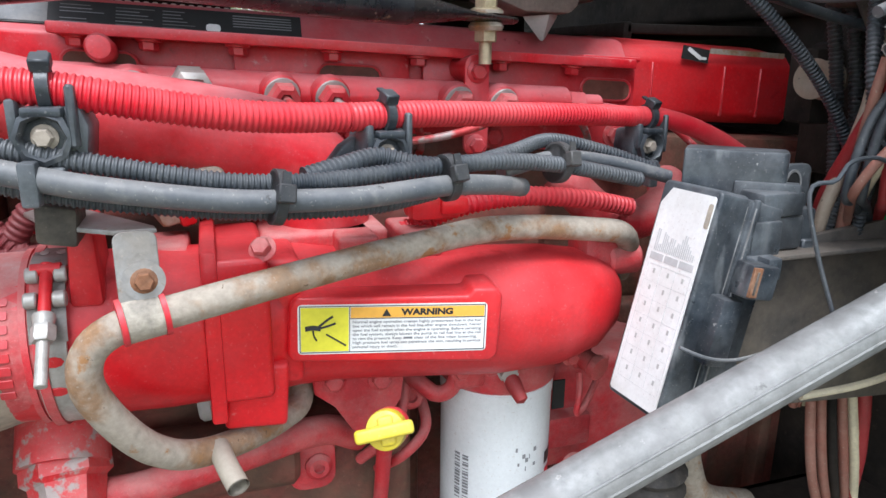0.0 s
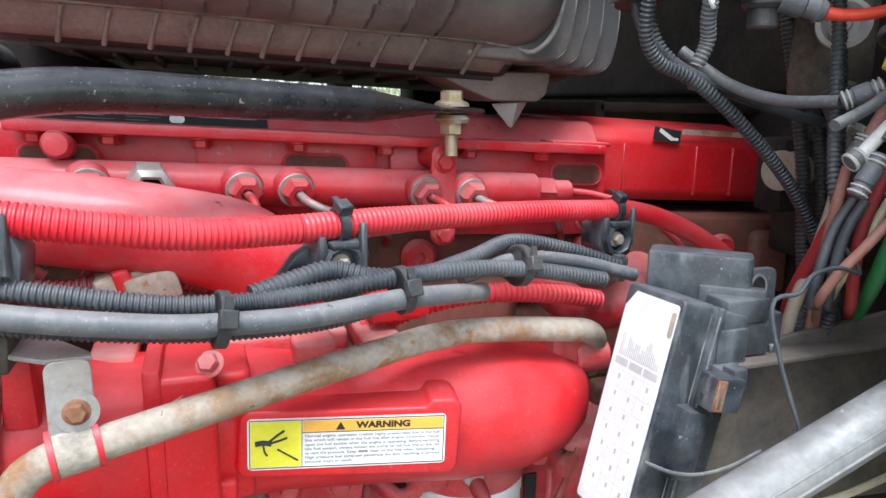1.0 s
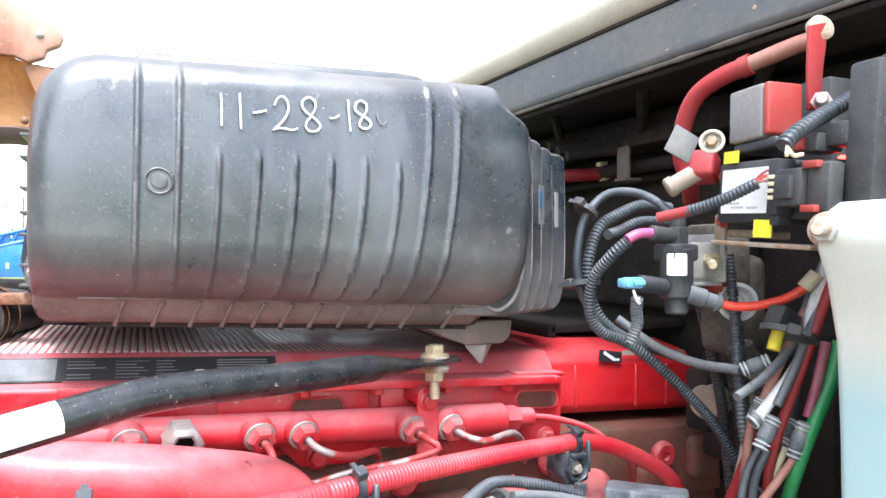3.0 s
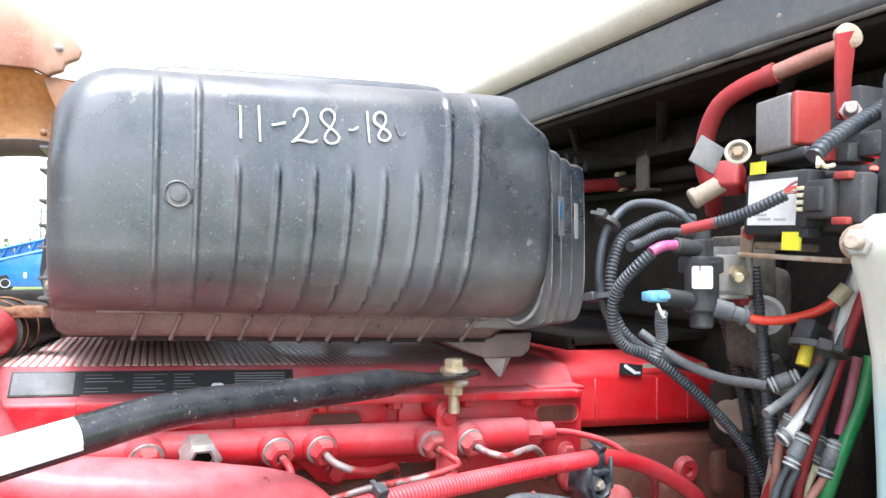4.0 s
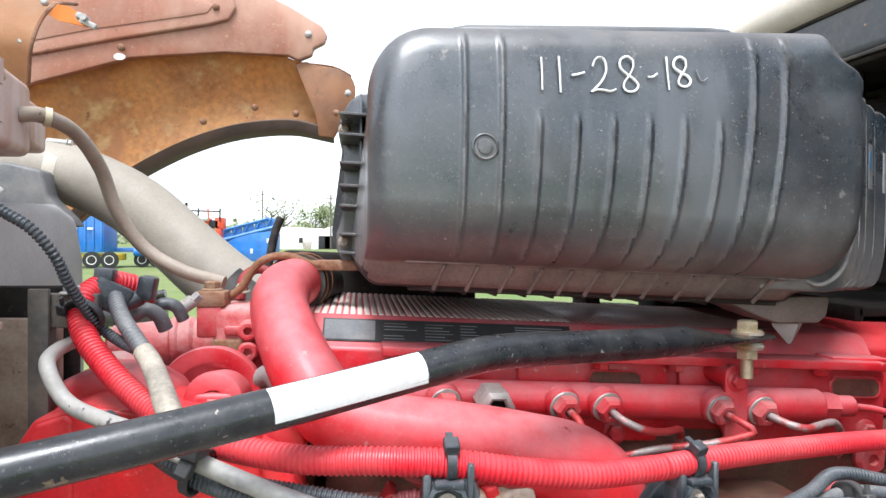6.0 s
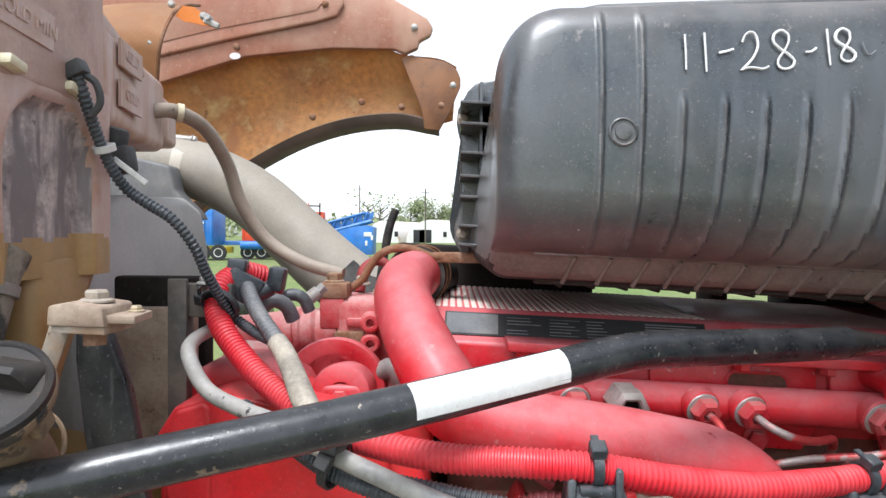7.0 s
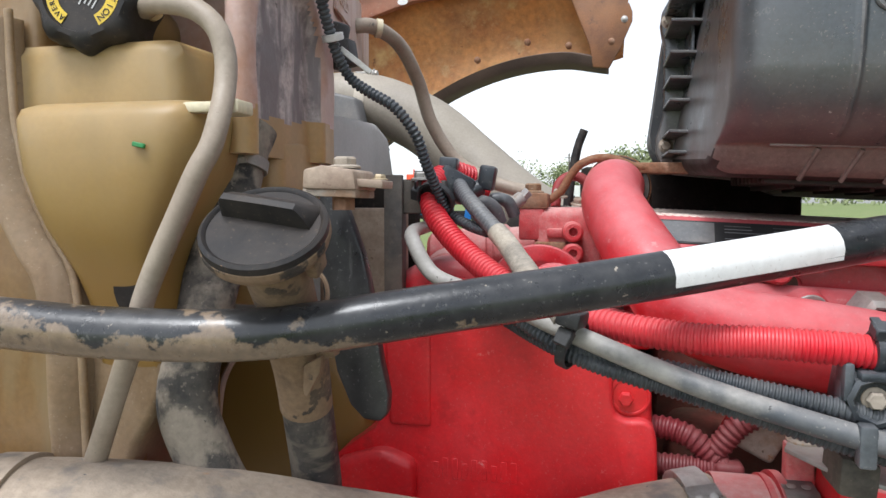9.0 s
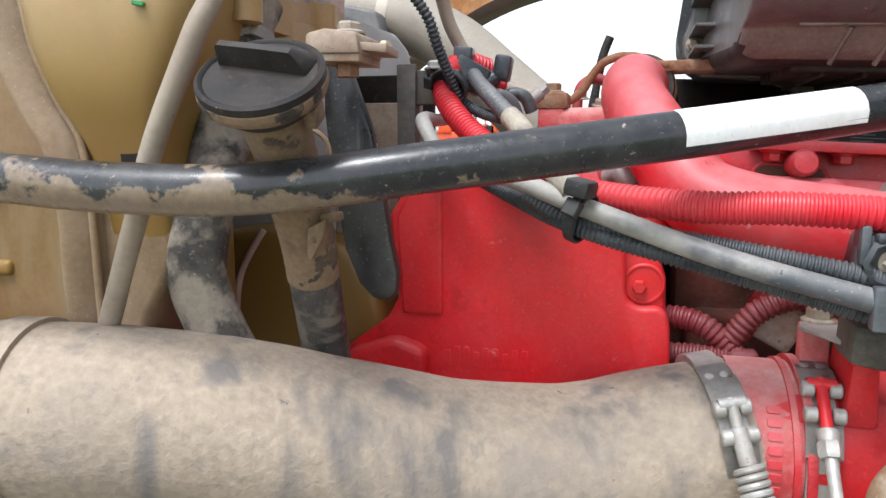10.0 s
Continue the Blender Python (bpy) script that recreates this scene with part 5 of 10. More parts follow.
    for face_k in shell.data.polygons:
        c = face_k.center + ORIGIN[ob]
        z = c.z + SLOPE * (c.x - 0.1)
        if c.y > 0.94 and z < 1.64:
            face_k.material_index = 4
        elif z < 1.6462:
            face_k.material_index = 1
        # rib crests get a paler colour than the face
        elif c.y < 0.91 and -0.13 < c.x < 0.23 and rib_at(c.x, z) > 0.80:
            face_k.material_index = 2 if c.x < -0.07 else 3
    part("skirt_edge", leaned(sweep([(-0.166, 0.906, 1.6462), (-0.05, 0.906, 1.6474), (0.1, 0.906, 1.6474), (0.22, 0.908, 1.6470), (0.255, 0.914, 1.6462), (0.278, 0.922, 1.6445)], 0.0022, 8, 0.02)), box_edge, ob)
    for x in (-0.125, -0.09, -0.054, -0.022, 0.010, 0.040, 0.072, 0.105, 0.143, 0.181, 0.235):
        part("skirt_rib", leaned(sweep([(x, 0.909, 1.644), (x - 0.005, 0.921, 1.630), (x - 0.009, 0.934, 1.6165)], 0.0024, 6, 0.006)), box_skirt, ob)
    for x in (-0.13, -0.095, -0.06, -0.026, 0.006, 0.04, 0.075, 0.11, 0.15, 0.19, 0.235):
        part("underside_rib", leaned(block(x - 0.0022, x + 0.0022, 0.970, 1.148, 1.609, 1.626, 0.001, 1)), box_under, ob)
    part("underside_rim", leaned(merge(block(-0.160, 0.27, 0.956, 0.962, 1.6125, 1.622, 0.0015, 1))), box_under, ob)
    for k in range(9):
        part("underside_slat", leaned(block(-0.158, 0.27, 0.965 + k * 0.02, 0.971 + k * 0.02, 1.614, 1.626, 0.0015, 1)), box_under, ob)
    # worn edge of the flare and the stepped ridges of the cab end behind it
    part("flare_edge", leaned(sweep([(0.308, 0.897, 1.868), (0.318, 0.8965, 1.861), (0.3225, 0.8965, 1.85), (0.3235, 0.897, 1.80), (0.3215, 0.8965, 1.74), (0.316, 0.896, 1.687), (0.306, 0.897, 1.657), (0.291, 0.908, 1.641), (0.280, 0.920, 1.6445)], 0.0024, 8, 0.006)), box_edge, ob, "edge worn pale")
    for x1, y0, top in ((0.345, 0.918, 1.8655), (0.380, 0.953, 1.8655), (0.419, 0.988, 1.864), (0.463, 1.023, 1.864)):
        outline = [(x1 - 0.12, 1.632), (x1 - 0.040, 1.632), (x1 - 0.020, 1.636), (x1 - 0.008, 1.648), (x1 - 0.002, 1.668), (x1, 1.70), (x1 + 0.001, 1.76), (x1, top - 0.012), (x1 - 0.003, top - 0.005), (x1 - 0.010, top), (x1 - 0.12, top)]
        part("end_ridge", leaned(prism(outline, "y", y0, 1.30, 0.005, 3)), box_plastic, ob)
        part("ridge_edge", leaned(sweep([(x1 - 0.010, y0 + 0.0015, top - 0.003), (x1 - 0.003, y0 + 0.002, top - 0.014), (x1 - 0.001, y0 + 0.002, 1.76), (x1 - 0.002, y0 + 0.002, 1.69), (x1 - 0.010, y0 + 0.002, 1.650), (x1 - 0.022, y0 + 0.002, 1.638)], 0.0015, 6, 0.008)), box_edge, ob)
    m = basis(lean(0.358, 0.926, 1.776), (0.030, 0.030, 0.001), (0, 0, 1))
    part("sticker", card(m, -0.012, 0.016, -0.025, 0.025, 0.003, 0.0006), grey_print, ob, "torn dark sticker with a blue mark")
    part("sticker_mark", card(m, -0.008, 0.003, -0.004, 0.018, 0.0036, 0.0005, 0.004), blue_print, ob)
    part("sticker_blank", card(basis(lean(0.398, 0.962, 1.775), (0.030, 0.030, 0.001), (0, 0, 1)), -0.009, 0.012, -0.024, 0.023, 0.008, 0.0006), shroud_grey, ob, "torn grey sticker remains")
    # raised panel along the top
    panel_top = []
    for x, up_by in ((-0.121, 0.0), (-0.114, 0.006), (-0.10, 0.0085), (0.0, 0.0095), (0.17, 0.0100), (0.192, 0.008), (0.207, 0.0)):
        z = 1.874 + 0.036 * (x + 0.205) / 0.5 + 0.003
        panel_top.append([(x, 0.925, z - 0.006), (x, 0.925, z + up_by), (x, 0.930, z + up_by + 0.004), (x, 1.12, z + up_by + 0.004), (x, 1.13, z - 0.006)])
    part("top_panel", leaned(loft(panel_top)), box_plastic, ob, sharp=60)
    # rear lid and bolted flange
    secs = []
    for y, g in ((1.172, 0.0), (1.25, 0.002), (1.34, 0.006), (1.39, 0.02), (1.42, 0.05), (1.425, 0.08)):
        secs.append([(x - 0.022 * max(0.0, 1.75 - z) / 0.1 * (x < 0), y, z) for x, z in rounded(-0.234 + g, 0.45 - g, 1.628 + g, 1.860 - g, 0.06, 8)])
    part("rear_lid", leaned(loft(secs)), black_plastic, ob, sharp=60)
    plate = [(0.465, 1.632), (0.465, 1.862), (0.44, 1.876), (-0.19, 1.866), (-0.214, 1.862), (-0.226, 1.850), (-0.2385, 1.826), (-0.2405, 1.81), (-0.2385, 1.797), (-0.2355, 1.785), (-0.2350, 1.70), (-0.2385, 1.684), (-0.2425, 1.672), (-0.2425, 1.652), (-0.236, 1.638), (-0.222, 1.626), (-0.15, 1.622), (-0.10, 1.605), (0.40, 1.605), (0.44, 1.626)]
    flange = part("flange", leaned(prism(plate, "y", 1.150, 1.172, 0.003)), box_plastic, ob)
    for z in (1.8195, 1.794, 1.759, 1.731, 1.706, 1.671, 1.648):
        part("gusset", leaned(block(-0.2365, -0.195, 1.065, 1.152, z - 0.0018, z + 0.0018, 0.0008, 1)), box_rib, flange)
    part("gusset_web", leaned(prism([(1.07, 1.632), (1.152, 1.632), (1.152, 1.858), (1.09, 1.85)], "x", -0.2120, -0.2085, 0.001, 1)), box_plastic, flange)
    for z in (1.8125, 1.661):
        part("flange_bolt", leaned(hexbolt((-0.2315, 1.150, z), (0, -1, 0), 0.0066, 0.006)), rust, flange, "rust-stained brass bolt")
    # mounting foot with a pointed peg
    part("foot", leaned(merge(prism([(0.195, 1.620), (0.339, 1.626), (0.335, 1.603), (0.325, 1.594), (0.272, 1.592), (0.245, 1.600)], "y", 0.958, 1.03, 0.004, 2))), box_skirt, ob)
    part("peg", leaned(lathe([(0.021, 0), (0.020, 0.003), (0.003, 0.026), (0, 0.0275)], (0.302, 0.985, 1.592), (0.12, 0, -1), 4)), shroud_grey, ob, "grey pointed locating peg")
    part("screw_boss", leaned(lathe([(0.0128, 0), (0.0128, 0.0018), (0.0115, 0.0028), (0.0100, 0.0010), (0.0075, 0.0010), (0.0070, 0.0026), (0.005, 0.0032), (0, 0.0032)], (-0.0955, 0.8458, 1.7575), (0, -1, 0.0), 28)), box_pale, ob)
    # date in white paint pen, stroke by stroke
    def at(u, v):
        x, z = -0.0395 + u * 0.000560, 1.8535 - v * 0.00055 + u * 0.0000285
        zz = z + SLOPE * (x - 0.1)
        return (x, 0.8445 + 0.011 * max(0.0, (zz - 1.77) / 0.115) ** 2, z)
    for stroke in ([(-3, 0), (-2, 30), (-2, 58)], [(28, -1), (29, 30), (30, 63)], [(50, 33), (62, 31), (73, 28)],
                   [(87, 18), (92, 6), (101, 1), (109, 8), (111, 26), (103, 44), (88, 60), (84, 64), (92, 60), (104, 60), (118, 63), (128, 59)],
                   [(160, 8), (150, 0), (138, 6), (136, 19), (146, 31), (158, 40), (168, 52), (163, 62), (150, 64), (142, 57), (144, 46), (152, 36), (160, 20), (160, 8)],
                   [(186, 38), (195, 38), (203, 32)], [(221, 2), (222, 32), (224, 62)],
                   [(256, 8), (246, 2), (236, 8), (234, 21), (246, 31), (258, 38), (264, 47), (258, 56), (247, 56), (241, 49), (246, 37), (256, 22), (256, 8)]):
        part("chalk_stroke", sweep([at(u, v) for u, v in stroke], 0.00125, 6, 0.003, flat=0.7, wobble=0.25), white_label, ob, "hand-painted white date mark")
    part("scribble", sweep([at(275, 26), at(284, 48), at(296, 41)], 0.0007, 6, 0.003), grey_print, ob)
    return ob


# ---- black hood bar across the bay ----
def build_bar():
    ob = thing("cross_brace_bar", (-0.1, 0.75, 1.53), "bent black painted brace bar with mud and a white sticker", "brace bar")
    line = [(-1.0, 0.52, 1.565), (-0.80, 0.55, 1.550), (-0.66, 0.570, 1.538), (-0.585, 0.581, 1.532), (-0.50, 0.597, 1.532), (-0.40, 0.632, 1.545), (-0.28, 0.683, 1.561), (-0.165, 0.738, 1.5775), (-0.125, 0.757, 1.5835), (-0.09, 0.774, 1.5855), (-0.03, 0.802, 1.5835), (0.05, 0.839, 1.580), (0.115, 0.870, 1.578)]
    part("tube", sweep(line, 0.0149, 28, 0.006, wobble=0.012), bar_paint, ob)
    flat = loft([[(x - 0.46 * sx * math.cos(2 * math.pi * k / 24), y + 0.88 * sx * math.cos(2 * math.pi * k / 24), z + sz * math.sin(2 * math.pi * k / 24)) for k in range(24)]
                 for x, y, z, sx, sz in ((0.112, 0.868, 1.578, 0.0147, 0.0147), (0.135, 0.879, 1.577, 0.0150, 0.0115), (0.158, 0.889, 1.576, 0.019, 0.008), (0.18, 0.90, 1.575, 0.020, 0.0045), (0.21, 0.915, 1.574, 0.020, 0.004), (0.235, 0.927, 1.573, 0.016, 0.004), (0.244, 0.932, 1.573, 0.009, 0.0035))])
    part("flattened_end", flat, black_paint, ob)
    part("washer", merge(lathe([(0.017, 0), (0.017, 0.003)], (0.209, 0.915, 1.578), (0, 0, 1), 24), lathe([(0.016, 0), (0.018, 0.004), (0.015, 0.008)], (0.209, 0.915, 1.562), (0, 0, 1), 24)), rust, ob)
    part("end_bolt", merge(hexbolt((0.209, 0.915, 1.580), (0, 0, 1), 0.0118, 0.0105, True, 0.05)), brass, ob)
    part("end_nut", lathe([(0.0105, 0), (0.0118, 0.001), (0.0118, 0.011), (0.0105, 0.012)], (0.209, 0.915, 1.551), (0, 0, 1), 6), brass, ob)
    sticker = bmesh.new()
    path = spline(line[5:], 0.006)
    sel = [p for p in path if -0.274 < p.x < -0.166]
    rings = []
    for i, c in enumerate(sel):
        t = (sel[min(i + 1, len(sel) - 1)] - sel[max(i - 1, 0)]).normalized()
        out = Vector((t.y, -t.x, 0)).normalized()
        upv = out.cross(t) * -1
        if upv.z < 0:
            upv = -upv
        lo = -26 - 0.12 * i
        rings.append([sticker.verts.new(c + (out * math.cos(radians(a)) + upv * math.sin(radians(a))) * 0.0153) for a in (lo, 0, 20, 40, 60, 82)])
    for a, b in zip(rings, rings[1:]):
        for k in range(5):
            sticker.faces.new((a[k], a[k + 1], b[k + 1], b[k]))
    part("sticker", sticker, white_label, ob, "blank weathered white sticker")
    return ob


# ---- wiring along the engine ----
def build_red_conduit():
    ob = thing("red_wiring_conduit", (0.0, 0.76, 1.46), "long dusty red corrugated wiring conduit along the engine", "wiring conduit")
    pts = [(-0.440, 0.940, 1.632), (-0.456, 0.922, 1.636), (-0.468, 0.893, 1.624), (-0.462, 0.868, 1.597), (-0.43, 0.838, 1.566), (-0.385, 0.80, 1.540), (-0.33, 0.757, 1.523), (-0.26, 0.722, 1.517), (-0.20, 0.707, 1.518), (-0.145, 0.705, 1.515), (-0.09, 0.711, 1.505), (-0.03, 0.724, 1.496), (0.035, 0.745, 1.493), (0.10, 0.766, 1.493), (0.18, 0.792, 1.490), (0.26, 0.815, 1.487), (0.345, 0.838, 1.482)]
    part("conduit", sweep(pts[:13], lambda f: 0.0110 - 0.0004 * f, 20, rib=(0.0042, 0.0011)), red_hose, ob)
    part("fine_conduit", sweep(pts[12:], lambda f: 0.0106 - 0.0008 * f, 18, rib=(0.0042, 0.0008)), red_hose, ob)
    part("smooth_tail", sweep([(0.335, 0.836, 1.4825), (0.365, 0.842, 1.481), (0.41, 0.845, 1.470), (0.46, 0.842, 1.447), (0.50, 0.835, 1.415), (0.52, 0.84, 1.36)], 0.0098, 16, 0.006), red_hose, ob)
    return ob


def loom_clip(x, y, z, turn, label, reach=0.0, tie_r=0.0112):
    """A moulded bracket with a bolt in a cup, the conduit tied above and the loom clipped below."""
    ob = thing("loom_clip", (x, y, z - 0.06), label, "wiring clip", "clips along the wiring")
    at = (x, y, z)
    def put(bm):
        return turned(bm, at, 0, 0, turn)
    part("body", put(merge(prism([(x - 0.019, z - 0.012), (x + 0.017, z - 0.009), (x + 0.022, z - 0.022), (x + 0.019, z - 0.046), (x - 0.014, z - 0.050), (x - 0.022, z - 0.034)], "y", y - 0.006, y + 0.024, 0.003, 2))), dusty_plastic, ob)
    part("cup", put(lathe([(0.0165, -0.002), (0.0165, 0.007), (0.0135, 0.0085), (0.012, 0.0065), (0.0115, 0.001), (0, 0.001)], (x - 0.002, y - 0.005, z - 0.028), (0, -1, 0), 8)), dusty_plastic, ob)
    part("bolt", put(hexbolt((x - 0.002, y - 0.006, z - 0.028), (0, -1, 0), 0.0056, 0.006)), rust, ob)
    part("cradle", put(merge(block(x - 0.012, x + 0.010, y - 0.014, y + 0.016, z - 0.0165, z - 0.0105, 0.002), block(x + 0.012, x + 0.017, y - 0.013, y - 0.004, z - 0.034, z + 0.002, 0.0015, 1), block(x - 0.020, x - 0.014, y - 0.011, y + 0.01, z - 0.03, z - 0.006, 0.002))), dusty_plastic, ob)
    part("tie", put(strap(at, (1, 0.1, 0), tie_r, 0.0075, 0.0019, (0, -0.45, 1))), dusty_plastic, ob)
    part("loom_cradle", put(merge(block(x - 0.018, x + 0.008, y - 0.016, y + 0.004, z - 0.054, z - 0.045, 0.002), block(x - 0.014, x - 0.004, y - 0.0255, y - 0.014, z - 0.066, z - 0.040, 0.002))), dusty_plastic, ob)
    if reach:
        part("stay", put(prism([(x - 0.012, z - 0.012), (x + 0.012, z - 0.030), (x - 0.004, z - 0.050), (x - 0.022 - reach, z - 0.062), (x - 0.030 - reach, z - 0.056), (x - 0.030, z - 0.022)], "y", y + 0.010, y + 0.022, 0.002)), dusty_plastic, ob)
    return ob


def build_loom():
    ob = thing("wiring_loom", (0.0, 0.71, 1.40), "bundle of dusty grey hose and black corrugated looms", "wiring loom")
    base = [(-0.475, 0.95, 1.585), (-0.480, 0.90, 1.581), (-0.474, 0.84, 1.580), (-0.464, 0.802, 1.573), (-0.445, 0.790, 1.548), (-0.410, 0.770, 1.537), (-0.378, 0.752, 1.531), (-0.33, 0.728, 1.515), (-0.245, 0.702, 1.488), (-0.16, 0.689, 1.467), (-0.115, 0.686, 1.4575), (-0.05, 0.688, 1.4475), (0.0, 0.692, 1.4445), (0.04, 0.697, 1.444), (0.10, 0.710, 1.4465), (0.15, 0.726, 1.448), (0.22, 0.750, 1.443), (0.30, 0.764, 1.430)]
    part("grey_hose", sweep(base[:15] + [(0.145, 0.728, 1.442), (0.18, 0.755, 1.434)], lambda f: 0.0060 + 0.0016 * min(1.0, f * 1.6), 16, 0.006), grey_hose, ob, "dusty grey rubber hose")
    upper = [(-0.37, 0.75, 1.521), (-0.33, 0.735, 1.503), (-0.245, 0.712, 1.493), (-0.16, 0.701, 1.479), (-0.115, 0.699, 1.4695), (-0.05, 0.701, 1.457), (0.0, 0.705, 1.454), (0.04, 0.712, 1.455), (0.10, 0.722, 1.459), (0.16, 0.738, 1.458), (0.22, 0.754, 1.450), (0.30, 0.767, 1.433)]
    part("upper_conduit", sweep(upper, 0.0068, 14, rib=(0.0036, 0.0010)), black_loom, ob)
    lower = [(-0.42, 0.81, 1.530), (-0.335, 0.736, 1.500), (-0.245, 0.714, 1.478), (-0.16, 0.703, 1.4565), (-0.115, 0.701, 1.4475), (-0.05, 0.703, 1.438), (0.0, 0.706, 1.435), (0.05, 0.715, 1.434), (0.10, 0.735, 1.438)]
    part("lower_conduit", sweep(lower, 0.0062, 14, rib=(0.0036, 0.0010)), black_loom, ob)
    part("bulged_conduit", sweep([(0.0, 0.712, 1.456), (0.03, 0.722, 1.462), (0.055, 0.728, 1.466), (0.08, 0.725, 1.460), (0.11, 0.728, 1.456)], 0.0078, 14, rib=(0.0040, 0.0012)), black_loom, ob)
    part("rear_conduit", sweep([(0.13, 0.735, 1.458), (0.17, 0.752, 1.464), (0.22, 0.785, 1.468), (0.28, 0.795, 1.455), (0.33, 0.79, 1.438)], 0.0062, 12, rib=(0.0038, 0.0010)), black_loom, ob)
    part("pale_sleeve", sweep([(0.16, 0.752, 1.448), (0.22, 0.772, 1.455), (0.28, 0.780, 1.447), (0.335, 0.774, 1.433)], 0.0062, 12, 0.006), grey_hose, ob)
    for p, d, r in (((-0.02, 0.696, 1.447), (0.9, 0.15, -0.15), 0.0165), ((0.215, 0.762, 1.452), (1, 0.25, -0.1), 0.0155), ((-0.33, 0.731, 1.507), (0.85, -0.35, -0.3), 0.0165), ((0.103, 0.718, 1.451), (1, 0.2, 0.05), 0.0155)):
        part("cable_tie", strap(p, d, r, 0.0075, 0.0018, (0, -1, 0.3)), black_plastic, ob)
    part("tie_block", merge(turned(block(-0.340, -0.322, 0.705, 0.725, 1.522, 1.534, 0.003), (-0.33, 0.71, 1.53), 0, 12, -20)), black_plastic, ob)
    return ob


def chart_sheet(m, w, hgt):
    """The printed sheet on the lid, one corner cut off."""
    bm = prism([(0.001, -hgt + 0.003), (0.003, -hgt + 0.001), (w - 0.002, -hgt + 0.001), (w - 0.0005, -hgt + 0.003), (w - 0.0005, -0.006), (w - 0.0025, -0.004), (0.011, -0.004), (0.001, -0.018)], "z", -0.0008, 0.0, 0)
    bm.transform(m)
    return bm


def build_fuse_box():
    ob = thing("fuse_box", (0.31, 0.71, 1.25), "black plastic fuse box with a white printed fuse chart lid", "fuse box")
    # the lid's printed face: four corners
    tl, tr, bl = Vector((0.306, 0.738, 1.4365)), Vector((0.3095, 0.676, 1.4375)), Vector((0.262, 0.737, 1.255))
    across, down = (tr - tl), (bl - tl)
    w, hgt = across.length, down.length
    m = basis(tl, across, -down)
    # x across, y up: the face runs from (0, -hgt) to (w, 0)
    lid = prism(rounded(-0.003, w + 0.003, -hgt - 0.003, 0.002, 0.005, 3), "z", -0.031, -0.001, 0.004, 3)
    lid.transform(m)
    part("lid", lid, dusty_plastic, ob)
    body = prism(rounded(-0.006, w + 0.006, -hgt - 0.002, 0.0, 0.004, 3), "z", -0.065, -0.031, 0.002)
    body.transform(m)
    part("body", body, dusty_plastic, ob)
    lip = block(w + 0.002, w + 0.0085, -hgt, 0.001, -0.0385, -0.0325, 0.002)
    lip.transform(m)
    part("lid_lip", lip, dusty_plastic, ob)
    sheet = part("fuse_chart", chart_sheet(m, w, hgt), white_label, ob, "worn white printed fuse chart")
    for c in range(3):
        for r in range(7):
            y = -0.078 - r * 0.0145
            part("chart_mark", card(m, 0.0145 + c * 0.0175, 0.0168 + c * 0.0175, y + 0.001, y + 0.0050, 0.0, 0.0002), shroud_grey, sheet)
    for k in range(8):
        part("chart_line", card(m, 0.006, w - 0.004, -0.07 - k * 0.0145, -0.0698 - k * 0.0145, 0.0, 0.0002), pale_print, sheet)
    for k in range(4):
        part("chart_rule", card(m, 0.006 + k * 0.0175, 0.0062 + k * 0.0175, -0.17, -0.07, 0.0, 0.0002), pale_print, sheet)
    rnd = random.Random(2)
    for k in range(22):
        part("chart_bar", card(m, 0.008 + k * 0.0022, 0.0094 + k * 0.0022, -0.058, -0.053 + 0.014 * rnd.random(), 0.0, 0.0002), pale_print, sheet)
    for k in range(3):
        part("chart_strip", card(m, 0.006 + k * 0.018, 0.022 + k * 0.018, -0.066, -0.060, 0.0, 0.0002), pale_print, sheet)
    part("wear_spot", card(m, w - 0.006, w - 0.001, -0.030, -0.010, 0.0, 0.0003, 0.002), tape_dirty, sheet, "worn brown spot")
    # relay housing on top, an ear beside it, and the sockets and latch down the side
    relay = prism([(0.319, 0.735), (0.3775, 0.684), (0.383, 0.685), (0.398, 0.703), (0.345, 0.757), (0.338, 0.757)], "z", 1.422, 1.4645, 0.0025)
    part("relay_cover", relay, dusty_plastic, ob)
    part("relay_step", prism([(0.348, 0.7055), (0.3875, 0.6735), (0.395, 0.684), (0.356, 0.715)], "z", 1.420, 1.4400, 0.002), dusty_plastic, ob)
    part("ear", prism(rounded(0.386, 0.4125, 1.416, 1.454, 0.006, 3), "y", 0.690, 0.697, 0.0015), dusty_plastic, ob)
    part("ear_rim", lathe([(0.0085, 0), (0.0085, 0.0012), (0.0070, 0.0012), (0.0070, 0)], (0.3935, 0.690, 1.438), (0, -1, 0), 22, 1.4), box_edge, ob, "rubbed pale rim")
    part("ear_hole", lathe([(0.0070, 0), (0.0070, 0.0005), (0, 0.0005)], (0.3935, 0.690, 1.438), (0, -1, 0), 22, 1.4), dark_hole, ob)
    part("upper_socket", block(0.352, 0.394, 0.674, 0.702, 1.414, 1.434, 0.003), dusty_plastic, ob)
    part("side_socket", merge(block(0.350, 0.398, 0.676, 0.71, 1.386, 1.4145, 0.003), block(0.397, 0.417, 0.683, 0.71, 1.390, 1.418, 0.003), block(0.404, 0.416, 0.680, 0.70, 1.381, 1.392, 0.0015, 1)), dusty_plastic, ob)
    part("socket_step", merge(block(0.341, 0.370, 0.6695, 0.70, 1.384, 1.4125, 0.002), block(0.338, 0.362, 0.667, 0.69, 1.378, 1.386, 0.0015)), dusty_plastic, ob)
    part("latch_strap", turned(block(0.335, 0.356, 0.660, 0.678, 1.366, 1.385, 0.002), (0.345, 0.67, 1.375), 0, 10, 0), dusty_plastic, ob)
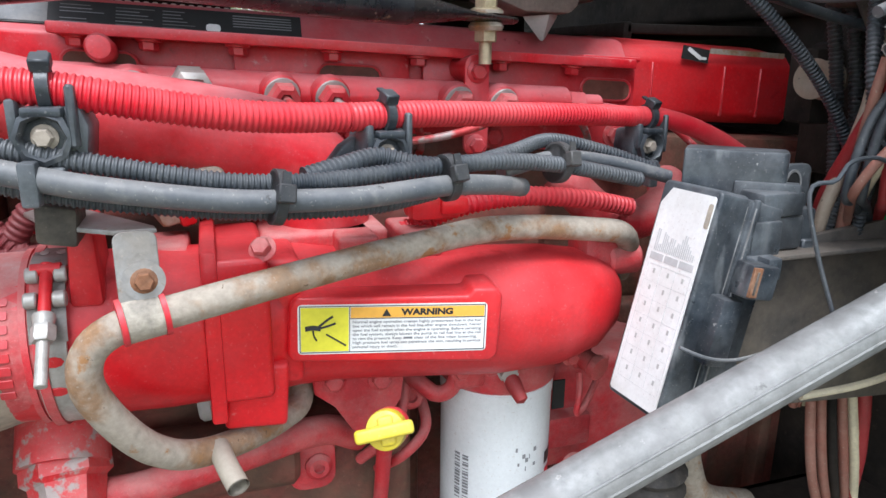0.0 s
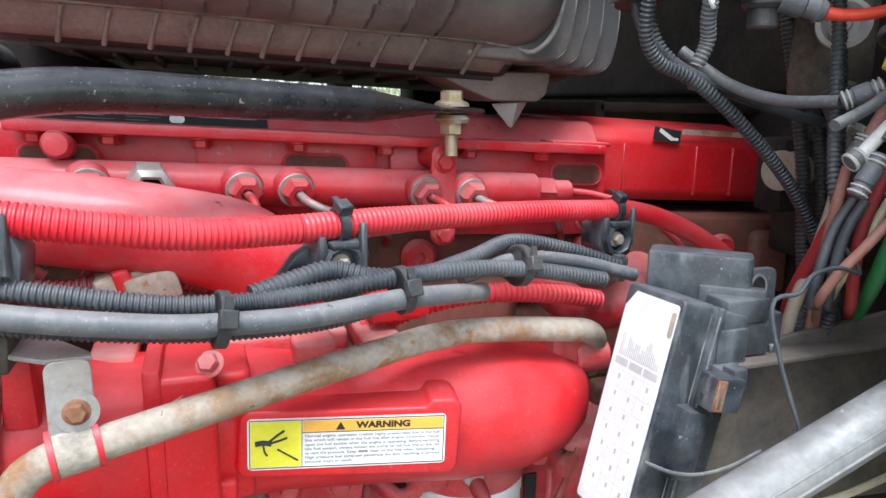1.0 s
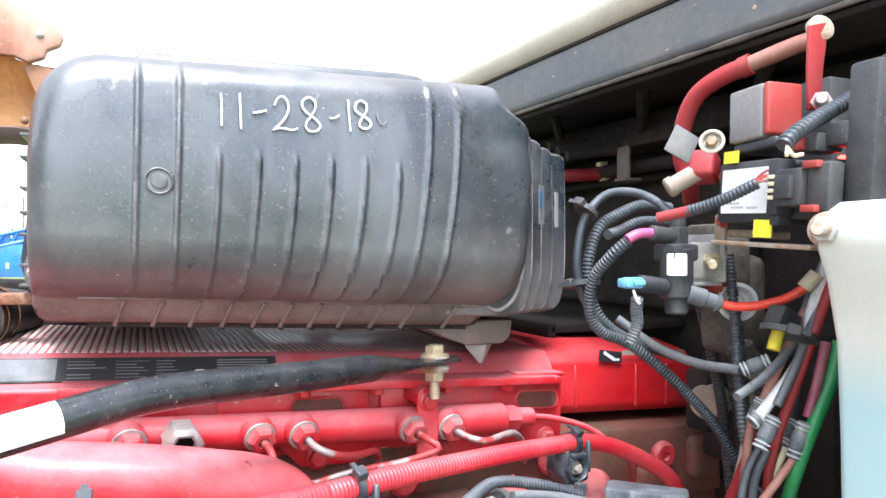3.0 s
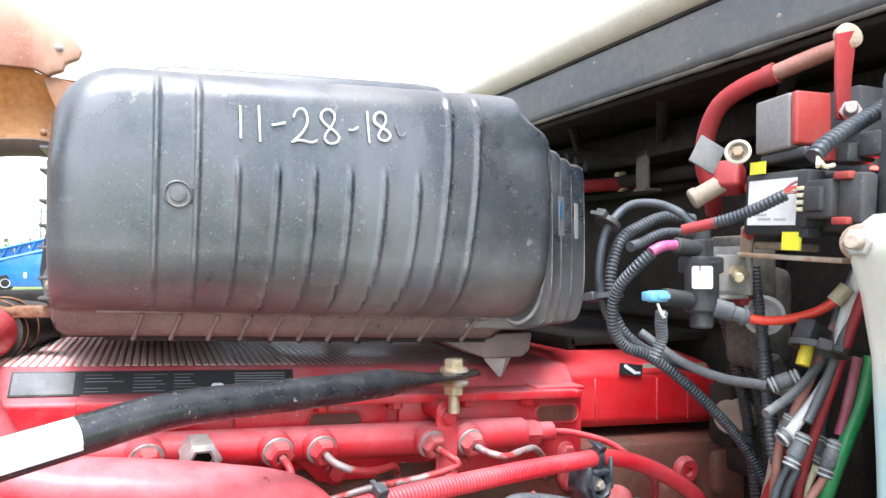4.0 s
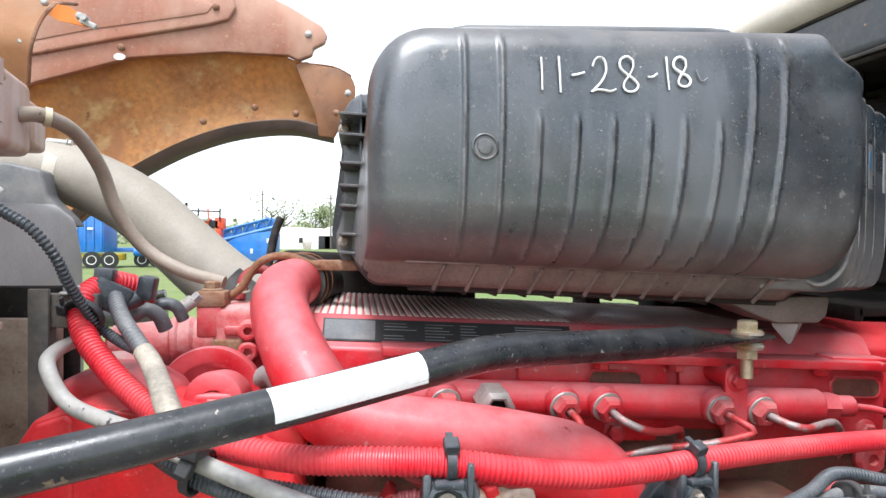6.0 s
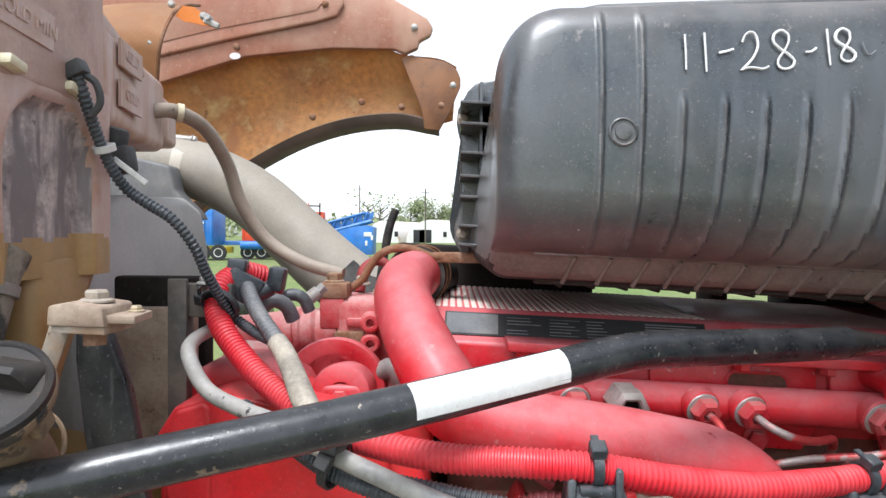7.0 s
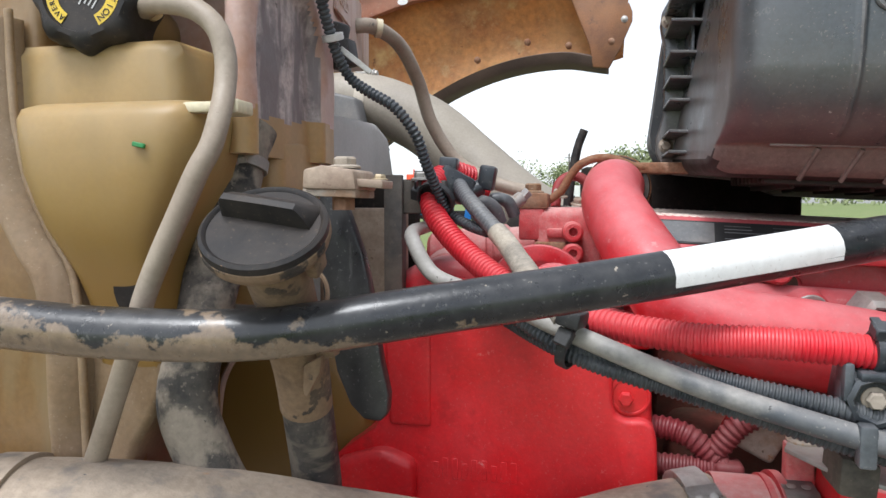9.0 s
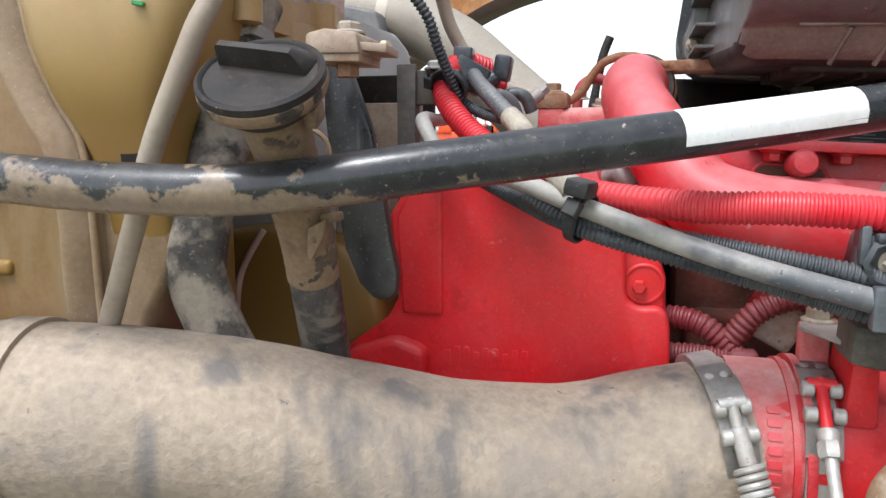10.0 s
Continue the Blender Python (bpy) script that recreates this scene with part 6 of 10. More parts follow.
    part("clip", merge(turned(block(0.3175, 0.345, 0.642, 0.662, 1.3585, 1.386, 0.003), (0.331, 0.65, 1.372), 0, 10, 0), block(0.340, 0.353, 0.648, 0.662, 1.371, 1.389, 0.002)), dusty_plastic, ob)
    part("clip_slot", turned(block(0.3185, 0.3265, 0.6405, 0.6435, 1.3605, 1.384, 0.0006, 1), (0.331, 0.65, 1.372), 0, 10, 0), rust_dark, ob, "rust-stained slot")
    part("clip_tongue", turned(block(0.3212, 0.3232, 0.6395, 0.642, 1.363, 1.381, 0.0004, 1), (0.331, 0.65, 1.372), 0, 10, 0), plate_brown, ob)
    part("lower_strip", turned(block(0.303, 0.324, 0.655, 0.685, 1.300, 1.356, 0.003), (0.313, 0.67, 1.33), 0, 12, 0), dusty_plastic, ob)
    for x, z, r in ((w + 0.0022, -0.0300, 0.0009), (w + 0.0080, -0.0335, 0.0008)):
        part("worn_edge", sweep([m @ Vector((x, -hgt * f, z)) for f in (0.03, 0.3, 0.6, 0.97)], r, 6, 0.01, wobble=0.6), box_edge, ob, "scuffed pale edge")
    part("tie_wire", sweep([(0.275, 0.660, 1.320), (0.295, 0.652, 1.312), (0.317, 0.648, 1.309), (0.342, 0.645, 1.313), (0.375, 0.65, 1.318)], 0.0016, 8, 0.006), grey_hose, ob)
    return ob


def build_strut():
    ob = thing("prop_strut", (0.25, 0.585, 1.2), "dull scratched aluminium prop strut lying across the bay", "strut")
    a, b = Vector((0.52, 0.583, 1.414)), Vector((0.05, 0.588, 1.230))
    part("tube", rod(a, b, 0.0188, 32, 0.002), alu, ob)
    d = (b - a).normalized()
    side = Vector((0, -1, 0))
    upv = side.cross(d)
    if upv.z < 0:
        upv = -upv
    for f in (0.45, -0.1):
        o = side * (0.0188 * math.cos(f)) + upv * (0.0188 * math.sin(f))
        part("seam", rod(a + d * 0.01 + o, b - d * 0.01 + o, 0.0011, 6), alu, ob)
    return ob


def build_chassis_plate():
    ob = thing("battery_bracket", (0.44, 0.72, 1.2), "dirty dark steel bracket plate beside the fuse box", "bracket")
    part("plate", prism([(0.345, 1.384), (0.60, 1.41), (0.60, 1.22), (0.335, 1.24)], "y", 0.690, 0.697, 0.0015), plate_brown, ob)
    part("top_lip", prism([(0.345, 0.697), (0.60, 0.697), (0.60, 0.668), (0.36, 0.664)], "z", 1.381, 1.385, 0.001), plate_brown, ob)
    return ob


build_air_box()
build_bar()
build_red_conduit()
loom_clip(-0.146, 0.705, 1.516, -4, "dusty black plastic clip with a bolt holding conduit and loom")
loom_clip(0.066, 0.754, 1.4935, 14, "dusty black plastic clip on a sloping stay", 0.03, 0.0106)
loom_clip(0.352, 0.839, 1.482, 10, "dusty black plastic clip near the fuse box", 0.0, 0.0102)
build_loom()
build_fuse_box()
build_strut()
build_chassis_plate()


# ---- cab end: firewall, cowl, electrics ----
def build_firewall():
    ob = thing("firewall", (0.9, 1.2, 0.9), "dark insulated cab firewall behind the engine", "firewall", kind="structure")
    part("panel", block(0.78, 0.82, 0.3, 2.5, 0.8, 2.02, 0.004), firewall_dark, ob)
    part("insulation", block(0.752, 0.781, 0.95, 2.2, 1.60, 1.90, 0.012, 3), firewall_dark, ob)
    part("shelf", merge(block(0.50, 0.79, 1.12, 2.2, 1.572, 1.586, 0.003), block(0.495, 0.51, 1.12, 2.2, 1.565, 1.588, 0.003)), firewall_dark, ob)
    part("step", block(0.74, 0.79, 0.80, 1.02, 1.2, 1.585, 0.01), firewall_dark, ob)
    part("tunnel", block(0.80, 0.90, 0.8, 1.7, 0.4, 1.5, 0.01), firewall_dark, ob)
    return ob


def build_cowl():
    ob = thing("cab_cowl", (0.75, 1.2, 1.9), "grey painted cab cowl beam with a cream rubber seal", "cowl", kind="structure")
    def raked(bm):
        for v in bm.verts:
            v.co.x -= 0.05 * (v.co.y - 1)
        return bm
    part("beam", raked(prism([(0.500, 1.957), (0.506, 1.950), (0.80, 1.985), (1.4, 2.02), (1.4, 2.2), (0.60, 2.075), (0.510, 2.030), (0.500, 2.022)], "y", 0.1, 2.6, 0.004)), beam_grey, ob)
    # dark sheet under the grey beam holds its shade in the colour
    part("underside", raked(prism([(0.512, 1.9455), (0.80, 1.980), (1.38, 2.012), (1.38, 2.004), (0.80, 1.962), (0.516, 1.938)], "y", 0.12, 2.58, 0.002)), firewall_dark, ob, "dark brown sheet drawn for the shaded underside")
    part("rust_edge", raked(sweep([(0.507, 0.12, 1.9485), (0.507, 0.9, 1.9485), (0.507, 1.7, 1.9485), (0.507, 2.58, 1.9485)], 0.0034, 8, 0.02, wobble=0.6)), plate_brown, ob, "rusted lower edge")
    part("seal", raked(sweep([(0.512, 0.1, 2.052), (0.512, 0.9, 2.052), (0.512, 1.6, 2.050), (0.512, 2.6, 2.046)], 0.030, 18, 0.05)), cream_seal, ob, "cream rubber hood seal")
    part("trim_strip", raked(block(0.497, 0.53, 0.1, 2.6, 2.020, 2.026, 0.002)), firewall_dark, ob)
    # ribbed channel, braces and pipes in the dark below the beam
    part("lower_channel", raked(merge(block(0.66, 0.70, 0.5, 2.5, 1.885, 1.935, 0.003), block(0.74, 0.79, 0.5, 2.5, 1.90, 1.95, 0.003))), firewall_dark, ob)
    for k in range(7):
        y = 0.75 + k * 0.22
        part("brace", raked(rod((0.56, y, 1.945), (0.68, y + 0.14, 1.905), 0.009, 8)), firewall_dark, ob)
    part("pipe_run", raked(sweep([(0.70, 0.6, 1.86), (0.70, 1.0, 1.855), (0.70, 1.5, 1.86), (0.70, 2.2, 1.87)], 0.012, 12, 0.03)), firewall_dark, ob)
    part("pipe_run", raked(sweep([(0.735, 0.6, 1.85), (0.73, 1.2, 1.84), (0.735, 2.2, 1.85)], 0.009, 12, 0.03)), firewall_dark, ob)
    for k in range(14):
        y = 0.62 + k * 0.13
        part("hole", raked(lathe([(0.012, 0), (0.012, 0.001), (0, 0.001)], (0.6595, y, 1.912), (-1, 0, 0), 14)), dark_hole, ob)
    for y in (1.12, 1.38):
        part("pipe_bracket", raked(merge(block(0.660, 0.666, y, y + 0.03, 1.83, 1.90, 0.002), block(0.655, 0.69, y, y + 0.03, 1.828, 1.833, 0.001))), plate_brown, ob, "dull bracket strap")
    rnd = random.Random(8)
    for k in range(9):
        y, z = rnd.uniform(0.6, 1.7), rnd.uniform(1.962, 2.014)
        part("paint_chip", raked(lathe([(0.0030, 0), (0.0025, 0.0006), (0, 0.0007)], (0.4998, y, z), (-1, 0, 0), 7, rnd.uniform(0.3, 1.0))), cream_paint, ob)
    return ob


def build_cable():
    ob = thing("battery_cable", (0.55, 0.84, 1.8), "thick dusty red battery cable curving under the cowl", "cable")
    run = [(0.537, 0.660, 1.935), (0.525, 0.660, 1.924), (0.516, 0.680, 1.919), (0.496, 0.720, 1.907), (0.486, 0.750, 1.899), (0.480, 0.780, 1.883), (0.480, 0.800, 1.850), (0.488, 0.810, 1.815), (0.499, 0.810, 1.792)]
    part("cable", sweep([(0.53, 0.84, 1.77)] + run[3:][::-1], 0.0104, 16, 0.008), red_cable, ob)
    part("wrapped_run", sweep(run[:4], 0.0092, 16, 0.008, wobble=0.05), brown_wire, ob, "brown dust-coated cable wrapping")
    part("sleeve", merge(ring(run[3], Vector(run[3]) - Vector(run[4]), 0.0100, 0.012, 0.0018, 18)), red_cable, ob)
    part("floor_run", sweep([(0.60, 1.25, 1.845), (0.70, 1.24, 1.855), (0.78, 1.2, 1.865)], 0.012, 14, 0.01), red_cable, ob)
    part("tie", strap((0.69, 1.24, 1.855), (1, 0, 0.1), 0.0130, 0.012, 0.002), cream_wire, ob)
    for k in range(3):
        part("black_run", sweep([(0.57, 1.18 + k * 0.03, 1.872 + 0.012 * k), (0.66, 1.16 + k * 0.03, 1.885 + 0.012 * k), (0.77, 1.1, 1.895 + 0.012 * k)], 0.009, 12, 0.01), firewall_dark, ob)
    return ob


def build_control_box():
    ob = thing("electrical_control_box", (0.46, 0.64, 1.71), "black electronic control box with a white label on a bracket", "control box")
    # its label faces the engine
    m = basis((0.415, 0.675, 1.786), (-0.012, -0.075, -0.004), (0.03, 0, 1))
    out = m.to_3x3() @ Vector((0, 0, 1))
    def put(x0, x1, y0, y1, z0, z1, bev=0.003):
        b = block(x0, x1, y0, y1, z0, z1, bev)
        b.transform(m)
        return b
    part("case", merge(put(-0.004, 0.074, -0.054, 0.004, -0.09, 0.0), put(0.0, 0.13, -0.050, 0.0, -0.08, -0.012)), black_plastic, ob)
    part("label", card(m, 0.003, 0.0685, -0.045, -0.003, 0.0004, 0.0005), white_label, ob, "white printed label")
    for k, (x0, x1, y0) in enumerate(((0.018, 0.036, -0.0405), (0.040, 0.055, -0.0410), (0.012, 0.030, -0.0365))):
        part("label_print", card(m, x0, x1, y0, y0 + 0.0022, 0.0009, 0.0002), shroud_grey, ob)
    part("yellow_tab", card(m, 0.006, 0.026, 0.003, 0.0145, 0.001, 0.002), yellow_print, ob, "small yellow tag")
    part("yellow_tab", card(m, 0.054, 0.076, -0.067, -0.051, 0.001, 0.002), yellow_print, ob, "small yellow tag")
    part("plug", merge(put(0.0745, 0.088, -0.047, 0.002, -0.01, 0.008, 0.002), put(0.0745, 0.086, -0.056, -0.046, -0.01, 0.004, 0.002), put(0.088, 0.118, -0.040, -0.008, -0.008, 0.012), put(0.093, 0.112, -0.034, -0.014, 0.011, 0.017, 0.002), put(0.118, 0.142, -0.044, -0.004, -0.01, 0.006)), black_plastic, ob)
    for y in (-0.014, -0.020, -0.026, -0.032):
        part("plug_insert", put(0.0765, 0.0845, y - 0.0018, y + 0.0018, 0.0078, 0.0098, 0.0006), cream_wire, ob)
    for y in (-0.006, -0.042):
        part("lock_tab", put(0.118, 0.134, y - 0.003, y + 0.003, 0.004, 0.011, 0.0012), terminal_red, ob, "red locking tab")
    part("relay", put(0.092, 0.118, 0.006, 0.022, -0.03, -0.002), black_plastic, ob)
    part("relay", put(0.118, 0.14, 0.010, 0.03, -0.04, -0.01), black_plastic, ob)
    part("relay_clip", put(0.096, 0.106, 0.008, 0.020, -0.004, 0.002, 0.001), terminal_red, ob)
    part("lower_rail", put(-0.012, 0.12, -0.076, -0.0715, -0.03, 0.0, 0.0012), rust, ob, "rusted steel rail")
    part("bracket", merge(put(-0.014, 0.03, -0.068, -0.060, -0.06, -0.02, 0.002), put(-0.03, -0.012, -0.075, -0.045, -0.02, -0.016, 0.002)), rust, ob)
    part("back_panel", merge(put(0.136, 0.30, -0.12, 0.085, -0.06, -0.04, 0.004), put(0.136, 0.165, -0.05, 0.075, -0.045, -0.012, 0.004)), black_plastic, ob)
    part("lamp_lens", lathe([(0.0036, 0), (0.0036, 0.002), (0.0024, 0.0035), (0, 0.004)], (0.4320, 0.5600, 1.7810), (-0.55, -0.83, -0.1), 14), lamp_red, ob, "small glowing red lamp")
    part("side_stud", merge(*[hexbolt(m @ Vector((-0.006, -0.008 - k * 0.022, -0.01)), out, 0.0055, 0.005) for k in range(3)]), terminal_red, ob)
    # conduit running into the plug
    part("plug_conduit", sweep([(0.364, 0.668, 1.741), (0.372, 0.650, 1.746), (0.380, 0.632, 1.753), (0.386, 0.620, 1.759), (0.392, 0.611, 1.764)], 0.0056, 12, rib=(0.0036, 0.0007)), black_loom, ob)
    part("conduit_end", sweep([(0.350, 0.692, 1.736), (0.366, 0.664, 1.742)], 0.0052, 12, 0.004), red_cable, ob)
    for k in range(3):
        part("plug_wire", sweep([(0.388, 0.614, 1.763), (0.395, 0.606, 1.766 + 0.004 * k), (0.401, 0.598, 1.768 + 0.006 * (k - 1))], 0.0014, 6, 0.004), (brown_wire, orange_wire, plum_wire)[k], ob)
    return ob


def build_breaker():
    ob = thing("terminal_cover", (0.45, 0.63, 1.79), "grey and red terminal cover beside a bolted ring lug", "terminal cover")
    m = basis((0.413, 0.664, 1.859), (-0.012, -0.075, 0.0), (0.02, 0, 1))
    def put(x0, x1, y0, y1, z0, z1, bev=0.003):
        b = block(x0, x1, y0, y1, z0, z1, bev, 3)
        b.transform(m)
        return b
    part("cover", put(0.0, 0.046, -0.052, -0.002, -0.039, 0.0), terminal_grey, ob)
    part("red_cover", put(0.0462, 0.054, -0.050, -0.002, -0.038, -0.0005), terminal_red, ob)
    part("base", put(0.002, 0.06, -0.062, -0.052, -0.05, -0.004), black_plastic, ob)
    part("bus_strap", prism([(0.468, 1.838), (0.484, 1.838), (0.488, 1.88), (0.496, 1.925), (0.470, 1.918), (0.468, 1.88)], "y", 0.620, 0.624, 0.001), red_cable, ob, "dull red coated bus strap")
    part("strap_lug", lathe([(0.013, 0), (0.013, 0.006), (0.009, 0.008)], (0.490, 0.628, 1.918), (-0.3, -1, 0.2), 18), rust, ob)
    part("post_bolt", merge(lathe([(0.006, 0), (0.006, 0.022), (0.0045, 0.024), (0, 0.024)], (0.478, 0.615, 1.845), (-0.75, -0.6, -0.05), 12), lathe([(0.0095, 0), (0.0095, 0.005)], (0.478, 0.615, 1.845), (-0.75, -0.6, -0.05), 6)), steel_line, ob)
    part("grey_panel", block(0.492, 0.528, 0.615, 0.66, 1.76, 1.872, 0.004), black_plastic, ob)
    lug, aim = Vector((0.387, 0.66, 1.808)), Vector((-0.75, -0.6, 0.2))
    part("ring_lug", lathe([(0.0095, -0.002), (0.0118, -0.001), (0.0118, 0.001), (0.0095, 0.002), (0.0085, 0.0), (0.0095, -0.002)], lug, aim, 26), cream_seal, ob, "pale ring lug")
    part("lug_bolt", hexbolt(lug - aim * 0.004, aim, 0.0055, 0.006), rust, ob)
    part("lug_plate", turned(block(lug.x - 0.034, lug.x - 0.006, lug.y + 0.012, lug.y + 0.015, lug.z - 0.026, lug.z + 0.002, 0.001), lug, 0, 28, -12), shroud_dark, ob)
    part("cable_end", merge(rod((0.419, 0.70, 1.790), (0.393, 0.72, 1.771), 0.0095, 18, 0.003), rod((0.395, 0.718, 1.773), (0.388, 0.723, 1.768), 0.0108, 18, 0.002)), tube_dirty, ob, "dust-caked cable end fitting")
    part("cable_block", turned(block(0.408, 0.436, 0.690, 0.716, 1.776, 1.806, 0.005, 3), (0.42, 0.70, 1.79), 0, 20, 30), red_cable, ob, "dusty red cable block")
    # split conduit running off towards the wing
    part("heavy_conduit", sweep([(0.364, 0.56, 1.788), (0.374, 0.56, 1.797), (0.401, 0.56, 1.812), (0.441, 0.56, 1.832), (0.484, 0.56, 1.854), (0.56, 0.555, 1.885)], 0.0070, 16, rib=(0.0052, 0.0012)), black_loom, ob)
    part("frayed_end", merge(*[sweep([(0.366, 0.558, 1.789), (0.362 + 0.002 * k, 0.555, 1.783 - 0.001 * k), (0.358 + 0.006 * k, 0.552, 1.779 + 0.002 * (k % 2))], 0.0018, 6, 0.003) for k in range(4)]), cream_wire, ob, "frayed pale cable end")
    part("conduit_tie", strap((0.468, 0.56, 1.846), (0.9, 0, 0.45), 0.0075, 0.007, 0.002, (0, -0.2, 1)), black_plastic, ob)
    return ob


def build_solenoid():
    ob = thing("air_solenoid_valve", (0.39, 0.71, 1.64), "black solenoid air valve with a blue plug", "solenoid valve")
    part("body", merge(rod((0.389, 0.71, 1.655), (0.389, 0.71, 1.708), 0.0165, 20, 0.003), block(0.373, 0.405, 0.695, 0.727, 1.694, 1.711, 0.003), rod((0.389, 0.71, 1.640), (0.389, 0.71, 1.657), 0.0115, 16, 0.002)), black_plastic, ob)
    part("top_fitting", merge(rod((0.392, 0.712, 1.710), (0.392, 0.712, 1.728), 0.011, 6, 0.001), rod((0.392, 0.712, 1.726), (0.392, 0.712, 1.743), 0.0085, 16, 0.002), rod((0.395, 0.712, 1.718), (0.358, 0.712, 1.722), 0.008, 12, 0.001)), black_plastic, ob)
    part("label", card(basis((0.3765, 0.6955, 1.690), (0.75, -0.62, 0), (0, 0, 1)), -0.0095, 0.0095, -0.0105, 0.0115, 0.0005, 0.0006, 0.002), white_label, ob, "white printed label")
    part("magenta_tube", sweep([(0.36, 0.712, 1.722), (0.345, 0.714, 1.721), (0.332, 0.716, 1.715)], 0.0052, 12, 0.004), magenta_wire, ob, "magenta air tube")
    part("plug_neck", rod((0.372, 0.708, 1.668), (0.338, 0.705, 1.672), 0.0085, 14, 0.001), black_plastic, ob)
    part("blue_plug", merge(block(0.319, 0.341, 0.699, 0.711, 1.667, 1.678, 0.003), block(0.317, 0.325, 0.697, 0.713, 1.668, 1.677, 0.002), block(0.326, 0.339, 0.6965, 0.700, 1.670, 1.675, 0.001)), blue_wire, ob, "light blue plug")
    part("plug_tail", sweep([(0.336, 0.706, 1.657), (0.340, 0.712, 1.645), (0.346, 0.718, 1.630), (0.341, 0.722, 1.612)], 0.0060, 14, rib=(0.0036, 0.0008)), grey_hose, ob, "grey corrugated tail")
    part("white_wire", sweep([(0.328, 0.702, 1.666), (0.331, 0.700, 1.656), (0.336, 0.702, 1.652), (0.338, 0.706, 1.658)], 0.0015, 6, 0.003), white_wire, ob)
    part("mount_bracket", merge(block(0.405, 0.446, 0.706, 0.71, 1.676, 1.713, 0.0015), block(0.443, 0.447, 0.70, 0.78, 1.672, 1.722, 0.001), block(0.40, 0.447, 0.706, 0.74, 1.668, 1.672, 0.001)), zinc, ob, "bent zinc bracket")
    part("stud", merge(lathe([(0.009, 0), (0.009, 0.006)], (0.430, 0.706, 1.694), (-0.3, -1, 0), 6), rod((0.430, 0.706, 1.694), (0.408, 0.680, 1.690), 0.0048, 12, 0.001)), brass, ob)
    part("red_spring", merge(*[rod((0.468, 0.735, 1.665 + 0.005 * k), (0.468, 0.735, 1.668 + 0.005 * k), 0.011, 14) for k in range(9)], rod((0.468, 0.735, 1.660), (0.468, 0.735, 1.712), 0.009, 12)), terminal_red, ob)
    return ob


def build_air_lines():
    ob = thing("air_line_harness", (0.42, 0.72, 1.40), "looped grey air lines and corrugated wiring by the firewall", "wiring harness")
    part("outer_loop", sweep([(0.392, 0.722, 1.742), (0.388, 0.74, 1.757), (0.378, 0.765, 1.768), (0.358, 0.785, 1.766), (0.335, 0.79, 1.742), (0.325, 0.79, 1.71), (0.325, 0.79, 1.675), (0.335, 0.788, 1.645), (0.36, 0.785, 1.622), (0.40, 0.77, 1.60), (0.46, 0.76, 1.580), (0.52, 0.75, 1.566)], 0.0046, 12, 0.006), black_loom, ob)
    part("loop_conduit", sweep([(0.46, 0.80, 1.755), (0.42, 0.80, 1.757), (0.385, 0.80, 1.745), (0.36, 0.80, 1.73), (0.345, 0.797, 1.70), (0.342, 0.795, 1.665), (0.352, 0.79, 1.632), (0.38, 0.78, 1.605)], 0.0068, 14, rib=(0.0042, 0.0011)), black_loom, ob)
    part("second_conduit", sweep([(0.45, 0.79, 1.738), (0.41, 0.79, 1.738), (0.38, 0.79, 1.727), (0.36, 0.785, 1.722)], 0.0058, 14, rib=(0.0042, 0.0010)), black_loom, ob)
    part("inner_conduit", sweep([(0.334, 0.717, 1.714), (0.325, 0.73, 1.70), (0.320, 0.755, 1.675), (0.326, 0.77, 1.64), (0.345, 0.775, 1.617), (0.375, 0.772, 1.605), (0.41, 0.765, 1.580), (0.45, 0.76, 1.545), (0.487, 0.76, 1.510), (0.515, 0.757, 1.47), (0.53, 0.75, 1.43), (0.535, 0.74, 1.36), (0.53, 0.73, 1.25)], 0.0062, 14, rib=(0.0040, 0.0010)), black_loom, ob)
    part("sensor_line", sweep([(0.385, 0.785, 1.60), (0.42, 0.775, 1.592), (0.47, 0.765, 1.578), (0.54, 0.755, 1.563)], 0.0042, 10, 0.006), grey_hose, ob)
    for p, d, r in (((0.330, 0.79, 1.668), (0, 0.2, 1), 0.018), ((0.335, 0.79, 1.748), (0.7, 0, 1), 0.012)):
        part("cable_tie", strap(p, d, r, 0.006, 0.002, (-1, -0.3, 0)), black_plastic, ob)
    part("fitting", merge(rod((0.535, 0.755, 1.565), (0.55, 0.752, 1.560), 0.0085, 6, 0.001), rod((0.55, 0.752, 1.560), (0.57, 0.748, 1.553), 0.0075, 14, 0.001)), zinc, ob)
    # vertical trunks
    for k, (x, y, r) in enumerate(((0.516, 0.805, 0.0070), (0.529, 0.795, 0.0062), (0.545, 0.805, 0.0068))):
        part("trunk_conduit", sweep([(x - 0.03, y, 1.72), (x - 0.015, y - 0.005, 1.66), (x, y - 0.012, 1.59), (x + 0.01, y - 0.02, 1.52), (x + 0.012, y - 0.03, 1.44), (x + 0.008, y - 0.05, 1.33), (x, y - 0.06, 1.2)], r, 14, rib=(0.0042, 0.0011)), black_plastic, ob)
    return ob


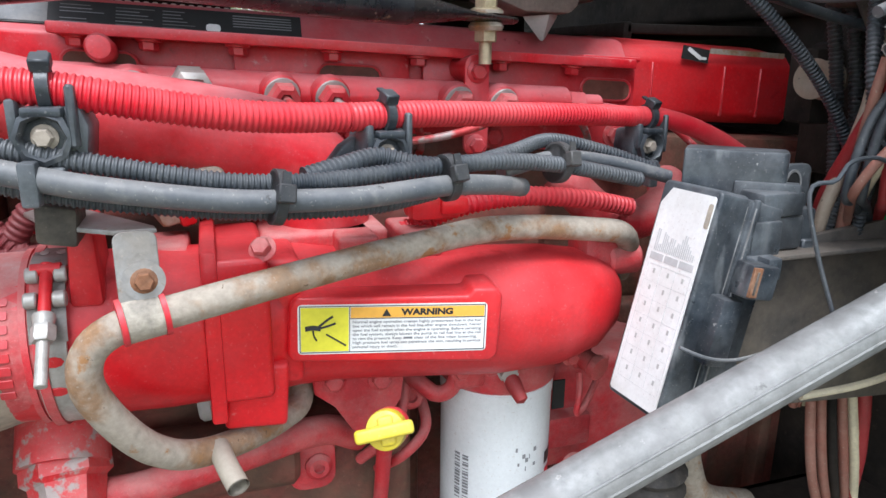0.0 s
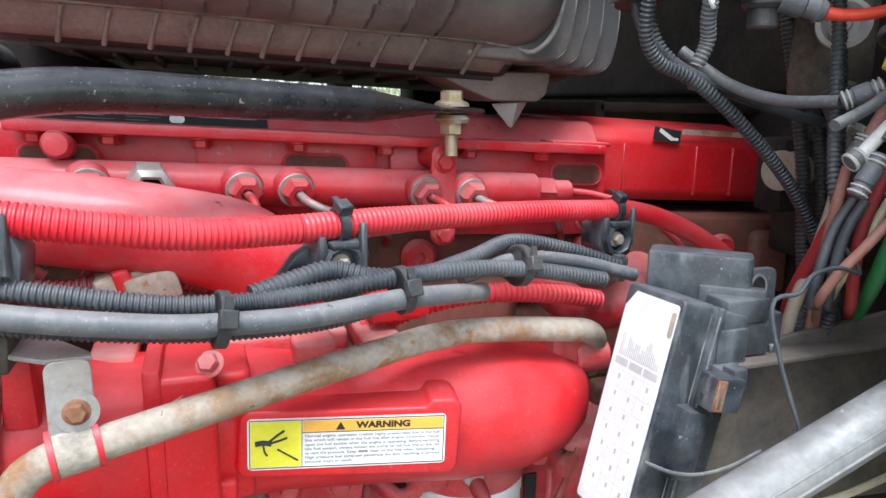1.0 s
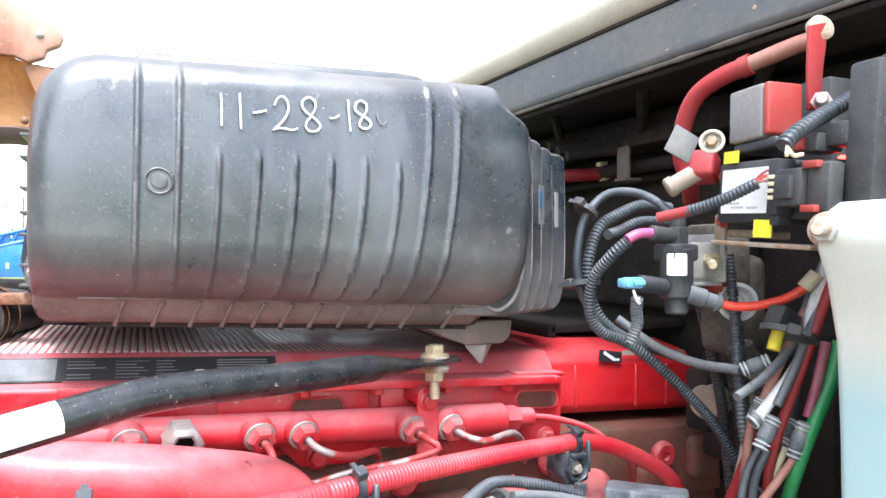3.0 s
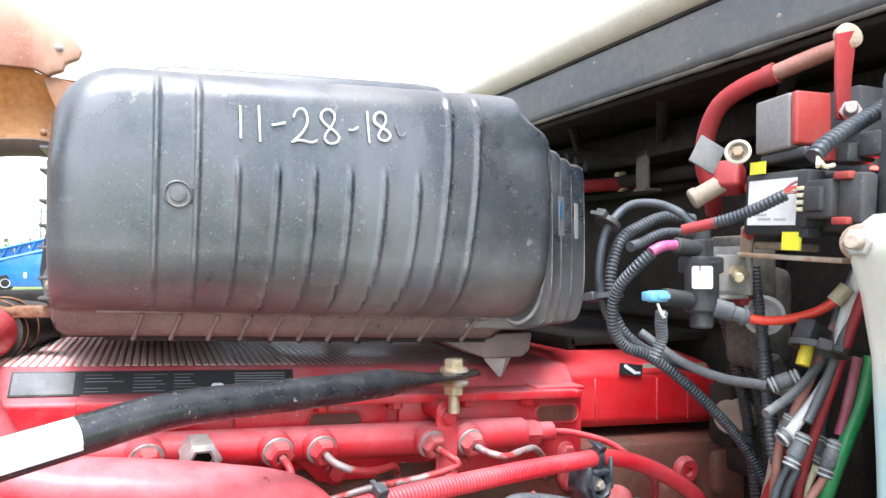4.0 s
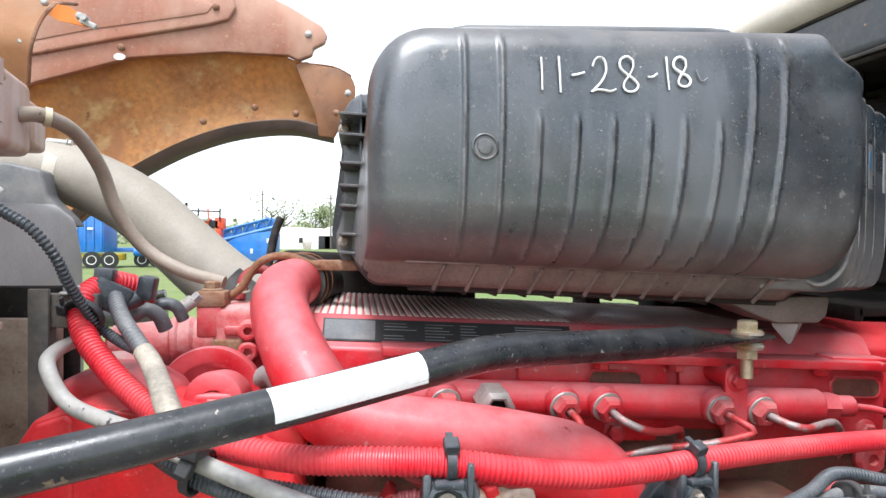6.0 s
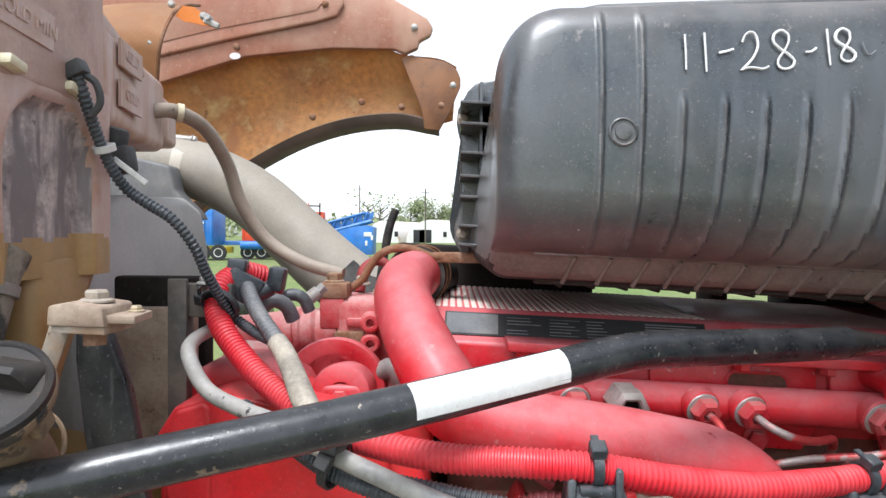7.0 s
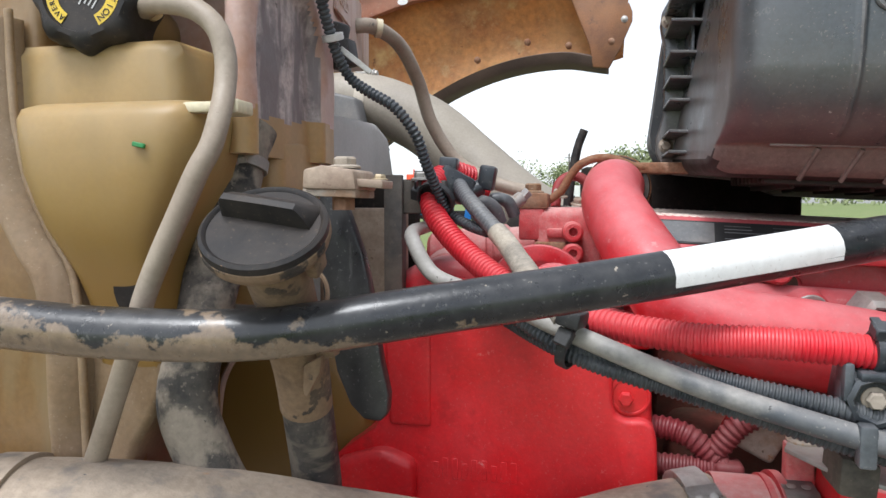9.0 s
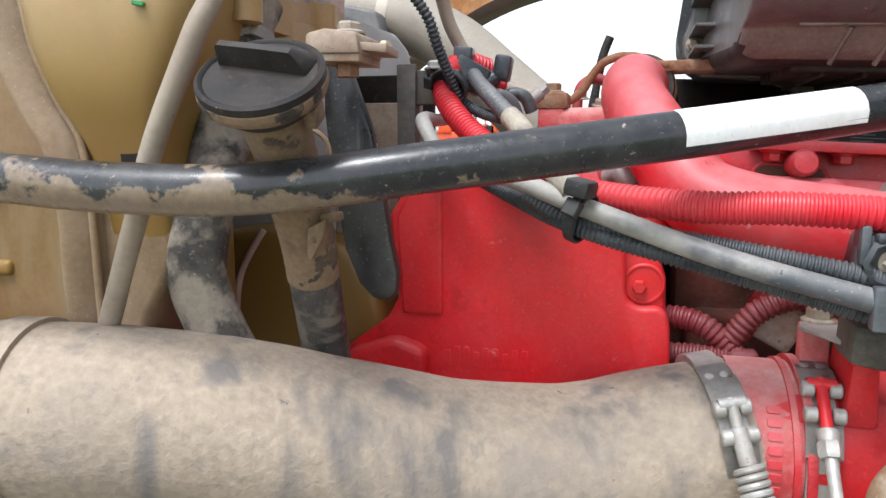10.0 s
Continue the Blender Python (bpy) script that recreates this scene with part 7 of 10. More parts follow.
def push_connector(parent, a, b, r=0.0075):
    """A grey push-in air fitting from a to b with pale rings at both ends."""
    a, b = Vector(a), Vector(b)
    d, n = (b - a).normalized(), (b - a).length
    body = part("push_fitting", lathe([(r * 0.7, 0), (r * 0.85, 0.001), (r * 0.85, n * 0.28), (r, n * 0.32), (r, n * 0.68), (r * 0.85, n * 0.72), (r * 0.85, n - 0.001), (r * 0.7, n)], a, d, 16), grey_hose, parent, "grey push-in fitting")
    for s in (0.08, 0.2, 0.8, 0.93):
        part("fitting_ring", ring(a + d * (n * s), d, r * 0.86, 0.0018, 0.0012, 18), shroud_grey, body)


def build_line_bundle():
    ob = thing("air_line_bundle", (0.42, 0.64, 1.25), "bundle of coloured plastic air lines with push fittings", "air lines")
    for mat_k, r, pts in (
            (brown_wire, 0.0058, [(0.514, 0.642, 1.677), (0.478, 0.642, 1.630), (0.443, 0.647, 1.567), (0.436, 0.647, 1.555)]),
            (brown_wire, 0.0052, [(0.431, 0.654, 1.539), (0.433, 0.662, 1.504), (0.449, 0.682, 1.456)]),
            (white_wire, 0.0066, [(0.487, 0.632, 1.649), (0.475, 0.636, 1.600), (0.433, 0.638, 1.557), (0.426, 0.640, 1.548)]),
            (grey_hose, 0.0056, [(0.493, 0.642, 1.654), (0.474, 0.642, 1.616), (0.435, 0.640, 1.586), (0.394, 0.637, 1.569)]),
            (grey_hose, 0.0056, [(0.484, 0.627, 1.639), (0.460, 0.628, 1.596), (0.437, 0.630, 1.559)]),
            (red_cable, 0.0060, [(0.497, 0.622, 1.666), (0.477, 0.624, 1.620), (0.463, 0.632, 1.574), (0.453, 0.642, 1.529), (0.450, 0.652, 1.482), (0.463, 0.662, 1.426)]),
            (plum_wire, 0.0062, [(0.483, 0.614, 1.618), (0.472, 0.616, 1.576), (0.463, 0.618, 1.548)]),
            (black_loom, 0.0052, [(0.523, 0.652, 1.659), (0.495, 0.654, 1.579), (0.487, 0.656, 1.534)]),
            (cream_wire, 0.0044, [(0.463, 0.642, 1.514), (0.456, 0.652, 1.482), (0.451, 0.662, 1.451)]),
            (brown_wire, 0.0050, [(0.450, 0.622, 1.511), (0.435, 0.632, 1.483), (0.422, 0.642, 1.459), (0.418, 0.652, 1.437)]),
            (black_loom, 0.0050, [(0.439, 0.642, 1.514), (0.428, 0.647, 1.486), (0.432, 0.657, 1.433)]),
            (black_loom, 0.0050, [(0.439, 0.652, 1.514), (0.426, 0.657, 1.484), (0.421, 0.662, 1.433)])):
        pts = [Vector(p) for p in pts]
        r *= 0.78
        first, last = pts[0] - pts[1], pts[-1] - pts[-2]
        if pts[0].z > 1.62:
            pts.insert(0, pts[0] + first.normalized() * 0.06 + Vector((0.012, 0.0, 0.01)))
        if pts[-1].z < 1.5:
            end = pts[-1]
            low = {0.449: 0.468, 0.463: 0.512, 0.451: 0.481, 0.418: 0.474, 0.432: 0.500, 0.421: 0.492}[round(end.x, 3)]
            pts += [Vector(((end.x + low) / 2, (end.y + 0.704) / 2, (end.z + 1.392) / 2 + 0.006)), Vector((low, 0.704, 1.388)), Vector((low + 0.008, 0.722, 1.30)), Vector((low + 0.012, 0.735, 1.20))]
        part("air_line", sweep(pts, r, 12, 0.008), mat_k, ob)
    for ends in ([(0.434, 0.630, 1.549), (0.419, 0.634, 1.519)], [(0.460, 0.618, 1.544), (0.448, 0.622, 1.510)], [(0.426, 0.640, 1.548), (0.418, 0.642, 1.542)], [(0.439, 0.647, 1.562), (0.431, 0.652, 1.540)], [(0.487, 0.656, 1.534), (0.463, 0.647, 1.513)]):
        push_connector(ob, *ends)
    part("green_line", sweep([(0.492, 0.607, 1.619), (0.481, 0.610, 1.576), (0.461, 0.614, 1.534), (0.455, 0.626, 1.491)] + [(0.476, 0.655, 1.445), (0.500, 0.682, 1.418), (0.514, 0.703, 1.390), (0.522, 0.722, 1.32), (0.525, 0.735, 1.22)], 0.0064, 14, 0.01), green_wire, ob, "bright green air line")
    part("bundle_tie", strap((0.444, 0.622, 1.627), (-0.35, 0.0, -1), 0.024, 0.0065, 0.002, (-1, -1, 0)), black_plastic, ob)
    part("braided_line", sweep([(0.497, 0.700, 1.56), (0.490, 0.702, 1.49), (0.472, 0.705, 1.435), (0.458, 0.708, 1.40), (0.455, 0.715, 1.33)], 0.0066, 12, rib=(0.0034, 0.0011)), black_loom, ob, "ribbed black sleeve")
    part("flat_line", sweep([(0.480, 0.702, 1.56), (0.476, 0.702, 1.50), (0.458, 0.704, 1.44), (0.447, 0.706, 1.40), (0.446, 0.712, 1.33)], 0.0058, 12, 0.008), tube_dirty, ob)
    for k, pts in enumerate(([(0.470, 0.720, 1.70), (0.462, 0.705, 1.64), (0.452, 0.690, 1.58), (0.440, 0.672, 1.525), (0.452, 0.668, 1.48), (0.474, 0.690, 1.41), (0.480, 0.705, 1.34)], [(0.484, 0.730, 1.68), (0.474, 0.708, 1.60), (0.462, 0.690, 1.53), (0.462, 0.682, 1.47), (0.484, 0.700, 1.40), (0.490, 0.715, 1.32)])):
        part("dark_loom", sweep(pts, 0.0056, 12, rib=(0.0040, 0.0009)), black_loom, ob, "grey-black corrugated loom")
    part("yellow_collar", sweep([(0.455, 0.642, 1.633), (0.446, 0.642, 1.609)], 0.0062, 12, 0.005), yellow_plastic, ob, "yellow coupling collar")
    a, b = [Vector(p) for p in [(0.455, 0.642, 1.633), (0.446, 0.642, 1.609)]]
    part("grey_plug", merge(turned(block(a.x - 0.012, a.x + 0.014, a.y - 0.01, a.y + 0.01, a.z - 0.004, a.z + 0.016, 0.002), a, 0, 30, 0)), black_plastic, ob)
    part("sensor_line", sweep([(0.377, 0.790, 1.629), (0.404, 0.760, 1.601), (0.423, 0.720, 1.587), (0.434, 0.670, 1.586)], 0.0050, 12, 0.008), grey_hose, ob)
    push_connector(ob, (0.433, 0.669, 1.586), (0.452, 0.650, 1.598), 0.0075)
    part("loose_wire", sweep([(0.372, 0.60, 1.33), (0.355, 0.62, 1.40), (0.350, 0.63, 1.445)] + [(0.373, 0.630, 1.451), (0.384, 0.630, 1.464), (0.414, 0.635, 1.466), (0.441, 0.640, 1.460)] + [(0.43, 0.66, 1.49)], 0.0017, 8, 0.006), black_loom, ob)
    part("orange_line", sweep([(0.418, 0.684, 1.652), (0.430, 0.675, 1.649), (0.447, 0.662, 1.650), (0.468, 0.645, 1.658), (0.480, 0.632, 1.670)], 0.0046, 10, 0.006), orange_wire, ob, "orange-red air line")
    part("orange_fitting", merge(rod((0.393, 0.698, 1.661), (0.408, 0.690, 1.656), 0.0095, 12, 0.001), rod((0.408, 0.690, 1.656), (0.421, 0.682, 1.651), 0.0078, 14, 0.001), ring((0.417, 0.6845, 1.6525), (0.7, -0.4, -0.3), 0.0078, 0.003, 0.0016, 16)), grey_hose, ob)
    part("line_sleeve", sweep([(0.478, 0.634, 1.668), (0.486, 0.626, 1.682)], 0.0072, 12, 0.005), cream_wire, ob)
    for k in range(5):
        part("hank_line", sweep([(0.50 + 0.010 * k, 0.74, 1.30), (0.485 + 0.013 * k, 0.72, 1.22), (0.49 + 0.014 * k, 0.71, 1.14), (0.53 + 0.01 * k, 0.72, 1.06)], 0.0050, 10, 0.01), (brown_wire, brown_wire, firewall_dark, brown_wire, cream_wire)[k], ob)
    part("red_flat_line", sweep([(0.455, 0.665, 1.52), (0.455, 0.69, 1.47), (0.465, 0.725, 1.40), (0.50, 0.74, 1.32), (0.545, 0.72, 1.24), (0.55, 0.71, 1.16), (0.56, 0.72, 1.08)], 0.0070, 10, 0.01), red_cable, ob)
    return ob


def build_grommet():
    ob = thing("steering_shaft_bush", (0.53, 0.84, 1.44), "cream dusty bush on a dark firewall bracket", "bush")
    p, d = (0.540, 0.820, 1.518), (-0.85, -0.25, 0.06)
    part("bush", lathe([(0.009, -0.024), (0.0195, -0.022), (0.0205, -0.016), (0.015, -0.010), (0.015, 0.003), (0.0195, 0.006), (0.0205, 0.011), (0.013, 0.012), (0.009, 0.010), (0, 0.009)], p, d, 28), tube_dirty, ob)
    part("bracket", merge(block(0.556, 0.60, 0.84, 0.88, 1.47, 1.55, 0.006), block(0.66, 0.75, 0.86, 0.96, 1.40, 1.56, 0.01)), firewall_dark, ob)
    part("round_cup", lathe([(0.010, 0), (0.021, 0.012), (0.021, 0.018), (0.017, 0.019), (0.012, 0.012), (0.007, 0.012), (0.006, 0.016), (0, 0.016)], (0.490, 0.728, 1.648), (-0.7, -0.7, 0.1), 24), shroud_grey, ob, "grey dusty cup")
    part("cup_bracket", merge(block(0.500, 0.56, 0.745, 0.80, 1.585, 1.70, 0.014, 3), block(0.490, 0.525, 0.738, 0.77, 1.66, 1.725, 0.008, 3), rod((0.505, 0.742, 1.60), (0.52, 0.735, 1.57), 0.016, 16, 0.004), block(0.475, 0.49, 0.745, 0.79, 1.69, 1.735, 0.004)), grime, ob)
    return ob


def build_washer_tank():
    ob = thing("washer_tank", (0.5, 0.5, 1.25), "milky plastic washer tank half full of blue fluid", "washer tank")
    outline = [(0.413, 1.25), (0.80, 1.25), (0.80, 1.775), (0.60, 1.762), (0.45, 1.744), (0.398, 1.742), (0.385, 1.734), (0.380, 1.72), (0.381, 1.705), (0.392, 1.678), (0.403, 1.63), (0.407, 1.55), (0.410, 1.40)]
    part("tank", prism(outline, "y", 0.43, 0.548, 0.010, 4), tank_white, ob, sharp=60)
    p, d = Vector((0.386, 0.538, 1.720)), Vector((-0.9, -0.42, 0.0)).normalized()
    part("stud_washer", lathe([(0.0145, -0.002), (0.0145, 0.0015), (0.011, 0.002)], p, d, 22), rust, ob)
    part("stud_nut", lathe([(0.0105, 0.0015), (0.0112, 0.003), (0.0112, 0.011), (0.0095, 0.0125)], p, d, 6), zinc, ob)
    part("stud", lathe([(0.0058, 0.01), (0.0058, 0.030), (0.0046, 0.032), (0, 0.032)], p, d, 14), rust, ob, "rusted stud end")
    return ob


def build_dark_rail():
    # dark rails added to keep ground light out of the bay
    ob = thing("light_block_rails", (0.2, 0.8, 0.6), "dark rails added below the engine to block ground light", "chassis rail")
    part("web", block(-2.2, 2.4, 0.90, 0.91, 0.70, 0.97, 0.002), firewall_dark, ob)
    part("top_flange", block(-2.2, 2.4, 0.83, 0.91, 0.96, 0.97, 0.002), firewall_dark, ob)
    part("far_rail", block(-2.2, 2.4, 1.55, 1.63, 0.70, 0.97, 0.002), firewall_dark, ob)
    return ob


def build_low_pipes():
    ob = thing("low_hose_group", (0.4, 0.8, 1.0), "dusty hoses and pipes low beside the engine", "hose group")
    part("ribbed_boot", lathe([(0.026, 0), (0.034, 0.01), (0.026, 0.02), (0.034, 0.03), (0.026, 0.04), (0.034, 0.05), (0.026, 0.06), (0.03, 0.10)], (0.33, 0.75, 1.16), (0.05, 0.05, -1), 20), black_rubber, ob)
    part("bent_pipe", sweep([(0.40, 0.80, 1.24), (0.395, 0.79, 1.18), (0.40, 0.785, 1.12), (0.43, 0.79, 1.07), (0.5, 0.8, 1.04)], 0.016, 14, 0.01), rust, ob)
    part("grey_block", merge(block(0.27, 0.33, 0.90, 0.95, 1.20, 1.25, 0.006)), rust, ob)
    part("cross_wire", sweep([(0.36, 0.62, 1.285), (0.42, 0.615, 1.29), (0.50, 0.62, 1.30), (0.58, 0.63, 1.305)], 0.003, 8, 0.01), cream_wire, ob)
    return ob


# ---- front end: covers, tanks, hood ----
def build_front_cover():
    ob = thing("front_gear_cover", (-0.38, 0.85, 1.28), "bright red enamelled front cover with bolt bosses", "engine cover")
    outline = [(-0.575, 1.26), (-0.572, 1.345), (-0.545, 1.374), (-0.51, 1.400), (-0.499, 1.42), (-0.507, 1.495), (-0.49, 1.522), (-0.45, 1.534), (-0.36, 1.520), (-0.325, 1.508), (-0.308, 1.497), (-0.300, 1.48), (-0.2985, 1.436), (-0.2955, 1.4255), (-0.288, 1.4215), (-0.272, 1.4225), (-0.2645, 1.4175), (-0.2615, 1.405), (-0.256, 1.26)]
    part("face", prism(outline, "y", 0.836, 0.96, 0.012, 4), red_bright, ob, sharp=50)
    part("raised_column", prism([(-0.496, 1.404), (-0.501, 1.493), (-0.488, 1.519), (-0.462, 1.527), (-0.4565, 1.52), (-0.456, 1.404)], "y", 0.8336, 0.85, 0.009, 6), red_bright, ob, sharp=70)
    part("bolt_ear", prism([(-0.315, 1.40), (-0.315, 1.494), (-0.300, 1.486), (-0.284, 1.477), (-0.2725, 1.463), (-0.2660, 1.446), (-0.2640, 1.40)], "y", 0.848, 0.93, 0.006, 3), red_bright, ob, sharp=50)
    part("lower_flare", prism([(-0.58, 1.25), (-0.565, 1.345), (-0.54, 1.372), (-0.50, 1.385), (-0.47, 1.375), (-0.47, 1.25)], "y", 0.822, 0.85, 0.008, 3), red_bright, ob, sharp=50)
    for x, y, z, bx, bz in ((-0.2835, 0.848, 1.4405, -0.2875, 1.4385), (-0.495, 0.862, 1.435, -0.497, 1.437)):
        part("bolt_boss", lathe([(0.0175, -0.02), (0.0175, 0.001), (0.0165, 0.002), (0.0150, 0.002), (0.0143, 0.001), (0, 0.001)], (x, y, z), (0, -1, 0), 28), red_bright, ob)
        part("boss_bolt", hexbolt((bx, y - 0.001, bz), (0, -1, 0), 0.0062, 0.008, False), red_bright, ob)
    part("cast_lettering", merge(*[block(-0.455 + k * 0.0088, -0.4500 + k * 0.0088, 0.83565, 0.837, 1.358, 1.377 if k % 3 else 1.373, 0.0003, 1) for k in range(9)]), red_bright, ob, "worn cast lettering")
    # rounded shoulder behind the cover
    part("top_housing", merge(prism([(-0.525, 1.49), (-0.512, 1.532), (-0.48, 1.550), (-0.43, 1.548), (-0.40, 1.53), (-0.38, 1.50), (-0.38, 1.47), (-0.5, 1.47)], "y", 0.90, 1.0, 0.016, 4)), red, ob, sharp=50)
    part("dome", merge(lathe([(0.030, -0.05), (0.030, 0.0), (0.028, 0.006), (0.020, 0.009), (0.012, 0.009), (0.011, 0.005), (0, 0.005)], (-0.353, 0.905, 1.519), (0.0, -1, 0.15), 32), prism([(-0.41, 1.47), (-0.405, 1.495), (-0.385, 1.503), (-0.37, 1.53), (-0.335, 1.53), (-0.318, 1.505), (-0.265, 1.495), (-0.262, 1.47)], "y", 0.895, 0.955, 0.006, 3)), red, ob, sharp=50)
    part("dome_bolt", hexbolt((-0.353, 0.898, 1.516), (0, -1, 0.15), 0.0085, 0.006), red_cast, ob)
    c = Vector((-0.3745, 0.985, 1.5035))
    part("pulley", lathe([(0.0400, -0.001), (0.0415, 0.0), (0.0560, 0.0), (0.0580, -0.003), (0.0580, -0.022), (0.056, -0.024), (0.0400, -0.024), (0.0400, -0.001)], c, (0.0, -1, 0.12), 56), red, ob, "red painted pulley rim")
    part("pulley_hub", merge(lathe([(0.013, -0.024), (0.013, -0.006), (0.009, -0.003), (0, -0.003)], c, (0.0, -1, 0.12), 20), lathe([(0.0395, -0.024), (0.0395, -0.020), (0.030, -0.018), (0.022, -0.021), (0, -0.021)], c, (0.0, -1, 0.12), 36)), rust_dark, ob, "dirty steel pulley hub")
    for k in range(5):
        a = radians(20 + 72 * k)
        part("hub_bolt", hexbolt(c + Vector((0.026 * math.cos(a), 0.019, 0.026 * math.sin(a))), (0, -1, 0.12), 0.0042, 0.004, False), grime, ob)
    return ob


def build_thermostat():
    ob = thing("thermostat_housing", (-0.40, 1.10, 1.40), "dusty red coolant housing with a rusted bracket", "thermostat housing")
    part("body", merge(block(-0.46, -0.27, 1.12, 1.30, 1.42, 1.565, 0.02, 3), block(-0.385, -0.30, 1.05, 1.14, 1.44, 1.60, 0.012, 3)), red_dusty, ob)
    part("outlet", merge(rod((-0.53, 1.15, 1.532), (-0.42, 1.15, 1.544), 0.034, 24, 0.006), rod((-0.445, 1.15, 1.542), (-0.37, 1.15, 1.549), 0.029, 24, 0.005), rod((-0.452, 1.15, 1.541), (-0.440, 1.15, 1.542), 0.037, 24, 0.003)), red_dusty, ob, "pale dusty red outlet pipe")
    part("side_round", merge(lathe([(0.034, -0.05), (0.034, 0.0), (0.026, 0.012), (0, 0.018)], (-0.475, 1.0, 1.522), (-0.2, -1, 0.2), 24)), red_dusty, ob)
    for size in ((-0.406, -0.369, 1.050, 1.09, 1.598, 1.617), (-0.385, -0.345, 1.0415, 1.085, 1.535, 1.5605)):
        part("rust_block", block(*size, 0.004), rust_dark, ob, "rusted bracket block")
    part("red_block", merge(block(-0.403, -0.373, 1.052, 1.088, 1.562, 1.5995, 0.003), block(-0.37, -0.34, 1.045, 1.07, 1.565, 1.576, 0.003)), red_cast, ob)
    part("banjo_bolt", hexbolt((-0.388, 1.070, 1.617), (0, 0, 1), 0.0095, 0.009), rust, ob)
    for z in (1.573, 1.549):
        part("barrel", merge(lathe([(0.0115, -0.03), (0.0115, 0.008), (0.009, 0.010), (0.005, 0.010), (0.0045, 0.0), (0, 0.0)], (-0.340, 1.032, z), (0.1, -1, 0), 20)), red_cast, ob)
    part("copper_line", sweep([(-0.385, 1.078, 1.606), (-0.370, 1.085, 1.609), (-0.356, 1.088, 1.620), (-0.346, 1.09, 1.637), (-0.334, 1.09, 1.651), (-0.317, 1.09, 1.658), (-0.299, 1.09, 1.658), (-0.286, 1.09, 1.654), (-0.270, 1.092, 1.648), (-0.245, 1.10, 1.646), (-0.215, 1.12, 1.648)], 0.0050, 12, 0.005), rust_dark, ob, "rusted steel line")
    part("line_clip", block(-0.272, -0.20, 1.09, 1.13, 1.640, 1.653, 0.003), rust_dark, ob)
    part("loop_hose", sweep([(-0.365, 1.13, 1.60), (-0.362, 1.14, 1.628), (-0.345, 1.15, 1.640), (-0.325, 1.15, 1.628), (-0.32, 1.145, 1.59), (-0.318, 1.12, 1.55)], 0.0065, 12, 0.005), red_cable, ob, "small dark red hose loop")
    part("upright_tube", sweep([(-0.358, 1.32, 1.60), (-0.350, 1.32, 1.655), (-0.343, 1.32, 1.690), (-0.334, 1.32, 1.715)], 0.0065, 12, 0.006, wobble=0.3), black_rubber, ob)
    part("side_elbow", sweep([(-0.325, 1.0, 1.52), (-0.308, 0.985, 1.53), (-0.298, 0.985, 1.51), (-0.295, 1.0, 1.48)], 0.0115, 14, 0.006), zinc, ob)
    for x, y, z in ((-0.36, 1.11, 1.613), (-0.335, 1.10, 1.603)):
        part("cap_bolt", hexbolt((x, y, z), (0.1, -0.2, 1), 0.008, 0.007), rust, ob)
    return ob


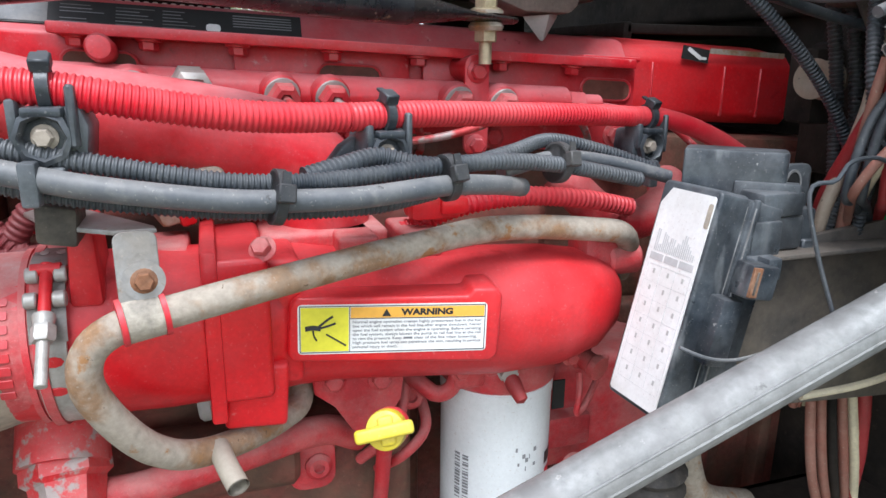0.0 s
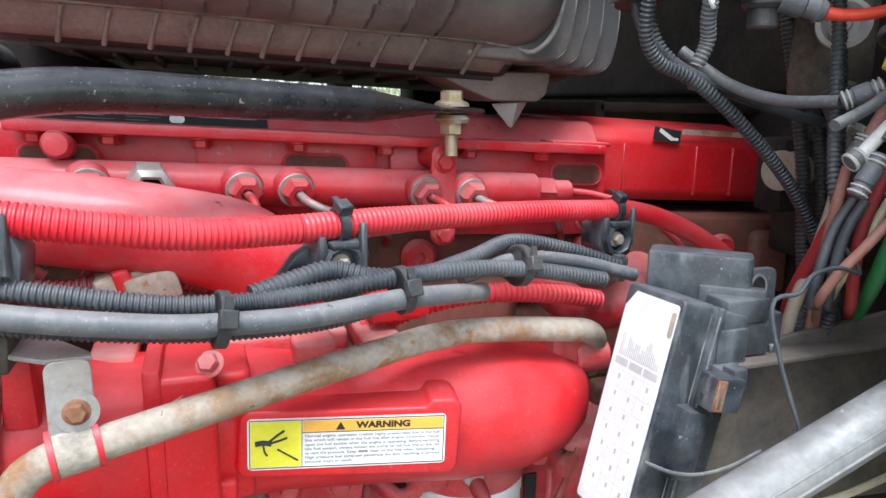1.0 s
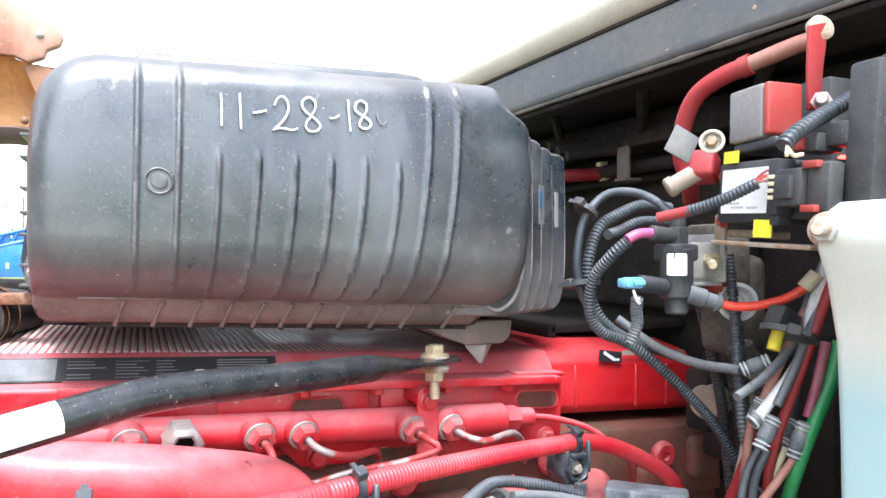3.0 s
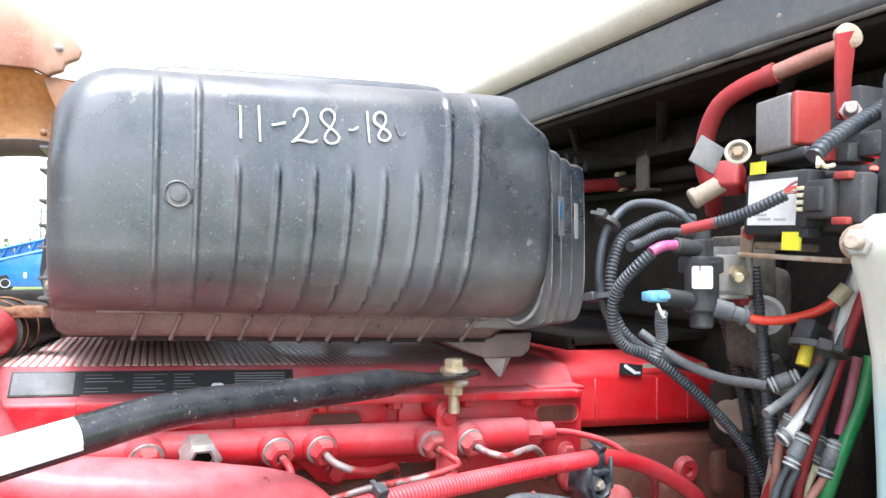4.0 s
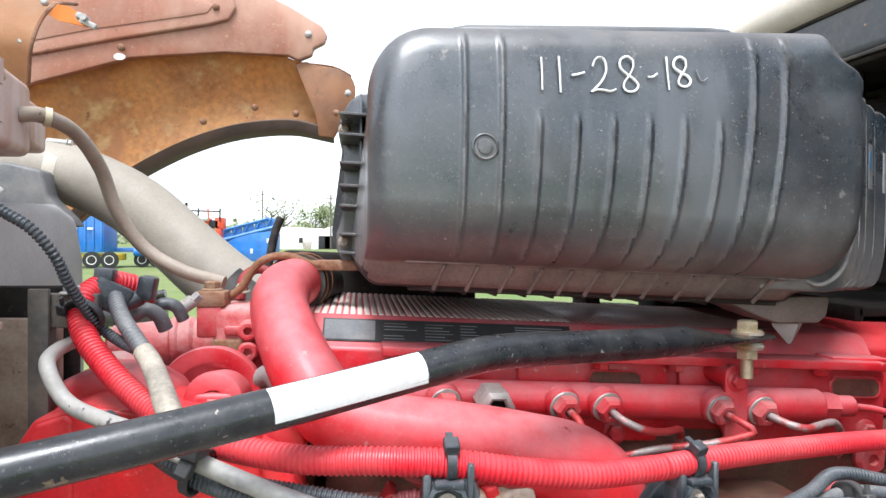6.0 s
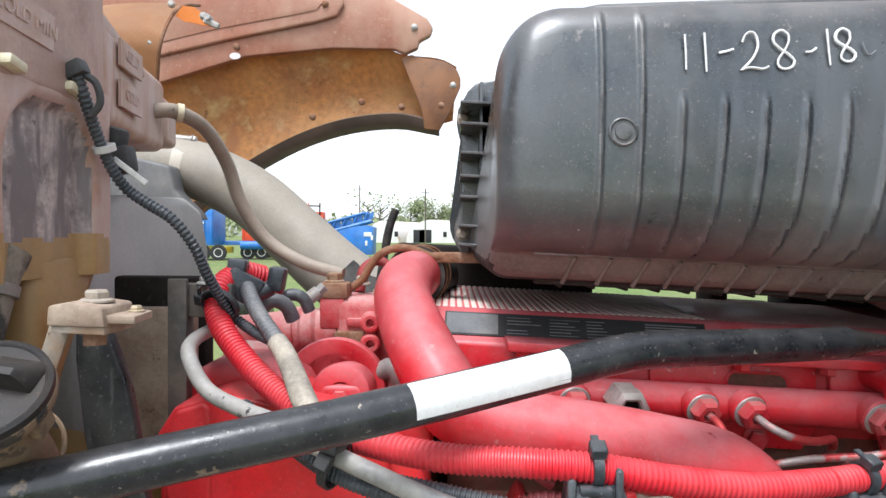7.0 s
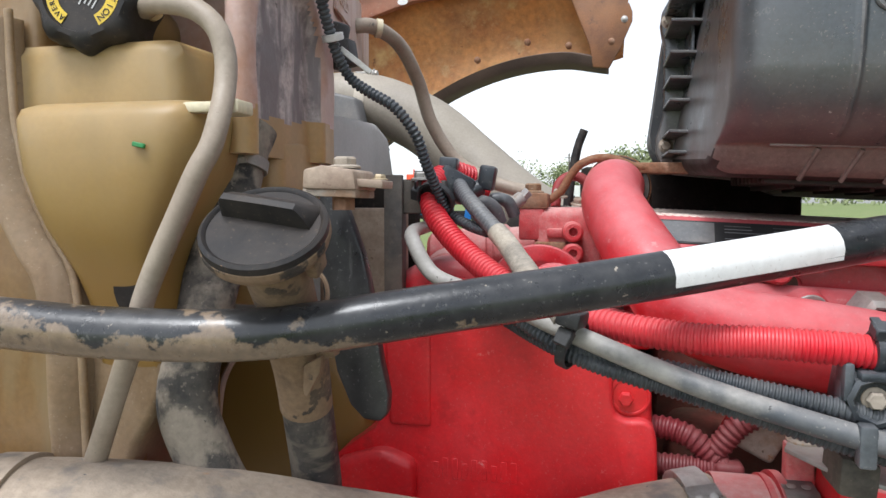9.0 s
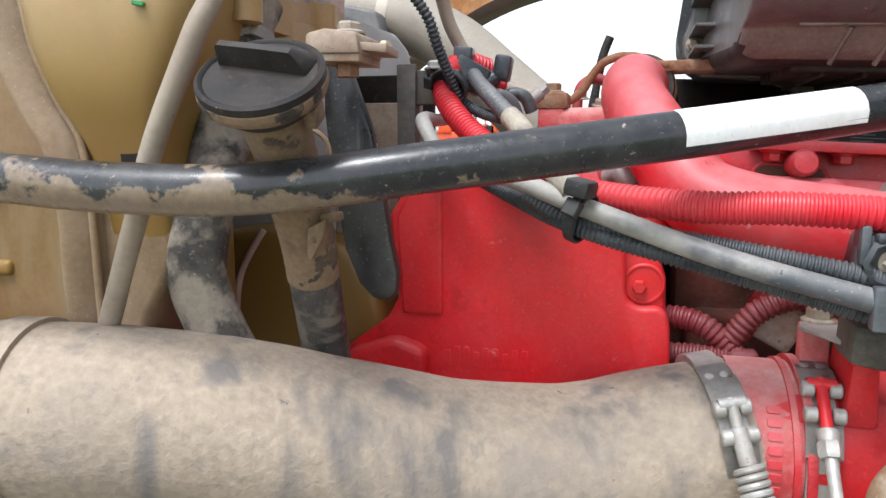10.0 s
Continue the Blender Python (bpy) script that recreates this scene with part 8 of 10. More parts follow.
def build_plugs():
    """Wiring plugs where the conduits meet at the engine's front."""
    ob = thing("wiring_plug_group", (-0.43, 0.93, 1.55), "cluster of black wiring plugs tied to the red conduit", "wiring plugs")
    part("plug", merge(turned(block(-0.472, -0.436, 0.90, 0.928, 1.608, 1.636, 0.004), (-0.452, 0.914, 1.621), 0, 28, 20)), dusty_plastic, ob)
    part("plug_tail", merge(turned(block(-0.428, -0.412, 0.91, 0.93, 1.618, 1.642, 0.003), (-0.42, 0.92, 1.63), 0, 10, 0), turned(block(-0.466, -0.448, 0.905, 0.92, 1.634, 1.650, 0.002), (-0.457, 0.912, 1.642), 0, 5, 0), rod((-0.44, 0.914, 1.614), (-0.425, 0.918, 1.622), 0.008, 12, 0.001)), dusty_plastic, ob)
    part("red_plug", merge(rod((-0.452, 0.952, 1.624), (-0.436, 0.957, 1.621), 0.009, 14, 0.002), rod((-0.437, 0.957, 1.621), (-0.424, 0.962, 1.618), 0.0075, 14, 0.002)), red_hose, ob, "red plastic plug")
    part("pale_plug", merge(rod((-0.408, 0.985, 1.600), (-0.392, 0.99, 1.612), 0.0075, 12, 0.001), rod((-0.396, 0.99, 1.608), (-0.386, 0.992, 1.618), 0.0062, 6, 0.001)), dusty_steel, ob, "pale dusty fitting")
    part("small_elbow", sweep([(-0.430, 0.97, 1.604), (-0.418, 0.972, 1.610), (-0.406, 0.975, 1.606), (-0.400, 0.98, 1.592)], 0.0068, 12, 0.004), dusty_plastic, ob)
    part("grey_sleeve", sweep([(-0.445, 0.905, 1.622), (-0.436, 0.885, 1.613), (-0.420, 0.858, 1.600), (-0.402, 0.838, 1.584), (-0.392, 0.825, 1.576)], 0.0078, 14, rib=(0.005, 0.0008)), grey_hose, ob)
    part("taped_end", sweep([(-0.398, 0.832, 1.581), (-0.388, 0.820, 1.572), (-0.374, 0.795, 1.558), (-0.362, 0.770, 1.547), (-0.350, 0.748, 1.538), (-0.335, 0.73, 1.525)], 0.0092, 16, 0.005, wobble=0.12), tape_dirty, ob, "dust-coloured taped wiring")
    part("grey_elbow", sweep([(-0.442, 0.945, 1.600), (-0.431, 0.948, 1.606), (-0.418, 0.95, 1.600), (-0.412, 0.955, 1.585)], 0.0078, 14, 0.005), grey_hose, ob)
    feed = [(-0.540, 0.770, 1.800), (-0.537, 0.775, 1.785), (-0.537, 0.785, 1.770), (-0.536, 0.797, 1.752), (-0.533, 0.812, 1.730), (-0.525, 0.822, 1.713), (-0.508, 0.822, 1.701), (-0.485, 0.820, 1.687), (-0.468, 0.825, 1.664), (-0.462, 0.838, 1.640), (-0.456, 0.858, 1.617), (-0.448, 0.876, 1.596), (-0.428, 0.865, 1.585), (-0.408, 0.846, 1.580)]
    part("corrugated_feed", sweep(feed, 0.0051, 14, rib=(0.0042, 0.0011)), black_loom, ob)
    part("feed_plug", merge(turned(block(-0.574, -0.540, 0.845, 0.862, 1.742, 1.772, 0.004), (-0.557, 0.855, 1.757), 0, 15, -15), turned(block(-0.553, -0.530, 0.84, 0.856, 1.728, 1.752, 0.003), (-0.54, 0.85, 1.74), 0, -10, -10)), black_plastic, ob)
    part("end_plug", merge(turned(block(-0.551, -0.531, 0.763, 0.777, 1.796, 1.808, 0.002), (-0.54, 0.77, 1.80), 0, -25, 0), sweep([(-0.537, 0.772, 1.800), (-0.527, 0.775, 1.793), (-0.525, 0.778, 1.778), (-0.532, 0.778, 1.768)], 0.003, 8, 0.004)), black_plastic, ob)
    part("white_tie", merge(ring((-0.5345, 0.803, 1.745), (0.1, 0.4, -1), 0.0076, 0.006, 0.0016, 20), turned(block(-0.532, -0.498, 0.812, 0.814, 1.734, 1.739, 0.0006, 1), (-0.53, 0.813, 1.737), 0, 38, 10)), white_wire, ob, "white cable tie")
    part("tie", strap((-0.460, 0.868, 1.609), (-0.25, -0.8, -0.55), 0.0165, 0.006, 0.002, (-1, 0, 0.2)), black_plastic, ob)
    return ob


def fluted(profile, p, d, lobes=8, seg=96):
    """A turned shape whose rim is pressed into soft lobes: (radius, height, depth of the flutes)."""
    bm = bmesh.new()
    rings = []
    for r, h, k in profile:
        if r < 1e-6:
            rings.append([bm.verts.new((0, 0, h))])
        else:
            rings.append([bm.verts.new(((r + k * math.cos(lobes * 2 * math.pi * i / seg)) * math.cos(2 * math.pi * i / seg), (r + k * math.cos(lobes * 2 * math.pi * i / seg)) * math.sin(2 * math.pi * i / seg), h)) for i in range(seg)])
    for a, b in zip(rings, rings[1:]):
        for i in range(seg):
            j = (i + 1) % seg
            if len(b) == 1:
                bm.faces.new((a[i], a[j], b[0]))
            else:
                bm.faces.new((a[i], a[j], b[j], b[i]))
    bm.faces.new(rings[0])
    bm.transform(oriented(p, d))
    return bm


def build_surge_tank():
    ob = thing("coolant_surge_tank", (-0.7, 0.75, 1.30), "aged translucent coolant surge tank with stained brown upper part", "coolant tank")
    def slab(plan, z0, z1, bev=0.012):
        return prism(plan, "z", z0, z1, bev, 4)
    part("upper_body", slab([(-0.560, 0.666), (-0.547, 0.680), (-0.543, 0.80), (-0.560, 0.855), (-0.80, 0.90), (-1.05, 0.90), (-1.05, 0.666)], 1.776, 2.12, 0.014), tank_upper, ob, "brown upper tank body, darker towards the front", sharp=60)
    # one moulded wall round the tank's corner, with an arched hollow pressed into its side
    def hollow(y, z):
        """0 on the wall, 1 in the arched hollow."""
        half = 0.0535
        d = abs(y - 0.7515) - half
        if z > 1.728:
            d = math.hypot(max(0.0, abs(y - 0.7515) - (half - 0.046)), z - 1.728) - 0.046
        return min(1.0, max(0.0, 0.5 - d / 0.010))
    rings = []
    for k in range(46):
        z = 1.640 + 0.155 * k / 45
        row = [(-0.75, 0.86, z), (-0.75, 0.735, z), (-0.572, 0.735, z), (-0.570, 0.722, z), (-0.569, 0.695, z), (-0.567, 0.684, z), (-0.561, 0.677, z), (-0.554, 0.677, z), (-0.5495, 0.681, z)]
        for n in range(49):
            y = 0.6875 + 0.1655 * n / 48
            x = -0.5475 + 0.002 * math.sin((y - 0.6875) * 19) - 0.011 * hollow(y, z) + 0.0012 * noise.noise(Vector((y * 30, z * 22, 3)))
            row.append((x - 0.9 * max(0.0, y - 0.835) ** 1.2, y, z))
        row.append((-0.58, 0.86, z))
        rings.append(row)
    wall = part("side_wall", loft(rings), tank_brown, ob, "stained side wall with a blackened hollow", sharp=70)
    wall.data.materials.append(tank_dirty)
    wall.data.materials.append(tank_amber_lit)
    for face_k in wall.data.polygons:
        c = face_k.center + ORIGIN[ob]
        if c.z < 1.671 + 0.006 * noise.noise(c * 60):
            face_k.material_index = 2
        elif c.x > -0.575 and hollow(c.y, c.z) > 0.35:
            face_k.material_index = 1
    part("rear_body", slab([(-0.565, 0.845), (-0.605, 1.046), (-0.621, 1.135), (-0.90, 1.14), (-0.90, 0.845)], 1.780, 1.872), tank_brown, ob, "brown stained rear tank body", sharp=60)
    part("rear_shoulder", prism([(0.80, 1.86), (0.80, 1.922), (0.900, 1.902), (0.951, 1.883), (1.000, 1.869), (1.025, 1.85)], "x", -0.90, -0.590, 0.012, 3), tank_brown, ob, sharp=60)
    part("end_box", slab([(-0.622, 1.13), (-0.643, 1.228), (-0.75, 1.228), (-0.75, 1.13)], 1.796, 1.856, 0.008), tank_brown, ob)
    # lower amber part
    part("lower_wedge", prism([(0.742, 1.662), (0.845, 1.662), (0.84, 1.645), (0.820, 1.615), (0.790, 1.57), (0.765, 1.53), (0.742, 1.52)], "x", -0.72, -0.5555, 0.012, 3), tank_amber_lit, ob, sharp=60)
    # the front chamber swells out of the wall and runs down into the neck
    rings = []
    for z, x0, x1, swell, y0 in ((1.672, -0.672, -0.572, 0.0, 0.652), (1.671, -0.694, -0.560, 0.004, 0.642), (1.667, -0.699, -0.556, 0.016, 0.6365), (1.660, -0.700, -0.556, 0.022, 0.635), (1.645, -0.698, -0.558, 0.0255, 0.635), (1.625, -0.694, -0.564, 0.026, 0.635), (1.605, -0.686, -0.573, 0.024, 0.636), (1.588, -0.678, -0.583, 0.020, 0.637), (1.572, -0.668, -0.590, 0.014, 0.639), (1.556, -0.660, -0.594, 0.009, 0.642), (1.535, -0.654, -0.594, 0.005, 0.646), (1.50, -0.652, -0.596, 0.002, 0.650), (1.475, -0.652, -0.600, 0.0, 0.654), (1.44, -0.652, -0.622, 0.0, 0.656), (1.40, -0.654, -0.634, 0.0, 0.657), (1.30, -0.656, -0.638, 0.0, 0.658)):
        row = []
        for k in range(25):
            u = -1 + k / 12
            row.append(((x0 + x1) / 2 + u * (x1 - x0) / 2, y0 + 0.012 * max(0.0, abs(u) - 0.8) / 0.2 * abs(u) - 0.62 * swell * (1 - abs(u) ** 4.0), z))
        rings.append([(x1 - 0.004, 0.693, z)] + row[::-1] + [(x0, 0.693, z)])
    part("front_chamber", loft(rings), tank_yellow, ob, sharp=70)
    # flat dark disc draws the shade of a recess in the neck
    part("recess_hole", lathe([(0.014, -0.002), (0.014, 0.0004), (0, 0.0004)], (-0.612, 0.6385, 1.553), (0, -1, 0), 20, 1.6), firewall_dark, ob, "dark moulded recess")
    part("side_panel", prism([(-1.0, 1.79), (-0.693, 1.79), (-0.691, 1.62), (-0.66, 1.57), (-0.655, 1.30), (-1.0, 1.30)], "y", 0.655, 0.80, 0.008, 3), tank_amber, ob, sharp=60)
    seam = [(-0.712, 0.641, 1.73), (-0.710, 0.640, 1.665), (-0.706, 0.640, 1.640), (-0.700, 0.640, 1.613), (-0.684, 0.640, 1.580), (-0.669, 0.641, 1.553), (-0.663, 0.643, 1.50), (-0.666, 0.648, 1.42), (-0.668, 0.650, 1.34), (-0.670, 0.652, 1.29)]
    part("flange", sweep(seam, 0.0160, 24, 0.006, flat=0.34, wobble=0.06), tank_tan, ob, "dusty tan moulded flange")
    part("flange_rim", sweep([(x + 0.0125 - 0.003 * (z < 1.52), y - 0.0025, z + 0.004) for x, y, z in seam], 0.0028, 10, 0.006, wobble=0.15), tank_tan, ob)
    upper = loft([[(x, y, z) for x, z in rounded(x0, x1, z0, z1, 0.010, 4)] for y, x0, x1, z0, z1 in ((0.648, -0.865, -0.588, 1.65, 1.705), (0.653, -0.875, -0.579, 1.65, 1.712), (0.80, -0.88, -0.575, 1.65, 1.715))])
    part("chamber_shoulder", upper, tank_yellow, ob, sharp=60)
    part("sump", prism([(-0.72, 1.32), (-0.72, 1.468), (-0.66, 1.474), (-0.57, 1.462), (-0.535, 1.425), (-0.525, 1.38), (-0.525, 1.32)], "y", 0.872, 0.95, 0.012, 3), tank_yellow, ob, sharp=60)
    part("sump_seam", sweep([(-0.655, 0.873, 1.472), (-0.668, 0.869, 1.45), (-0.682, 0.868, 1.42), (-0.69, 0.868, 1.36)], 0.0035, 8, 0.008), tank_brown, ob)
    neck = prism([(-0.668, 1.60), (-0.60, 1.60), (-0.600, 1.56), (-0.599, 1.50), (-0.599, 1.480), (-0.608, 1.459), (-0.622, 1.438), (-0.632, 1.41), (-0.637, 1.38), (-0.638, 1.32), (-0.668, 1.32)], "y", 0.650, 0.72, 0.006, 3)
    part("neck_panel", neck, tank_tan, ob, "dusty tan lower neck of the tank", sharp=60)
    part("back_sheet", merge(block(-1.0, -0.64, 0.70, 0.80, 1.30, 1.60, 0.010, 3)), tank_yellow, ob, sharp=60)
    for z in (1.52, 1.46):
        part("ledge", block(-0.90, -0.74, 0.65, 0.72, z, z + 0.012, 0.004, 3), tank_yellow, ob)
    # raised level lettering
    sm = basis((-0.5455, 0.715, 1.826), (0.004, 0.12, -0.012), (0, 0, 1))
    part("cold_panel", card(sm, -0.032, 0.032, -0.013, 0.013, -0.002, 0.0032), tank_brown, ob)
    part("cold_mark", words("COLD MIN", 0.0145, sm @ Matrix.Translation((0, 0, 0.0014)), 0.001), tank_brown, ob, "raised moulded lettering")
    rm = basis((-0.5815, 0.95, 1.80), (-0.032, 0.20, 0), (0, 0, 1))
    for y in (0.055, 0.015):
        part("cold_panel", card(rm, -0.035, 0.04, y - 0.014, y + 0.013, -0.001, 0.003), tank_brown, ob)
        part("cold_mark", words("COLD", 0.016, rm @ Matrix.Translation((0.002, y, 0.0022)), 0.001), tank_brown, ob)
    for y, z in ((0.697, 1.789), (0.772, 1.787)):
        part("peg", turned(block(-0.555, -0.538, y - 0.010, y + 0.010, z - 0.004, z + 0.004, 0.0025), (-0.545, y, z), -12, 0, 0), cream_wire, ob, "pale moulded peg")
    # filler cap on its angled neck
    c, d = Vector((-0.658, 0.734, 1.733)), Vector((0.15, -0.95, 0.09)).normalized()
    part("neck", lathe([(0.024, -0.03), (0.024, 0.05), (0.028, 0.055), (0.028, 0.062)], c, d, 24), tank_yellow, ob)
    cap = part("pressure_cap", fluted([(0.033, 0.056, 0.001), (0.036, 0.060, 0.0022), (0.0362, 0.088, 0.0022), (0.034, 0.094, 0.0018), (0.030, 0.0975, 0.0008), (0.0262, 0.0978, 0), (0.0255, 0.0955, 0), (0, 0.0955, 0)], c, d), filler_cap, ob, "black lobed pressure cap with yellow print")
    m = oriented(c, d)
    for a0, a1 in ((-62, 36), (98, 236)):
        arc = bmesh.new()
        inner, outer = [], []
        for i in range(17):
            a = radians(a0 + (a1 - a0) * i / 16)
            inner.append(arc.verts.new((0.0170 * math.cos(a), 0.0170 * math.sin(a), 0.0962)))
            outer.append(arc.verts.new((0.0246 * math.cos(a), 0.0246 * math.sin(a), 0.0962)))
        for i in range(16):
            arc.faces.new((inner[i], inner[i + 1], outer[i + 1], outer[i]))
        arc.transform(m)
        part("yellow_arc", arc, yellow_cap, cap)
    for text, start, step, size in (("CAUTION", 26, 13, 0.0062), ("AVERTISSEMENT", 231, 10.6, 0.0052)):
        lettering = []
        for k, ch in enumerate(text):
            a = radians(start - k * step)
            g = words(ch, size, Matrix.Translation((0.0208 * math.cos(a), 0.0208 * math.sin(a), 0.0965)) @ Matrix.Rotation(a - math.pi / 2, 4, "Z"), 0.0001)
            g.transform(m)
            lettering.append(g)
        part("warning_print", merge(*lettering), black_print, cap)
    bars = []
    rnd = random.Random(5)
    for k in range(8):
        a = radians(62 + (k - 3.5) * 0.5)
        b = block(-0.008 + rnd.uniform(0, 0.003), 0.006 + rnd.uniform(0, 0.004), -0.0005, 0.0005, 0.0956, 0.0960, 0, 1)
        b.transform(m @ Matrix.Rotation(a, 4, "Z") @ Matrix.Translation((0, (k - 3.5) * 0.0031, 0)))
        bars.append(b)
    hub = lathe([(0.0038, 0.0955), (0.0038, 0.0966), (0, 0.0968)], (0, 0, 0), (0, 0, 1), 14)
    hub.transform(m)
    part("cap_print", merge(*bars), shroud_grey, cap)
    part("cap_hub", hub, shroud_grey, cap)
    # overflow tube down the front of the tank
    part("tube_spout", lathe([(0.014, 0), (0.010, 0.02), (0.0068, 0.036), (0.0062, 0.05)], (-0.645, 0.70, 1.742), (0.72, -0.69, -0.14), 18), tank_yellow, ob)
    part("overflow_tube", sweep([(-0.612, 0.660, 1.735), (-0.600, 0.650, 1.735), (-0.584, 0.640, 1.732), (-0.568, 0.640, 1.729), (-0.555, 0.640, 1.722), (-0.546, 0.640, 1.711), (-0.542, 0.640, 1.695), (-0.5405, 0.636, 1.678), (-0.539, 0.627, 1.660), (-0.5415, 0.620, 1.640), (-0.548, 0.616, 1.6255), (-0.5595, 0.615, 1.602), (-0.574, 0.615, 1.574), (-0.588, 0.617, 1.546), (-0.599, 0.620, 1.518), (-0.614, 0.622, 1.482), (-0.632, 0.626, 1.441), (-0.652, 0.632, 1.40), (-0.668, 0.640, 1.365)], 0.0070, 16, 0.006, wobble=0.05), tube_dirty, ob, "dusty translucent overflow tube")
    part("tube_clip", merge(block(-0.570, -0.546, 0.634, 0.642, 1.662, 1.669, 0.002), block(-0.549, -0.531, 0.634, 0.655, 1.661, 1.670, 0.002)), cream_wire, ob)
    part("green_mark", turned(block(-0.5935, -0.5855, 0.6170, 0.6200, 1.6395, 1.6425, 0.0006, 1), (-0.589, 0.6185, 1.641), 0, 12, 8), green_wire, ob)
    return ob


def build_oil_filler():
    ob = thing("oil_filler_tube", (-0.47, 0.62, 1.36), "mud-caked oil filler tube with a black twist cap", "oil filler")
    c, d = Vector((-0.4890, 0.5835, 1.5915)), Vector((0.104, -0.6085, 0.787)).normalized()
    part("cap", lathe([(0.027, -0.006), (0.0338, -0.005), (0.0350, 0.0), (0.0346, 0.0030), (0.0325, 0.0044), (0.0310, 0.0034), (0.0304, 0.0024), (0.0, 0.0026)], c, d, 64), filler_cap, ob, "black twist cap with a raised grip")
    part("cap_dust_rim", lathe([(0.0255, -0.0125), (0.0300, -0.0115), (0.0340, -0.0085), (0.0354, -0.0045), (0.0352, -0.0015), (0.0335, 0.0)], c, d, 64), filler_mud, ob)
    # the grip: an upright wall across the cap that slopes off behind
    along = Vector((0.051, -0.004, -0.003)).normalized()
    along = (along - d * along.dot(d)).normalized()
    side = d.cross(along).normalized()
    mm = Matrix((along, side, d)).transposed().to_4x4()
    mm.translation = c + d * 0.0024
    g = loft([[(x, 0.0030, 0.0), (x, 0.0034, h), (x, 0.0075, h + 0.0006), (x, 0.016, h * 0.6), (x, 0.0235, 0.0)] for x, h in ((-0.0268, 0.003), (-0.0264, 0.0105), (-0.025, 0.0120), (0.0, 0.0125), (0.0175, 0.0123), (0.0200, 0.010), (0.0250, 0.001))])
    g.transform(mm)
    part("grip", g, filler_cap, ob)
    part("collar", lathe([(0.0268, -0.010), (0.0265, -0.0155), (0.0235, -0.0185), (0.0190, -0.0190)], c, d, 32), black_rubber, ob, "black collar under the cap")
    for size in ((0.0225, 0.0300, -0.006, 0.008, -0.028, -0.016), (-0.030, -0.022, -0.004, 0.010, -0.022, -0.013)):
        lug = block(*size, 0.002)
        lug.transform(mm)
        part("neck_lug", lug, filler_mud, ob)
    part("tube", sweep([(-0.503, 0.662, 1.496), (-0.506, 0.674, 1.475), (-0.509, 0.690, 1.440), (-0.512, 0.705, 1.406), (-0.516, 0.718, 1.37), (-0.524, 0.74, 1.29)], lambda s: 0.0170 + 0.002 * s, 24, 0.006, wobble=0.02), filler_hose, ob)
    part("mud_sleeve", sweep([(-0.4905, 0.592, 1.580), (-0.4918, 0.604, 1.567), (-0.4955, 0.619, 1.554), (-0.5000, 0.637, 1.538), (-0.503, 0.650, 1.520), (-0.5035, 0.661, 1.499), (-0.5055, 0.671, 1.480), (-0.507, 0.677, 1.468)], lambda s: 0.0186 - 0.0008 * s, 28, 0.003, wobble=0.035), filler_mud, ob, "mud-caked sleeve")
    part("clip_ring", merge(*[sweep([Vector((-0.4935, 0.634, 1.549)) + r * (u * math.cos(a) + v * math.sin(a)) for a in [radians(-70 + 10 * k) for k in range(16)]], 0.0015, 6, 0.003) for r, u, v in ((0.0215, Vector((0.97, -0.1, 0.12)), Vector((-0.25, 0.55, 0.80))),)]), filler_mud, ob)
    part("tube_clip", merge(turned(prism([(-0.4920, 1.505), (-0.4800, 1.511), (-0.4815, 1.500), (-0.4900, 1.484), (-0.4925, 1.487)], "y", 0.638, 0.644, 0.0015), (-0.486, 0.641, 1.497), 0, 0, 8), turned(block(-0.486, -0.474, 0.644, 0.656, 1.508, 1.514, 0.0015), (-0.481, 0.649, 1.51), 0, -8, 0)), filler_mud, ob, "mud-caked clip tail")
    return ob


